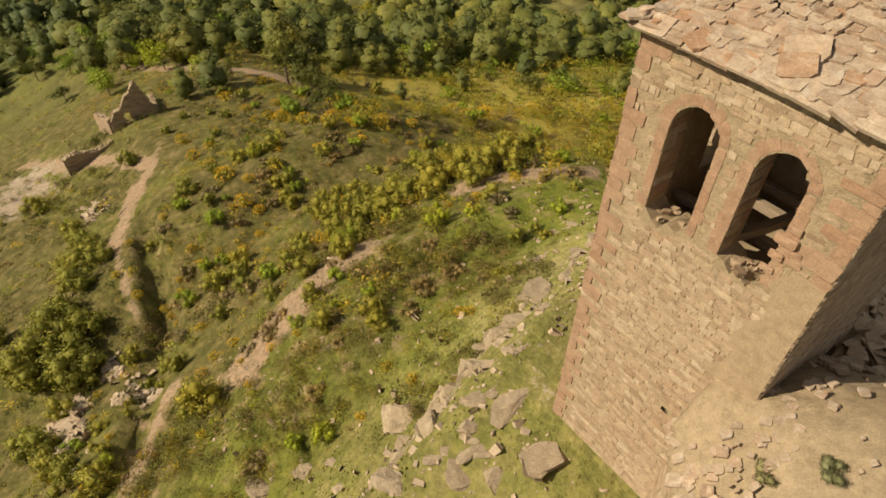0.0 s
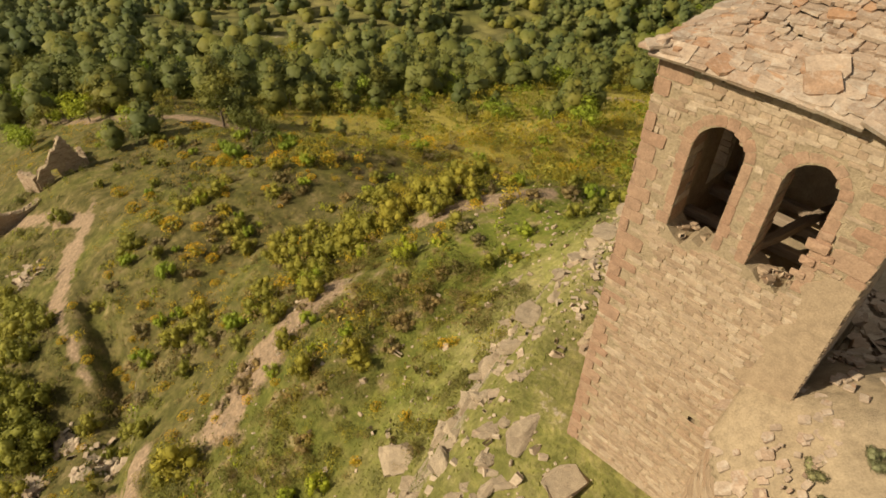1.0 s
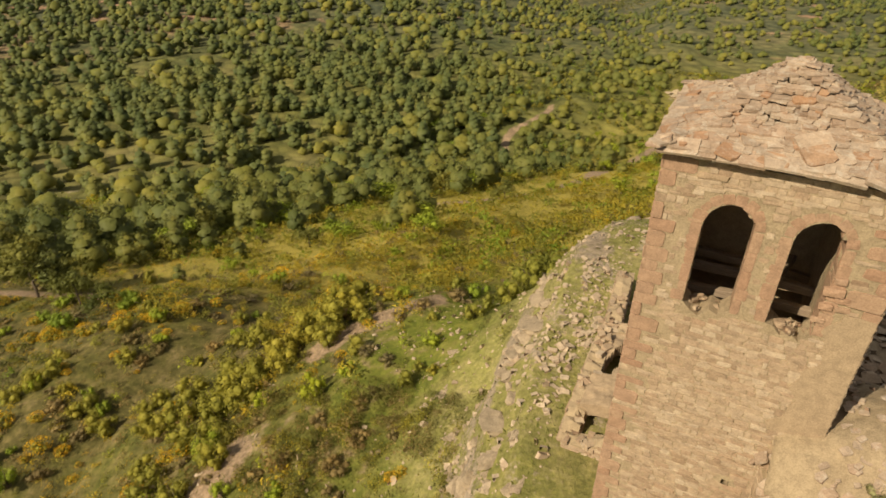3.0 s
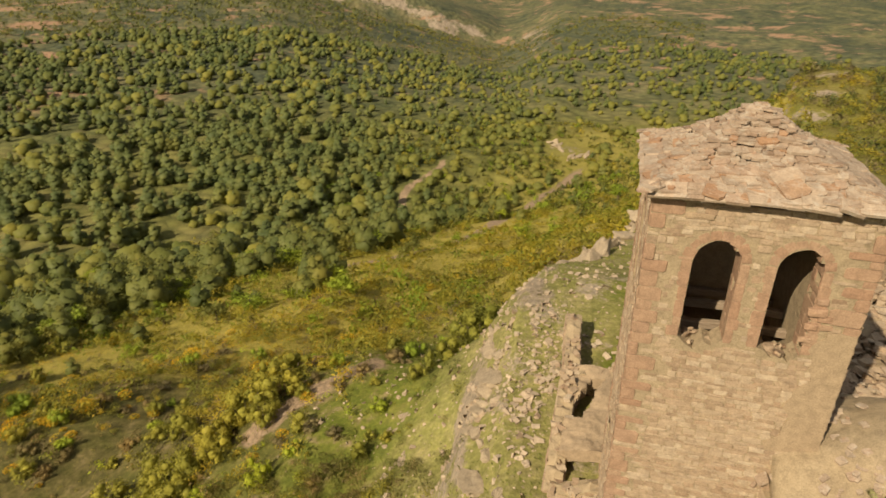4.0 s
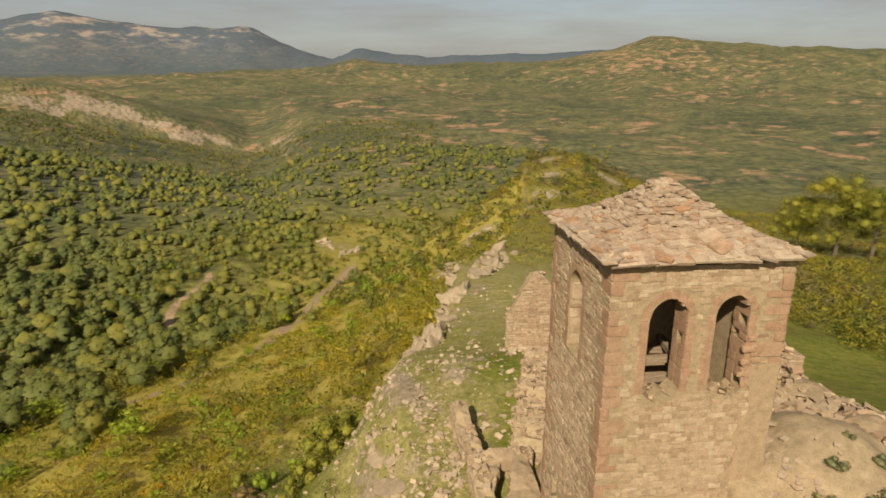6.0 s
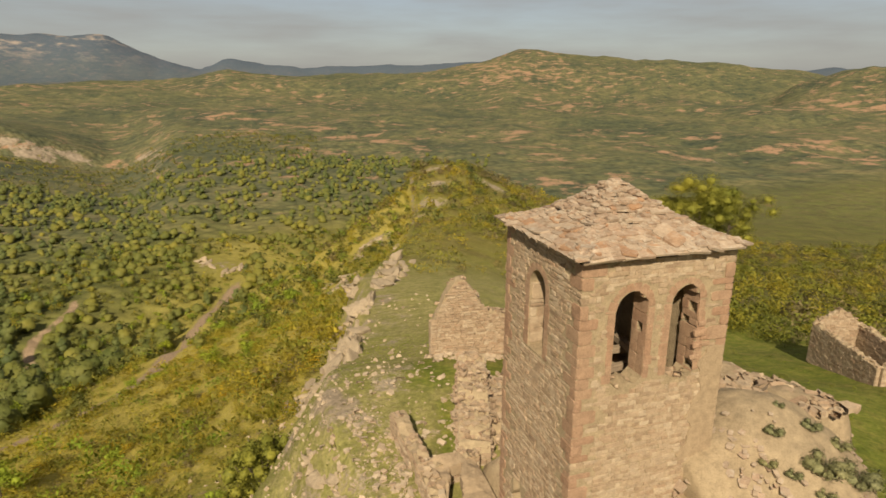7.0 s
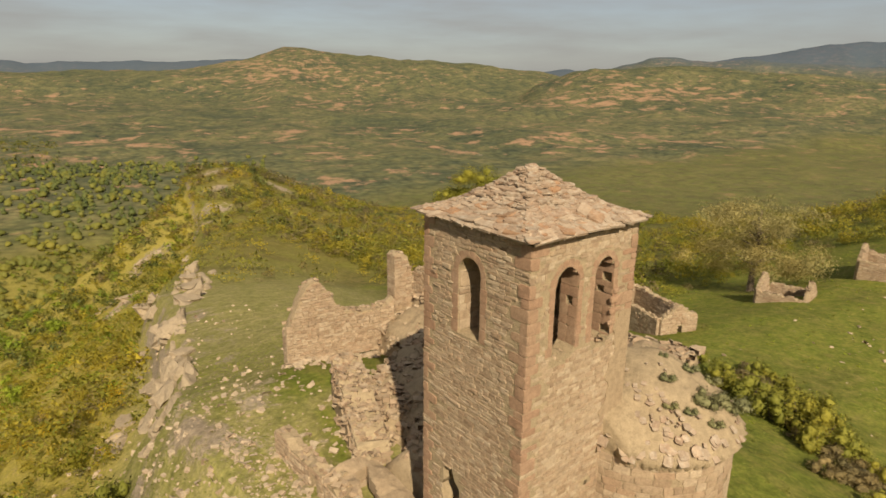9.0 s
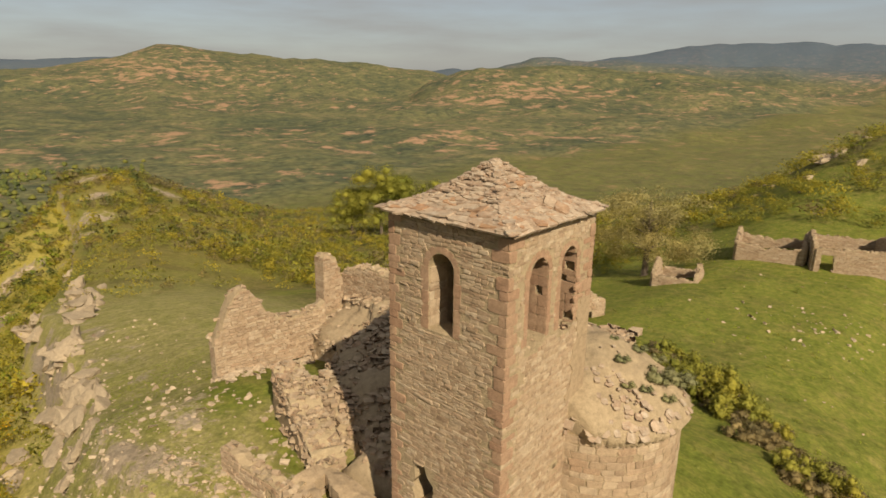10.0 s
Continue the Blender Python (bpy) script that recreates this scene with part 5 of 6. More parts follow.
def lobes_cloud(q, lobes, per, size, shell=0.55, leaf=leaf_quads, under=1.0, core=0.0):
    vs, fs, ns, off = [], [], [], 0
    for c, r in lobes:
        if core:
            # the thick inside of the bush, under its outer leaves
            v = np.array(c) + ICO * np.array(r) * core * q.uniform(0.8, 1.2, (len(ICO), 1))
            vs.append(v)
            fs.append(ICO_FACES + off)
            ns.append(ICO + q.normal(0, 0.2, ICO.shape))
            off += len(v)
        k = max(4, int(per * r[0] * r[1] * 2.2))
        d = q.normal(0, 1, (k, 3))
        d[:, 2] = np.where(d[:, 2] < 0, d[:, 2] * under, d[:, 2])
        d /= np.linalg.norm(d, axis=1, keepdims=True)
        rr = shell + (1 - shell) * q.random((k, 1)) ** 0.5
        rr *= 1 + 0.22 * np.sin(d[:, :1] * 7 + d[:, 1:2] * 5 + c[0] * 3)
        pts = np.array(c) + d * rr * np.array(r)
        v, f = leaf(q, pts, d, size)
        vs.append(v)
        fs.append(f + off)
        w = len(v) // k
        ns.append(np.repeat(d + q.normal(0, 0.45, d.shape) + np.array([0, 0, 0.25]), w, axis=0))
        off += len(v)
    return np.vstack(vs), np.vstack(fs), np.vstack(ns)


def bush_mesh(seed, mat, wide=1.0, high=1.0, per=170, size=0.09, lobes=9, soft=True):
    q = np.random.default_rng(seed)
    L = []
    for i in range(lobes):
        a, d = q.uniform(0, 6.28), wide * 0.62 * math.sqrt(q.random())
        h = high * q.uniform(0.25, 0.78) * (1 - 0.45 * d / wide)
        L.append(((d * math.cos(a), d * math.sin(a), h), (wide * q.uniform(0.25, 0.42), wide * q.uniform(0.25, 0.42), high * q.uniform(0.22, 0.36))))
    v, f, nv = lobes_cloud(q, L, per * 2.6, size * 0.66, 0.66, leaf_tris, 1.0, 0.6)
    v[:, 2] = np.maximum(v[:, 2], -0.1)
    return crown_mesh("foliage", v, f, nv, mat) if soft else mesh_of("foliage", v, f, mat)


def stem_mesh(seed, high, k=5):
    bm = bmesh.new()
    q = np.random.default_rng(seed)
    for i in range(k):
        a = q.uniform(0, 6.28)
        top = Vector((0.4 * high * math.cos(a) * q.random(), 0.4 * high * math.sin(a) * q.random(), high * 0.7))
        m = Matrix.Translation(top / 2 - Vector((0, 0, 0.15))) @ top.to_track_quat("Z", "Y").to_matrix().to_4x4()
        bmesh.ops.create_cone(bm, cap_ends=True, segments=5, radius1=0.04 * high, radius2=0.01, depth=top.length + 0.3, matrix=m)
    return bm_mesh("stem", bm, mat_bark)


def flower_mesh(seed, wide, high, per=45):
    q = np.random.default_rng(seed)
    k = per
    d = q.normal(0, 1, (k, 3))
    d[:, 2] = np.abs(d[:, 2])
    d /= np.linalg.norm(d, axis=1, keepdims=True)
    pts = d * np.array([wide * 0.95, wide * 0.95, high * 0.6]) * q.uniform(0.8, 1.05, (k, 1)) + np.array([0, 0, high * 0.4])
    v, f = leaf_quads(q, pts, d, 0.04)
    return mesh_of("blossom", v, f, mat_yellow)


def bush_kind(name, label, category, group, fol, stem, flower=None):
    ob = thing(name, label, category, group=group)
    part("foliage", fol, ob)
    part("stem", stem, ob)
    if flower:
        part("blossom", flower, ob, "bright yellow blossom")
    return ob


KINDS = {}
for i in range(3):
    KINDS["box", i] = bush_kind("boxwood_bush", "dense olive-green boxwood bush on the slope", "bush", "boxwood bushes", bush_mesh(600 + i, mat_box, 1.0, 1.5, 190, 0.085, 11), stem_mesh(640 + i, 1.3))
    KINDS["grey", i] = bush_kind("dry_shrub", "low grey-brown thorny shrub on dry grass", "shrub", "dry shrubs", bush_mesh(610 + i, mat_grey_bush, 1.0, 0.75, 170, 0.07, 9), stem_mesh(650 + i, 0.6))
    KINDS["green", i] = bush_kind("green_bush", "fresh green leafy bush on the hillside", "bush", "green bushes", bush_mesh(620 + i, mat_green_bush, 1.0, 1.6, 180, 0.09, 10), stem_mesh(660 + i, 1.4))
    KINDS["broom", i] = bush_kind("broom_bush", "broom bush with bright yellow flowers", "bush", "flowering broom", bush_mesh(630 + i, mat_box, 0.8, 0.8, 140, 0.075, 7), stem_mesh(670 + i, 0.7), flower_mesh(680 + i, 0.75, 0.85, 260))
for ob in KINDS.values():
    ob.matrix_basis = pose(-8 + 0.1, -60, -30)
placed = []


def put(kind, x, y, s, q, sz=1.0):
    src = KINDS[kind, int(q.integers(3))]
    z = ground_z(x, y)
    ob = copy_thing(src, Matrix.Translation((x, y, z - 0.05)) @ Matrix.Rotation(q.uniform(0, 6.28), 4, "Z"))
    ob.scale = (s, s * q.uniform(0.85, 1.15), s * sz)
    placed.append((x, y))
    return ob


q = np.random.default_rng(801)
# bushes that stand out singly: x, y, size
for x, y, k in ((-31.0, -15.1, 2.3), (-27.0, -13.3, 1.3), (-14.6, -7.4, 1.5), (-26.3, -9.8, 1.0), (-21.0, 0.2, 1.0), (-18.2, 0.3, 1.0), (-25.8, -3.2, 1.3), (-23.1, -2.2, 0.95), (-32.5, -12.1, 1.3), (-35.9, -10.9, 1.4), (-38.0, -9.0, 1.4), (-54.5, -3.0, 1.4), (-38.3, -1.3, 1.3), (-20.5, -7.6, 0.8), (-58.3, -12.6, 1.7), (-43.5, -9.9, 1.6), (-40.5, -11.5, 1.5), (-36.6, -11.5, 1.7), (-34, -12.5, 1.4), (-31.1, -11.9, 1.8), (-29.4, -13.0, 1.7), (-28.0, -13.9, 1.9), (-25.8, 7.9, 1.3), (-24.4, 9.9, 1.2), (-24.9, 13.4, 1.4), (-23.1, 2.1, 1.0), (-48.5, -10.4, 1.3), (-46.0, -10.2, 1.2), (-41.6, -9.6, 1.3), (-39.3, -10.6, 1.6), (-33.0, -13.6, 1.9), (-30.0, -16.2, 2.0), (-27.6, -12.3, 1.6), (-22.0, -15.8, 1.5), (-19.6, -15.4, 1.3), (-17.4, -14.6, 1.4), (-35.4, -17.5, 1.5)):
    put("box", x, y, k, q)
for x, y, k in ((-29.5, -14.5, 1.7), (-25.0, -14.6, 1.3), (-14.7, -13.1, 1.5), (-22.9, -16.6, 1.4), (-21.0, 5.9, 1.4), (-20.2, 6.9, 1.2), (-20.7, 8.7, 1.2), (-19.5, 9.8, 1.2), (-25.2, 5.0, 1.1), (-18.1, 13.1, 1.5), (-18.5, 15.4, 1.3), (-11.4, 0.7, 0.8), (-10.5, 0.4, 0.7), (-38.3, 4.9, 1.2), (-37.6, 6.2, 1.1), (-17.5, 11.6, 1.1), (-22.3, 6.6, 1.0), (-6.6, 19.9, 1.7), (-7.4, 19.3, 2.0), (-7.0, 18.4, 1.5), (-8.3, 17.4, 1.3), (-9.2, 16.0, 0.8), (-9.4, 14.4, 0.8), (-16.9, 14.2, 1.0), (-21.5, 1.5, 1.0), (-21.6, 4.0, 1.3), (-22.0, 6.8, 1.4), (-21.3, 7.8, 1.5), (-21.6, 9.3, 1.3), (-20.3, 10.4, 1.5), (-19.8, 11.6, 1.3), (-19.6, 12.8, 1.5), (-19.4, 14.3, 1.4), (-19.4, 16.0, 1.6), (-18.8, 17.2, 1.3), (-24.4, 5.9, 1.4), (-26.2, 4.7, 1.3)):
    put("box", x, y, k, q)
for x, y, k in ((-14.4, 1.8, 0.7), (-13.2, 5.2, 0.8), (-15.3, 9.5, 0.8), (-12.3, 9.9, 0.7), (-10.9, 4.9, 0.8), (-13.3, 2.9, 0.7), (-9.7, -3.4, 0.8), (-8.9, -6.9, 0.9), (-10.2, 2.0, 0.7), (-11.9, 6.8, 0.7), (-9.4, 5.6, 0.6), (-57.2, 46.6, 1.6)):
    put("grey", x, y, k, q)
for x, y, k in ((-10.8, 11.8, 0.6), (-8.4, -5.1, 0.6), (-45.8, 11.9, 1.4), (-42.1, 15.7, 1.2), (-35.7, 13.9, 1.0), (-9.6, 20.4, 0.7)):
    put("green", x, y, k, q)
for x, y, k in ((-7.8, 3.5, 0.45), (-6.5, -0.4, 0.45), (-8.3, -0.5, 0.4), (-7.0, -2.6, 0.4), (-31.4, 2.2, 0.7), (-17.9, -4.7, 0.5), (-31.1, -7.9, 0.7), (-13.9, -9.3, 0.4), (-14.5, -3.6, 0.4), (-28.6, -0.4, 0.6), (-31.5, -3.3, 0.6), (-29.7, -6.7, 0.6)):
    put("broom", x, y, k, q)


def scatter(count, region, kinds, smin, smax, seed, dens=None):
    q = np.random.default_rng(seed)
    n = 0
    while n < count:
        x, y = region(q)
        if dens is not None and q.random() > dens(x, y):
            continue
        if any((x - a) ** 2 + (y - b) ** 2 < 0.5 for a, b in placed[-200:]):
            continue
        k = kinds[int(q.integers(len(kinds)))]
        put(k, x, y, q.uniform(smin, smax), q, q.uniform(0.8, 1.15))
        n += 1


def keep_off(x, y):
    return not (-2.5 < x < 11.5 and -3.5 < y < 20)


def west_region(q):
    y = q.uniform(-16, 30)
    x = float(edge_x(y)) - 5 - 32 * q.random() ** 0.8
    return x, y


patch = lambda x, y, sc, sd: float(fbm(x, y, sc, 3, sd)) + 0.5
scatter(190, west_region, ["grey", "box", "box", "grey", "green"], 0.4, 1.05, 811, lambda x, y: patch(x, y, 9, 61) ** 2)
scatter(70, west_region, ["broom"], 0.3, 0.6, 812, lambda x, y: patch(x, y, 14, 62) ** 2)
scatter(100, lambda q: (q.uniform(-62, -18), q.uniform(0, 40)), ["box", "broom", "broom", "green", "grey"], 0.6, 1.3, 813, lambda x, y: patch(x, y, 12, 63))


def hedge(q):
    y = q.uniform(-9, 9)
    return 22 + 0.9 * (y + 2.5) + q.normal(0, 1.3), y


scatter(75, hedge, ["box", "grey", "grey", "box", "grey"], 0.8, 1.5, 816)
q = np.random.default_rng(817)
for x, y, k in ((26.9, 7.7, 1.3), (26.5, 6.0, 1.4), (25.2, 3.9, 1.5), (28.4, 8.6, 1.2), (29.5, 9.4, 1.0), (27.0, 4.6, 1.3), (25.0, 1.6, 1.4), (24.4, 0.2, 1.3), (30.6, 11.4, 0.9)):
    put("box", x, y, k, q)


def cover(name, label, count, region, mats, smin, smax, seed, size=0.2, leaves=46, dens=None):
    """Close scrub over a slope, too thick to count: one mesh of many small ragged bushes."""
    names = list(dict.fromkeys(mats))
    shapes = []
    for i in range(6):
        qq = np.random.default_rng(seed + i)
        L = []
        for j in range(5):
            a, d = qq.uniform(0, 6.28), 0.6 * math.sqrt(qq.random())
            L.append(((d * math.cos(a), d * math.sin(a), 0.45 + 0.5 * qq.random()), (0.45, 0.45, 0.4)))
        shapes.append(lobes_cloud(qq, L, leaves * 1.5, size * 0.66, 0.5, leaf_tris, 0.3))
    q = np.random.default_rng(seed + 50)
    vs, fs, ns, mi, off, n = [], [], [], [], 0, 0
    while n < count:
        x, y = region(q)
        if dens is not None and q.random() > dens(x, y):
            continue
        if x < 0 and max(worn(np.array(x), np.array(y))) > 0.35:
            continue
        v, f, nv = shapes[int(q.integers(6))]
        k = q.uniform(smin, smax) * (0.75 + 0.5 * q.random() ** 3)
        ns.append(nv)
        vs.append(v * np.array([k, k, k * q.uniform(0.7, 1.2)]) + np.array([x, y, ground_z(x, y) - 0.1]))
        fs.append(f + off)
        pick = mats[int(q.integers(len(mats)))]
        if pick is mat_yellow:
            mi.append(np.where(q.random(len(f)) < 0.3, names.index(mat_yellow), 0))
        else:
            mi.append(np.full(len(f), names.index(pick)))
        off += len(v)
        n += 1
    me = crown_mesh(name, np.vstack(vs), np.vstack(fs), np.vstack(ns), names)
    me.polygons.foreach_set("material_index", np.concatenate(mi).astype(np.int32))
    tagged(new(name, me), label, "scrub", kind="stuff")


def near_flank(q):
    y = q.uniform(14, 62)
    return float(edge_x(y)) - (9.5 if y < 26 else 5) - 32 * q.random(), y


def ridge_side(q):
    y = q.uniform(34, 125)
    return float(edge_x(y)) - 3 - 140 * q.random(), y


def ridge_north(q):
    y = q.uniform(105, 310)
    return float(edge_x(y)) - 3 - 150 * q.random(), y


cover("meadow_tufts", "longer grass and small weeds on the green meadow", 1800, lambda q: (q.uniform(12, 95), q.uniform(-14, 34)), [mat_grass, mat_green_bush, mat_grass], 0.1, 0.3, 1800, 0.22, 14)


def ridge_top(q):
    y = q.uniform(62, 250)
    return float(edge_x(y)) + q.uniform(-3, 110), y


open_ground = lambda x, y: 0.0 if float(on_track(x, y)) > 0.14 or float(bare_rock(x, y)) > 0.45 else 1.0
cover("scrub_flank", "yellow-green scrub and broom over the ridge flank", 3400, ridge_side, [mat_flank, mat_spring, mat_flank, mat_box, mat_flank, mat_green_bush], 0.7, 2.0, 1300, 0.2, 18, dens=open_ground)
cover("scrub_north", "green thicket of oak and box over the northern flank", 3000, ridge_north, [mat_oak, mat_green_bush, mat_box, mat_far_tree, mat_flank, mat_oak], 0.9, 2.5, 1320, 0.26, 15, dens=open_ground)
cover("scrub_slope", "close yellow-green bushes on the flank below the plateau", 1100, near_flank, [mat_flank, mat_spring, mat_flank, mat_box, mat_yellow, mat_grey_bush], 0.5, 1.3, 1350, 0.11, 56, dens=lambda x, y: 0.25 + 0.75 * patch(x, y, 6, 67))
cover("scrub_ridge", "olive scrub and small bushes along the ridge", 2900, ridge_top, [mat_flank, mat_grey_bush, mat_spring, mat_flank, mat_box], 0.8, 2.1, 1400, 0.16, 22, dens=lambda x, y: 0.0 if float(on_track(x, y)) > 0.14 or float(bare_rock(x, y)) > 0.45 else 0.25 + 0.75 * float(sstep(85, 120, y)))
cover("scrub_knoll", "low olive and brown scrub over the far knoll of the ridge", 1100, lambda q: (q.normal(62, 26), q.normal(185, 34)), [mat_flank, mat_grey_bush, mat_box, mat_grey_bush, mat_far_tree], 0.9, 2.5, 1450, 0.24, 18, dens=open_ground)
cover("scrub_east", "thick olive and green scrub behind the ruined farm", 2300, lambda q: (44 + 150 * q.random() ** 1.3, q.uniform(-30, 110)), [mat_flank, mat_spring, mat_grey_bush, mat_flank, mat_box, mat_spring, mat_flank], 1.0, 3.0, 1500, 0.13, 38, dens=lambda x, y: 1.0 if y > 29 + 0.05 * (x - 44) or x > 90 + 0.2 * (y + 10) else 0.0)
cover("scrub_west", "low brown and olive scrub on the western slope", 2300, lambda q: (-12 - 110 * q.random() ** 1.5, q.uniform(-32, 62)), [mat_grey_bush, mat_box, mat_grey_bush, mat_flank, mat_green_bush, mat_flank], 0.25, 0.8, 1600, 0.2, 16, dens=lambda x, y: max(0.0, patch(x, y, 10, 64) - 0.12) * 1.2)

def bank_region(q):
    y = q.uniform(-13, 18)
    return float(edge_x(y)) - 2.5 - 14 * q.random(), y


cover("slope_shrubs", "low dark juniper and grey thorn shrubs dotted over the grass slope", 620, bank_region, [mat_dark_bush, mat_grey_bush, mat_dark_bush, mat_box], 0.32, 0.85, 1750, 0.085, 90, dens=lambda x, y: max(0.0, patch(x, y, 5, 68) - 0.2) * 1.3 * (1 - 0.8 * float(sstep(6, 10, y))))
cover("western_shrubs", "olive and dark shrubs over the far western slope", 1450, lambda q: (-16 - 60 * q.random(), q.uniform(-34, 40)), [mat_dark_bush, mat_box, mat_box, mat_grey_bush], 0.28, 0.95, 1770, 0.18, 26, dens=lambda x, y: max(0.0, patch(x, y, 8, 69) - 0.2) * 1.4 * (0.35 + 0.65 * float(sstep(-28, -40, x))))
cover("slope_tufts", "small grey-brown tufts and seedlings on the grass slope", 1900, west_region, [mat_grey_bush, mat_box, mat_grass, mat_grey_bush, mat_grass], 0.1, 0.32, 1700, 0.17, 18, dens=lambda x, y: max(0.0, patch(x, y, 4, 70)) * (1 - 0.7 * float(sstep(5, 9, y))))

cover("broom_blossom", "patches of yellow broom blossom over the slopes", 2300, lambda q: ridge_side(q) if q.random() < 0.35 else near_flank(q) if q.random() < 0.5 else (-14 - 70 * q.random(), q.uniform(-6, 55)), [mat_yellow], 0.3, 0.7, 1900, 0.11, 16, dens=lambda x, y: 0.0 if float(on_track(x, y)) > 0.14 or float(bare_rock(x, y)) > 0.45 else max(0.0, patch(x, y, 16, 66) - 0.35) * 2)

# small herbs on the apse roof
q = np.random.default_rng(830)
SAGE = bush_mesh(690, mat_sage, 0.5, 0.42, 1500, 0.032, 12)
for x, y, s in ((6.0, -1.5, 1.3), (6.9, -1.7, 1.3), (5.4, -0.5, 0.6), (4.8, -1.0, 0.55), (6.6, -0.5, 0.65), (7.2, -0.9, 0.7), (6.2, 0.2, 0.4), (5.2, -1.4, 0.5), (5.7, -1.9, 0.6)):
    ob = thing("herb_tuft", "grey-green herb tuft rooted in the apse roof", "plant", Matrix.Translation((x, y, apse_top(x, y))) @ Matrix.Diagonal((s, s, s, 1)), "herb tufts")
    part("foliage", SAGE, ob)

# ---- trees ----


def crown_cloud(seed, conic, leaves, size, core):
    """One simple crown, about 5.5 m high: leaf sprays over a ragged outline round a thick inside."""
    q = np.random.default_rng(seed)
    high, wide = (5.3, 2.2) if conic else (3.7, 2.45)
    t = q.random(leaves) ** (1.1 if conic else 0.9)
    a = q.uniform(0, 2 * math.pi, leaves)
    rad = wide * (1.1 * (1 - t) ** 0.5 * (0.55 + t) ** 0.3 + 0.03) if conic else wide * np.sqrt(np.clip(1 - (2 * t - 1) ** 2, 0.02, 1))
    rad = rad * (1 + 0.24 * np.sin(3 * a + seed + 5 * t) + 0.2 * np.sin(5 * a - 11 * t + seed)) * q.uniform(0.72, 1.05, leaves)
    up = (0.1 + 1.1 * t ** 2) if conic else (2 * t - 1) * 1.1
    d = np.stack([np.cos(a), np.sin(a), np.broadcast_to(up, a.shape)], -1)
    d = d / np.linalg.norm(d, axis=1, keepdims=True)
    pts = np.stack([rad * np.cos(a), rad * np.sin(a), 0.7 + (high - 0.7) * t + q.normal(0, 0.12, leaves)], -1)
    v, f = leaf_tris(q, pts, d, size, 0.55)
    nv = np.repeat(d + q.normal(0, 0.3, d.shape) + np.array([0, 0, 0.3]), 3, axis=0)
    if core:
        # lumps of the crown's body under the sprays
        lumps = 7 if core > 1 else 4
        for j in range(lumps):
            tt = (j + 0.6) / (lumps + 0.4)
            rr = wide * (1.1 * (1 - tt) ** 0.5 * (0.55 + tt) ** 0.3) if conic else wide * math.sqrt(max(0.15, 1 - (2 * tt - 1) ** 2))
            b = 2.4 * j + q.uniform(-0.4, 0.4)
            size_j = rr * (0.62 if lumps > 4 else 0.78)
            lump = ICO * size_j * q.uniform(0.82, 1.15, (len(ICO), 1)) * np.array([1, 1, 0.8])
            c = np.array([0.42 * rr * math.cos(b), 0.42 * rr * math.sin(b), 0.7 + (high - 0.9) * tt])
            f = np.vstack([f, ICO_FACES + len(v)])
            v = np.vstack([v, lump + c])
            out = lump + c - np.array([0, 0, 0.4 * high])
            nv = np.vstack([nv, out / np.linalg.norm(out, axis=1, keepdims=True) + 0.3 * ICO + np.array([0, 0, 0.15])])
    return v, f, nv


def pine_shape(seed, high, leaves):
    """A ragged conical crown of many small needle sprays."""
    v, f, nv = crown_cloud(seed, True, leaves, 0.17, 2)
    k = high / 5.3
    return v * np.array([k ** 0.7, k ** 0.7, k]), f, nv


def trunk_bm(high, r0, limbs, seed):
    bm = bmesh.new()
    q = np.random.default_rng(seed)
    bmesh.ops.create_cone(bm, cap_ends=True, segments=7, radius1=r0, radius2=r0 * 0.25, depth=high, matrix=Matrix.Translation((0, 0, high / 2 - 0.3)))
    for i in range(limbs):
        a = q.uniform(0, 6.28)
        z = high * q.uniform(0.3, 0.85)
        d = Vector((math.cos(a), math.sin(a), q.uniform(0.2, 0.9))).normalized()
        L = high * 0.32 * (1.15 - z / high)
        m = Matrix.Translation(Vector((0, 0, z)) + d * L / 2) @ d.to_track_quat("Z", "Y").to_matrix().to_4x4()
        bmesh.ops.create_cone(bm, cap_ends=False, segments=5, radius1=r0 * 0.35, radius2=r0 * 0.08, depth=L, matrix=m)
    return bm_mesh("trunk", bm, mat_bark)


PINES = []
for i in range(4):
    h = 4.9 + 0.7 * i
    v, f, nv = pine_shape(900 + i, h, 420)
    ob = thing("pine_tree", "dark green pine tree in the wooded valley", "tree", pose(-9, -62 - i, -30), "pine trees")
    part("trunk", trunk_bm(h, 0.14, 7, 910 + i), ob)
    part("crown", crown_mesh("crown", v, f, nv, mat_pine), ob)
    PINES.append(ob)
BROAD = []
for i in range(3):
    q = np.random.default_rng(930 + i)
    L = [((q.normal(0, 1.0), q.normal(0, 1.0), 2.4 + q.uniform(-0.9, 1.6)), (q.uniform(0.7, 1.2), q.uniform(0.7, 1.2), q.uniform(0.5, 0.9))) for _ in range(12)]
    v, f, nv = lobes_cloud(q, L, 62, 0.14, 0.55, leaf_tris, 1.0, 0.4)
    ob = thing("broadleaf_tree", "light green young leafed tree", "tree", pose(-9, -70 - i, -30), "leafy trees")
    part("trunk", trunk_bm(3.6, 0.13, 8, 940 + i), ob)
    part("crown", crown_mesh("crown", v, f, nv, mat_green_bush if i else mat_oak), ob)
    BROAD.append(ob)


def plant_tree(src, x, y, s, q):
    ob = copy_thing(src, Matrix.Translation((x, y, ground_z(x, y) - 0.1)) @ Matrix.Rotation(q.uniform(0, 6.28), 4, "Z"))
    ob.scale = (s, s, s * q.uniform(0.9, 1.15))
    return ob


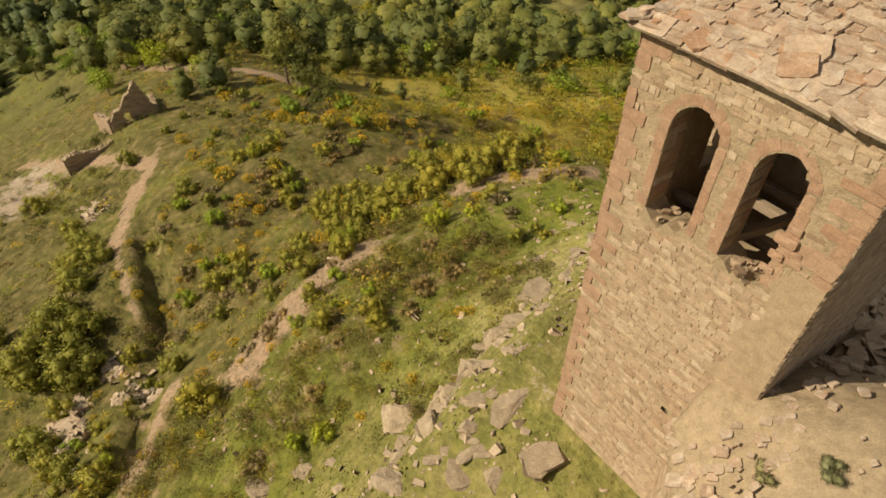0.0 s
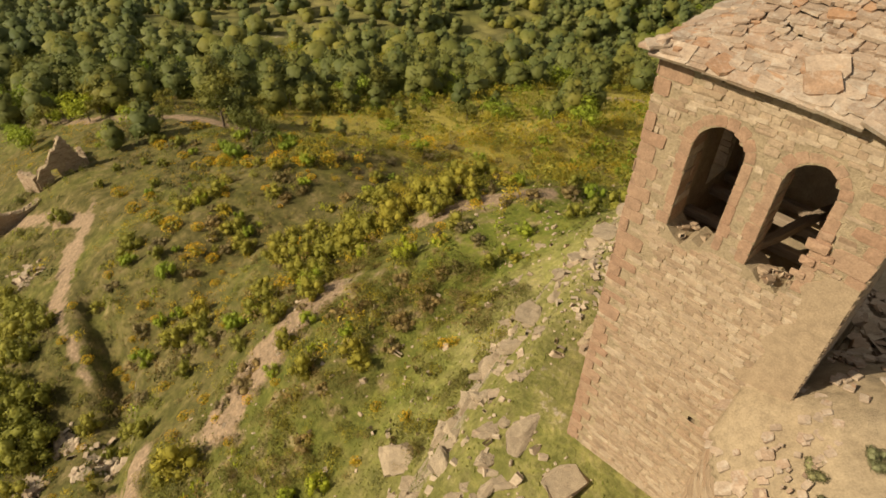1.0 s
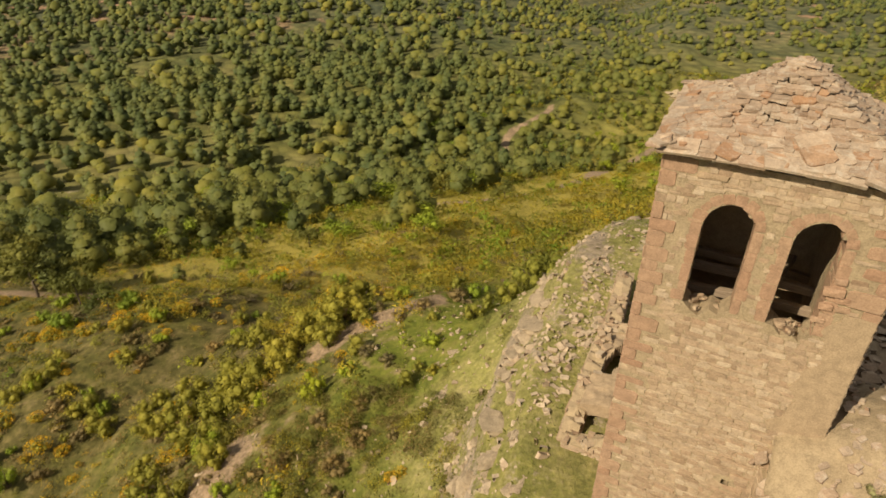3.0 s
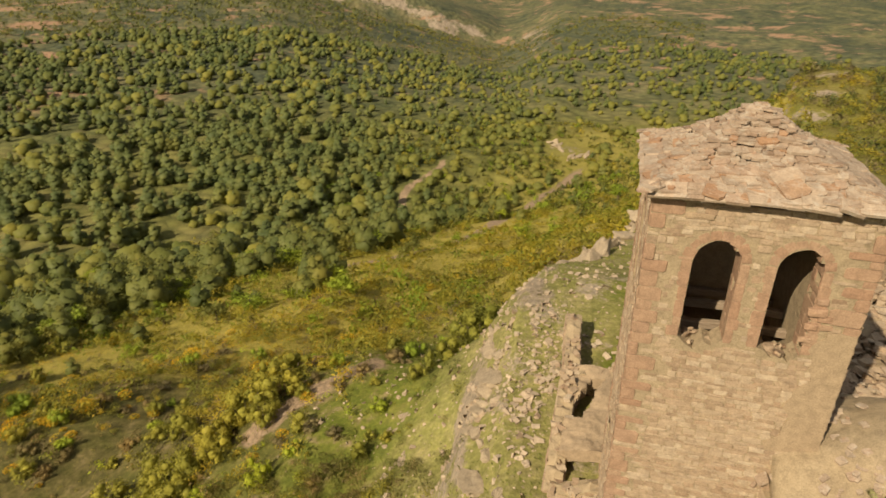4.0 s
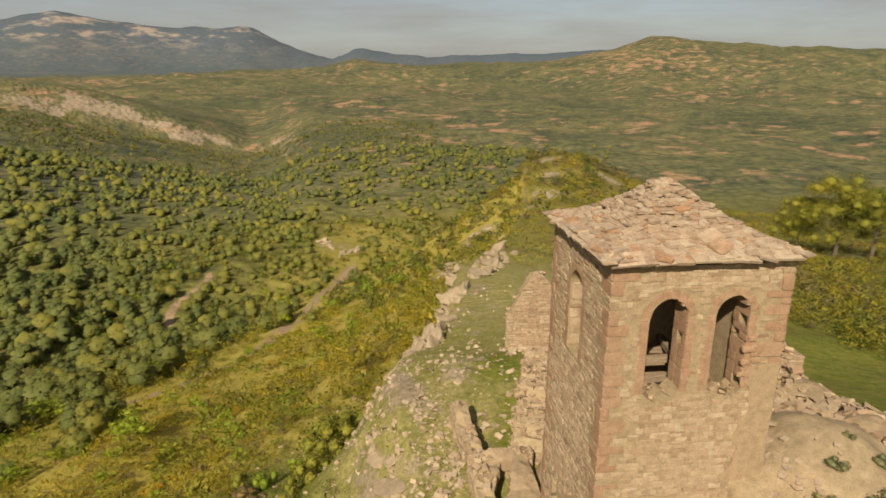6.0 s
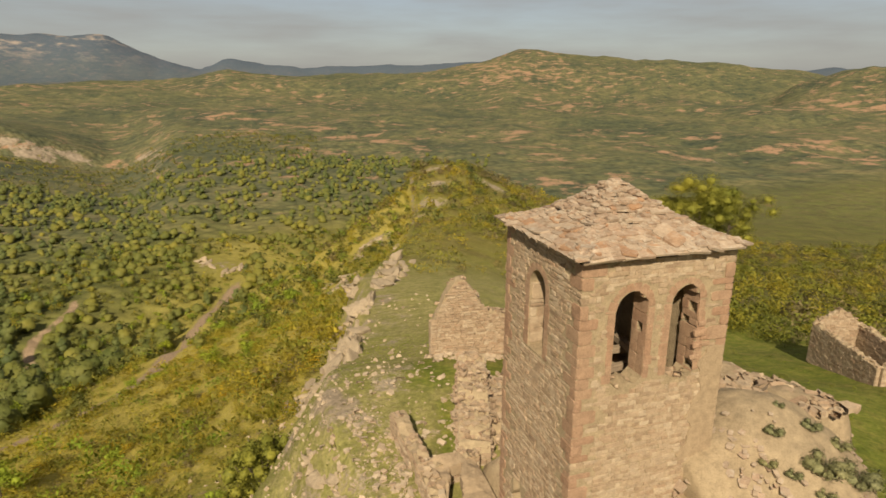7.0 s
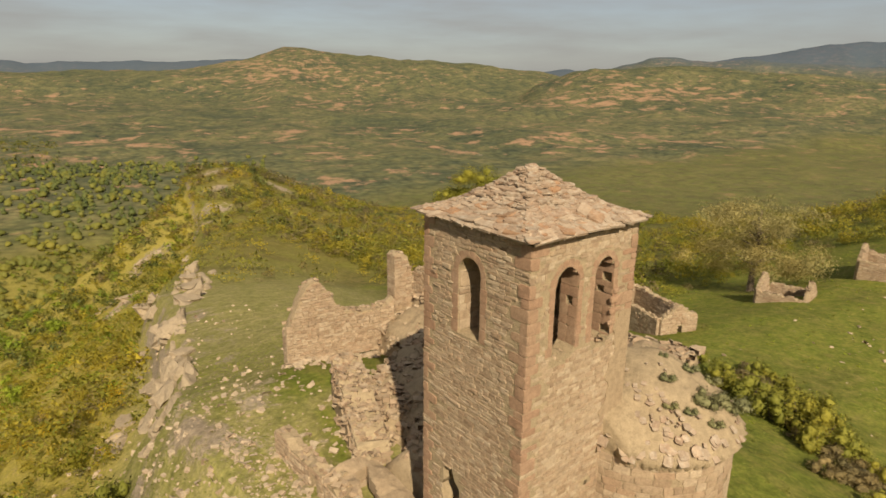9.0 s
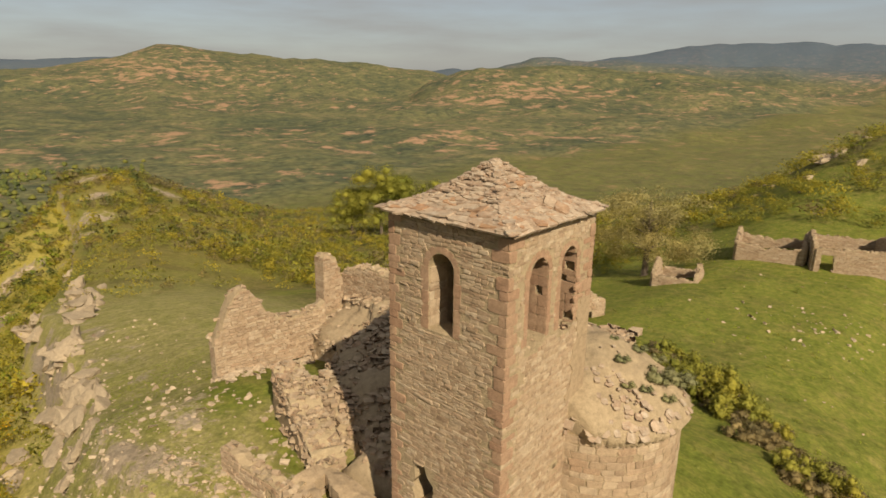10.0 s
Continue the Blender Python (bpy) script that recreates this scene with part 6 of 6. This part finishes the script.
def wood_start(az):
    return np.interp(az, [-115, -95, -88, -80, -70, -55, -45, -33, -20, -12, 0, 15, 40, 60, 100], [140, 122, 100, 84, 86, 86, 88, 94, 118, 165, 235, 300, 240, 200, 180])


q = np.random.default_rng(951)
n = 0
while n < 280:
    az = q.uniform(-112, -5)
    r = float(wood_start(az)) - 6 + 34 * q.random()
    x, y = r * math.sin(radians(az)), r * math.cos(radians(az))
    if x > edge_x(y) - 45 or float(on_track(x, y)) > 0.05:
        continue
    plant_tree(PINES[int(q.integers(4))] if q.random() < 0.8 else BROAD[int(q.integers(3))], x, y, q.uniform(0.7, 1.4), q)
    n += 1
for x, y, s in ((-59, 17, 1.3), (-50, 16, 0.8), (-57, 20, 0.9), (-44, 15, 0.7)):
    plant_tree(BROAD[0], x, y, s, q)
# stragglers in front of the wood's edge
n = 0
while n < 70:
    az = q.uniform(-108, -30)
    r = float(wood_start(az)) - 4 - 26 * q.random() ** 2
    x, y = r * math.sin(radians(az)), r * math.cos(radians(az))
    plant_tree(PINES[int(q.integers(4))] if q.random() < 0.45 else BROAD[int(q.integers(3))], x, y, q.uniform(0.4, 0.9), q)
    n += 1
# scattered trees down the flank
n = 0
while n < 110:
    y = q.uniform(45, 215)
    x = float(edge_x(y)) - 18 - 120 * q.random() ** 0.7
    if float(on_track(x, y)) > 0.05 or float(bare_rock(x, y)) > 0.3:
        continue
    plant_tree(PINES[int(q.integers(4))] if q.random() < 0.3 else BROAD[int(q.integers(3))], x, y, q.uniform(0.4, 0.95), q)
    n += 1
# leafy tree beyond the tower, and a grey leafless one by the ruins
for i, (x, y, k) in enumerate(((109.0, 122.0, 1.35), (114.5, 117.0, 1.15), (102.5, 127.5, 1.0))):
    ob = thing("broadleaf_tree", "big light green leafy tree standing in the scrub", "tree", pose(x, y, ground_z(x, y) - 0.2), "leafy trees")
    part("trunk", trunk_bm(11.0 * k, 0.4 * k, 14, 990 + i), ob)
    L = [((q.normal(0, 2.9) * k, q.normal(0, 2.9) * k, (9.0 + q.uniform(-4.5, 4.8)) * k), (q.uniform(1.5, 2.6) * k, q.uniform(1.5, 2.6) * k, q.uniform(1.1, 1.9) * k)) for _ in range(34)]
    v, f, nv = lobes_cloud(q, L, 52, 0.16, 0.5, leaf_tris, 1.0, 0.5)
    part("crown", crown_mesh("crown", v, f, nv, mat_spring), ob)
q = np.random.default_rng(960)
bare = thing("bare_tree", "wide grey tree just coming into leaf beside the ruins", "tree", pose(69.5, 25.5, ground_z(69.5, 25.5)))
part("trunk", trunk_bm(11.0, 0.5, 34, 961), bare)
L = [((q.normal(0, 3.6), q.normal(0, 3.6), 7.2 + q.uniform(-4.4, 4.2)), (q.uniform(1.2, 2.3),) * 2 + (q.uniform(1.0, 1.7),)) for _ in range(64)]
v, f, nv = lobes_cloud(q, L, 90, 0.105, 0.15, leaf_tris)
part("crown", crown_mesh("crown", v, f, nv, mat_bare), bare)


def far_woods():
    """Woodland down the valley: crowns with more leaf sprays where they stand nearer."""
    q = np.random.default_rng(970)
    belts = ((0, 300, 4000, 84, 0.23, 2), (300, 560, 7200, 14, 0.4, 1), (560, 900, 8500, 12, 1.0, 0))
    for lo, hi, count, leaves, size, core in belts:
        shapes = [crown_cloud(980 + i, i < 5, leaves, size, core) for i in range(8)]
        az = q.uniform(-108, 22, count)
        r = np.sqrt(q.uniform(max(lo, 70) ** 2, hi ** 2, count))
        x, y = r * np.sin(np.radians(az)), r * np.cos(np.radians(az))
        s = x - edge_x(y)
        keep = r > wood_start(az) + np.where(az < -5, 14, 0) - 10 * vnoise(x / 14, y / 14, 6)
        flank = (az > -36) & (s > -125) & (y < 340)
        keep &= ~flank | (q.random(count) < 0.08 + 0.55 * sstep(110, 170, y) + 0.5 * sstep(-45, -120, s))
        keep &= (on_track(x, y) < 0.1) & (bare_rock(x, y) < 0.4)
        gap = fbm(x, y, 60, 3, 71) + 0.7 * fbm(x, y, 20, 2, 72) - 0.25 * sstep(-60, -85, az)
        keep &= (gap > -0.24) | (q.random(count) < 0.25)
        keep &= (r < 560) | ((az < 6) & (q.random(count) < 1 - 0.9 * sstep(780, 870, r + 60 * fbm(x, y, 150, 4, 57))))
        keep &= q.random(count) > sstep(8, 22, az) * 0.8
        x, y, r, gap = x[keep], y[keep], r[keep], gap[keep]
        z = land(x, y)
        kind = np.where(q.random(len(x)) < 0.78 + 0.6 * gap - 0.4 * ((x - edge_x(y) > -130) & (y < 340)) - 0.3 * sstep(-30, -15, np.degrees(np.arctan2(x, y))), q.integers(0, 5, len(x)), q.integers(5, 8, len(x)))
        vs, fs, ns, mi, off = [], [], [], [], 0
        for i in range(len(x)):
            v, f, nv = shapes[kind[i]]
            k = (0.65 + 0.95 * q.random() ** 1.3) * (1 - 0.3 * float(sstep(-30, -16, math.degrees(math.atan2(x[i], y[i])))))
            b = q.uniform(0, 6.28)
            cb, sb = math.cos(b), math.sin(b)
            rot = np.array([[cb, sb, 0], [-sb, cb, 0], [0, 0, 1]])
            vs.append((v @ rot) * np.array([k, k, k * q.uniform(0.85, 1.2)]) + np.array([x[i], y[i], z[i] - 0.3]))
            ns.append(nv @ rot)
            fs.append(f + off)
            mi.append(np.full(len(f), 0 if kind[i] < 5 else 1, np.int32))
            off += len(v)
        me = crown_mesh("far_woods", np.vstack(vs), np.vstack(fs), np.vstack(ns), [mat_far_tree, mat_oak])
        me.polygons.foreach_set("material_index", np.concatenate(mi))
        tagged(new("far_woods", me), "dense pine and oak woodland covering the valley", "woodland", kind="stuff")


far_woods()

# ---- loose rocks on the slope ----


def rock_shape(seed):
    """A broken, bedded block: cut by planes, with ledges and a rough skin."""
    q = np.random.default_rng(seed)
    bm = bmesh.new()
    bmesh.ops.create_icosphere(bm, subdivisions=3, radius=0.62)
    cuts = [(Vector(q.normal(0, 1, 3)).normalized(), q.uniform(0.16, 0.32)) for _ in range(13)] + [(Vector((0, 0, 1)), 0.3)]
    for v in bm.verts:
        for d, k in cuts:
            e = v.co.dot(d) - k
            if e > 0:
                v.co -= d * e
        bed = math.sin(v.co.z * 26 + 2.5 * math.sin(v.co.x * 5 + seed))
        v.co.x *= 1 + 0.05 * bed
        v.co.y *= 1 + 0.05 * bed
        v.co += noise.noise_vector(v.co * 4.5 + Vector((seed, 0, 0))) * 0.05 + noise.noise_vector(v.co * 11) * 0.04
    v = np.array([list(v.co) for v in bm.verts])
    f = [tuple(x.index for x in fc.verts) for fc in bm.faces]
    bm.free()
    return v, f


ROCKS = [rock_shape(1000 + i) for i in range(8)]
ROCK_MESH = [mesh_of("boulder", v, f, mat_rock) for v, f in ROCKS]
q = np.random.default_rng(1010)
def boulder(x, y, s, rz, flat=0.62, sink=-0.02, label="pale weathered boulder bedded in the grass slope", group="boulders"):
    ob = tagged(new("boulder", ROCK_MESH[int(q.integers(8))]), label, "boulder", group)
    ob.matrix_basis = Matrix.Translation((x, y, ground_z(x, y) + sink * s)) @ Matrix.Rotation(radians(rz), 4, "Z") @ Matrix.Rotation(q.normal(0, 0.15), 4, "X") @ Matrix.Diagonal((s * 1.25, s, s * flat, 1))


for x, y, k, rz in ((-5.2, -1.7, 2.6, 40), (-3.4, -0.9, 1.3, 120), (-6.9, -5.3, 1.4, 10), (-7.8, -7.1, 2.0, 45), (-3.9, -2.6, 0.8, 30), (-9.3, -6.4, 0.9, 60), (-6.2, -4.4, 0.8, 15), (-4.9, -4.8, 0.8, 75), (-10.1, -5.4, 0.5, 10), (-9.8, -5.0, 0.4, 80), (-1.3, -4.3, 1.0, 20), (-0.9, -0.7, 1.5, 70), (-1.2, -1.9, 1.3, 80), (0.3, -2.2, 1.1, 90), (0.75, -0.95, 2.2, 60), (-0.2, -3.0, 1.2, 40), (-69, -13, 2.5, 0), (-66, -15, 2.2, 40), (-62, -10, 2.0, 70)):
    boulder(x, y, k, rz, 0.42)
# broken ledges where the plateau drops away
for i in range(30):
    y = -3.5 + 0.55 * i + q.uniform(-0.2, 0.2)
    boulder(float(edge_x(y)) + q.uniform(-2.2, -0.5), y, q.uniform(0.5, 1.5), q.uniform(50, 120), 0.5, -0.1, "pale broken rock ledge at the plateau edge", "rock ledges")
for i in range(26):
    y = 27 + 2.9 * i + q.uniform(-1.3, 1.3)
    boulder(float(edge_x(y)) + q.uniform(-3.2, -0.2), y, q.uniform(0.9, 2.6) * (1 + y / 150), q.uniform(50, 100), 0.8, -0.1, "pale broken rock ledge at the plateau edge", "rock ledges")
for i in range(26):
    x, y = q.uniform(110, 175), q.uniform(-14, 30)
    boulder(x, y, q.uniform(1.2, 4.0), q.uniform(0, 180), 0.6, 0.0, "dark weathered rock on the eastern knoll", "knoll rocks")



def outcrop(x, y, s, rz, label):
    """Bedded rock breaking out of the slope: several blocks grown together."""
    own = thing("rock_outcrop", label, "rock", Matrix.Translation((x, y, ground_z(x, y))), "rock outcrops")
    a = radians(rz)
    for i in range(9):
        u, w = q.uniform(-1.1, 1.1), q.uniform(-0.4, 0.4)
        px, py = s * (u * math.cos(a) - w * math.sin(a)), s * (u * math.sin(a) + w * math.cos(a))
        k = s * q.uniform(0.45, 1.0)
        m = Matrix.Rotation(a + q.normal(0, 0.35), 4, "Z") @ Matrix.Rotation(q.normal(0.12, 0.12), 4, "X") @ Matrix.Diagonal((k * 1.75, k * 0.85, k * (q.uniform(0.35, 0.6) if s < 1.2 else q.uniform(0.7, 1.2)), 1))
        part("block", ROCK_MESH[int(q.integers(8))], own, m=Matrix.Translation((px, py, ground_z(x + px, y + py) - ground_z(x, y) - 0.1 * k)) @ m)


for x, y, s, rz in ((-3.2, 21.5, 1.6, 80), (-0.9, 26.8, 2.6, 75), (-0.6, 29.4, 2.8, 72), (0.3, 33.0, 2.4, 70), (1.7, 38.5, 3.2, 72), (3.6, 43.0, 2.6, 70), (8.0, 56.0, 3.4, 75), (11.0, 64.0, 4.0, 65), (14.6, 75.0, 4.6, 60), (-3.2, 37.5, 2.6, 60), (-9.0, 10.6, 0.6, 60), (-8.2, 7.8, 0.55, 70), (-6.4, 5.2, 0.6, 60), (-4.9, 3.0, 0.65, 60), (-3.4, 1.8, 0.8, 55), (-2.4, 0.3, 0.7, 50), (-1.5, -1.0, 0.65, 60), (-0.6, -2.4, 0.7, 60)):
    outcrop(x, y, s, rz, "pale bedded rock outcrop at the plateau edge")
for x, y, s, rz in ((11.3, 113, 3.4, 50), (26.7, 157, 4.5, 40), (11.4, 131, 3.0, 20), (22, 150, 3.6, 60), (-24, 268, 7, 120), (-15, 252, 6, 60), (140, 4, 6, 30), (152, -6, 6, 80), (135, 16, 5, 10)):
    outcrop(x, y, s, rz, "weathered rock outcrop among the scrub")
specs = []
for i in range(9000):
    x, y = q.uniform(-6.5, 1.8), q.uniform(-7, 18)
    if x > -1.7 and (-0.3 < y < 7.9 or y > -0.3 and x > 0.1 + (y - 7.9) * 0.33):
        continue
    if q.random() > 0.07 + 0.8 * math.exp(-((x + 2.6) / 1.4) ** 2 - ((y - 7.5) / 2.8) ** 2) + 0.5 * max(0.0, float(fbm(x, y, 2.6, 3, 91)) + 0.05) * (0.4 if y > 13 else 1.0) or x < edge_x(y) - 3:
        continue
    s = 0.04 + 0.22 * q.random() ** 3.2
    specs.append(Matrix.Translation((x, y, ground_z(x, y) + 0.1 * s)) @ Matrix.Rotation(q.uniform(0, 6), 4, "Z") @ Matrix.Rotation(q.normal(0, 0.3), 4, "X") @ Matrix.Diagonal((s * q.uniform(0.9, 1.7), s, s * q.uniform(0.4, 0.9), 1)) @ Matrix.Translation((0, 0.5, 0)))
for i in range(420):
    f = q.random()
    x, y = 2.0 + 8.4 * f + q.normal(0, 0.15), 18.85 - 0.14 * (2.0 + 8.4 * f - 2.3) - 0.35 - abs(q.normal(0, 0.7))
    s = 0.08 + 0.26 * q.random() ** 2
    specs.append(Matrix.Translation((x, y, max(ground_z(x, y), nave_top(x, y)) + 0.1 * s)) @ Matrix.Rotation(q.uniform(0, 6), 4, "Z") @ Matrix.Rotation(q.normal(0, 0.4), 4, "X") @ Matrix.Diagonal((s * q.uniform(0.9, 1.6), s, s * q.uniform(0.4, 0.9), 1)) @ Matrix.Translation((0, 0.5, 0)))
tagged(new("rubble_field", joined(specs, LOW, "rubble_field", mat_field_stone)), "pale fallen stones strewn over the dry grass by the ruins", "stones", kind="stuff")
specs = []
for i in range(1100):
    y = q.uniform(-9, 45)
    e = float(edge_x(y))
    x = e + q.normal(-2.0, 4.5)
    if -1.7 < x < 9 and -0.3 < y < 18.5:
        continue
    s = 0.05 + 0.24 * q.random() ** 3.5
    specs.append(Matrix.Translation((x, y, ground_z(x, y) + 0.12 * s)) @ Matrix.Rotation(q.uniform(0, 6), 4, "Z") @ Matrix.Rotation(q.uniform(0, 6), 4, "X") @ Matrix.Rotation(q.uniform(0, 6), 4, "Y") @ Matrix.Diagonal((s * q.uniform(0.9, 1.7), s, s * q.uniform(0.4, 0.7), 1)))
for i in range(1300):
    y = q.uniform(-12, 22)
    x = float(edge_x(y)) - 1.5 - 15 * q.random()
    if float(fbm(x, y, 3.5, 3, 93)) < 0.02:
        continue
    s = 0.035 + 0.16 * q.random() ** 3
    specs.append(Matrix.Translation((x, y, ground_z(x, y) + 0.1 * s)) @ Matrix.Rotation(q.uniform(0, 6), 4, "Z") @ Matrix.Rotation(q.uniform(0, 6), 4, "X") @ Matrix.Diagonal((s * q.uniform(0.9, 1.7), s, s * q.uniform(0.4, 0.7), 1)))
for cx, cy, wide, k in ((-23.2, -15.0, 1.3, 90), (-21.2, -14.2, 1.0, 50), (-22.4, -10.3, 1.1, 80), (-24.6, -14.0, 0.9, 50), (-50.0, -8.2, 1.0, 50), (-27.0, -11.4, 0.8, 40)):
    for i in range(k):
        x, y = cx + q.normal(0, wide), cy + q.normal(0, wide * 0.5)
        s = q.uniform(0.12, 0.5)
        specs.append(Matrix.Translation((x, y, ground_z(x, y) + 0.15 * s + 0.25 * math.exp(-((x - cx) ** 2 + (y - cy) ** 2) / wide ** 2))) @ Matrix.Rotation(q.uniform(0, 6), 4, "Z") @ Matrix.Rotation(q.normal(0, 0.5), 4, "X") @ Matrix.Diagonal((s * q.uniform(0.9, 1.5), s, s * q.uniform(0.4, 0.7), 1)))
SMALL = [unit_stone(1100 + i) for i in range(10)]
SMALL = [(v + np.array([0, 0.5, 0]), f) for v, f in SMALL]
for i in range(230):
    near_pile = i < 120
    x, y = (51.5 + q.normal(0, 3.6), 0.0 + q.normal(0, 4.5)) if near_pile else (q.uniform(24, 74), q.uniform(-10, 14))
    s = 0.05 + (0.28 if near_pile else 0.16) * q.random() ** 3
    specs.append(Matrix.Translation((x, y, ground_z(x, y) + 0.12 * s)) @ Matrix.Rotation(q.uniform(0, 6), 4, "Z") @ Matrix.Rotation(q.uniform(0, 6), 4, "X") @ Matrix.Diagonal((s * q.uniform(0.9, 1.7), s, s * q.uniform(0.4, 0.7), 1)))
tagged(new("scree", joined(specs, SMALL, "scree", mat_field_stone)), "pale stones scattered over the grassy slope and meadow", "stones", kind="stuff")


def grass_sheet():
    q = np.random.default_rng(1200)
    k = 60000
    y = q.uniform(-9, 30, k)
    x = edge_x(y) + q.normal(-2, 9, k)
    ok = ~((x > -1.6) & (x < 10.8) & (y > -0.1) & (y < 18.5)) & (fbm(x, y, 3.0, 3, 77) > -0.12)
    x, y = x[ok], y[ok]
    z = land(x, y)
    k = len(x)
    a = q.uniform(0, 6.28, k)
    h = q.uniform(0.012, 0.03, k)
    w = h * q.uniform(0.5, 1.0, k)
    dx, dy = np.cos(a) * w, np.sin(a) * w
    lean = q.normal(0, 1.6, (2, k)) * h
    v = np.stack([np.column_stack([x - dx, y - dy, z - 0.03]), np.column_stack([x + dx, y + dy, z - 0.03]), np.column_stack([x + dx * 0.6 + lean[0], y + dy * 0.6 + lean[1], z + h]), np.column_stack([x - dx * 0.9 + lean[1], y - dy * 0.9 + lean[0], z + h * 0.8])], 1).reshape(-1, 3)
    tagged(new("grass_tufts", mesh_of("grass_tufts", v, np.arange(4 * k).reshape(k, 4), mat_grass)), "short dry and green grass tufts on the slope", "grass", kind="stuff")


grass_sheet()

# the patterns from which the plants were copied
for src in (*KINDS.values(), *PINES, *BROAD):
    for o in (*src.children_recursive, src):
        bpy.data.objects.remove(o)
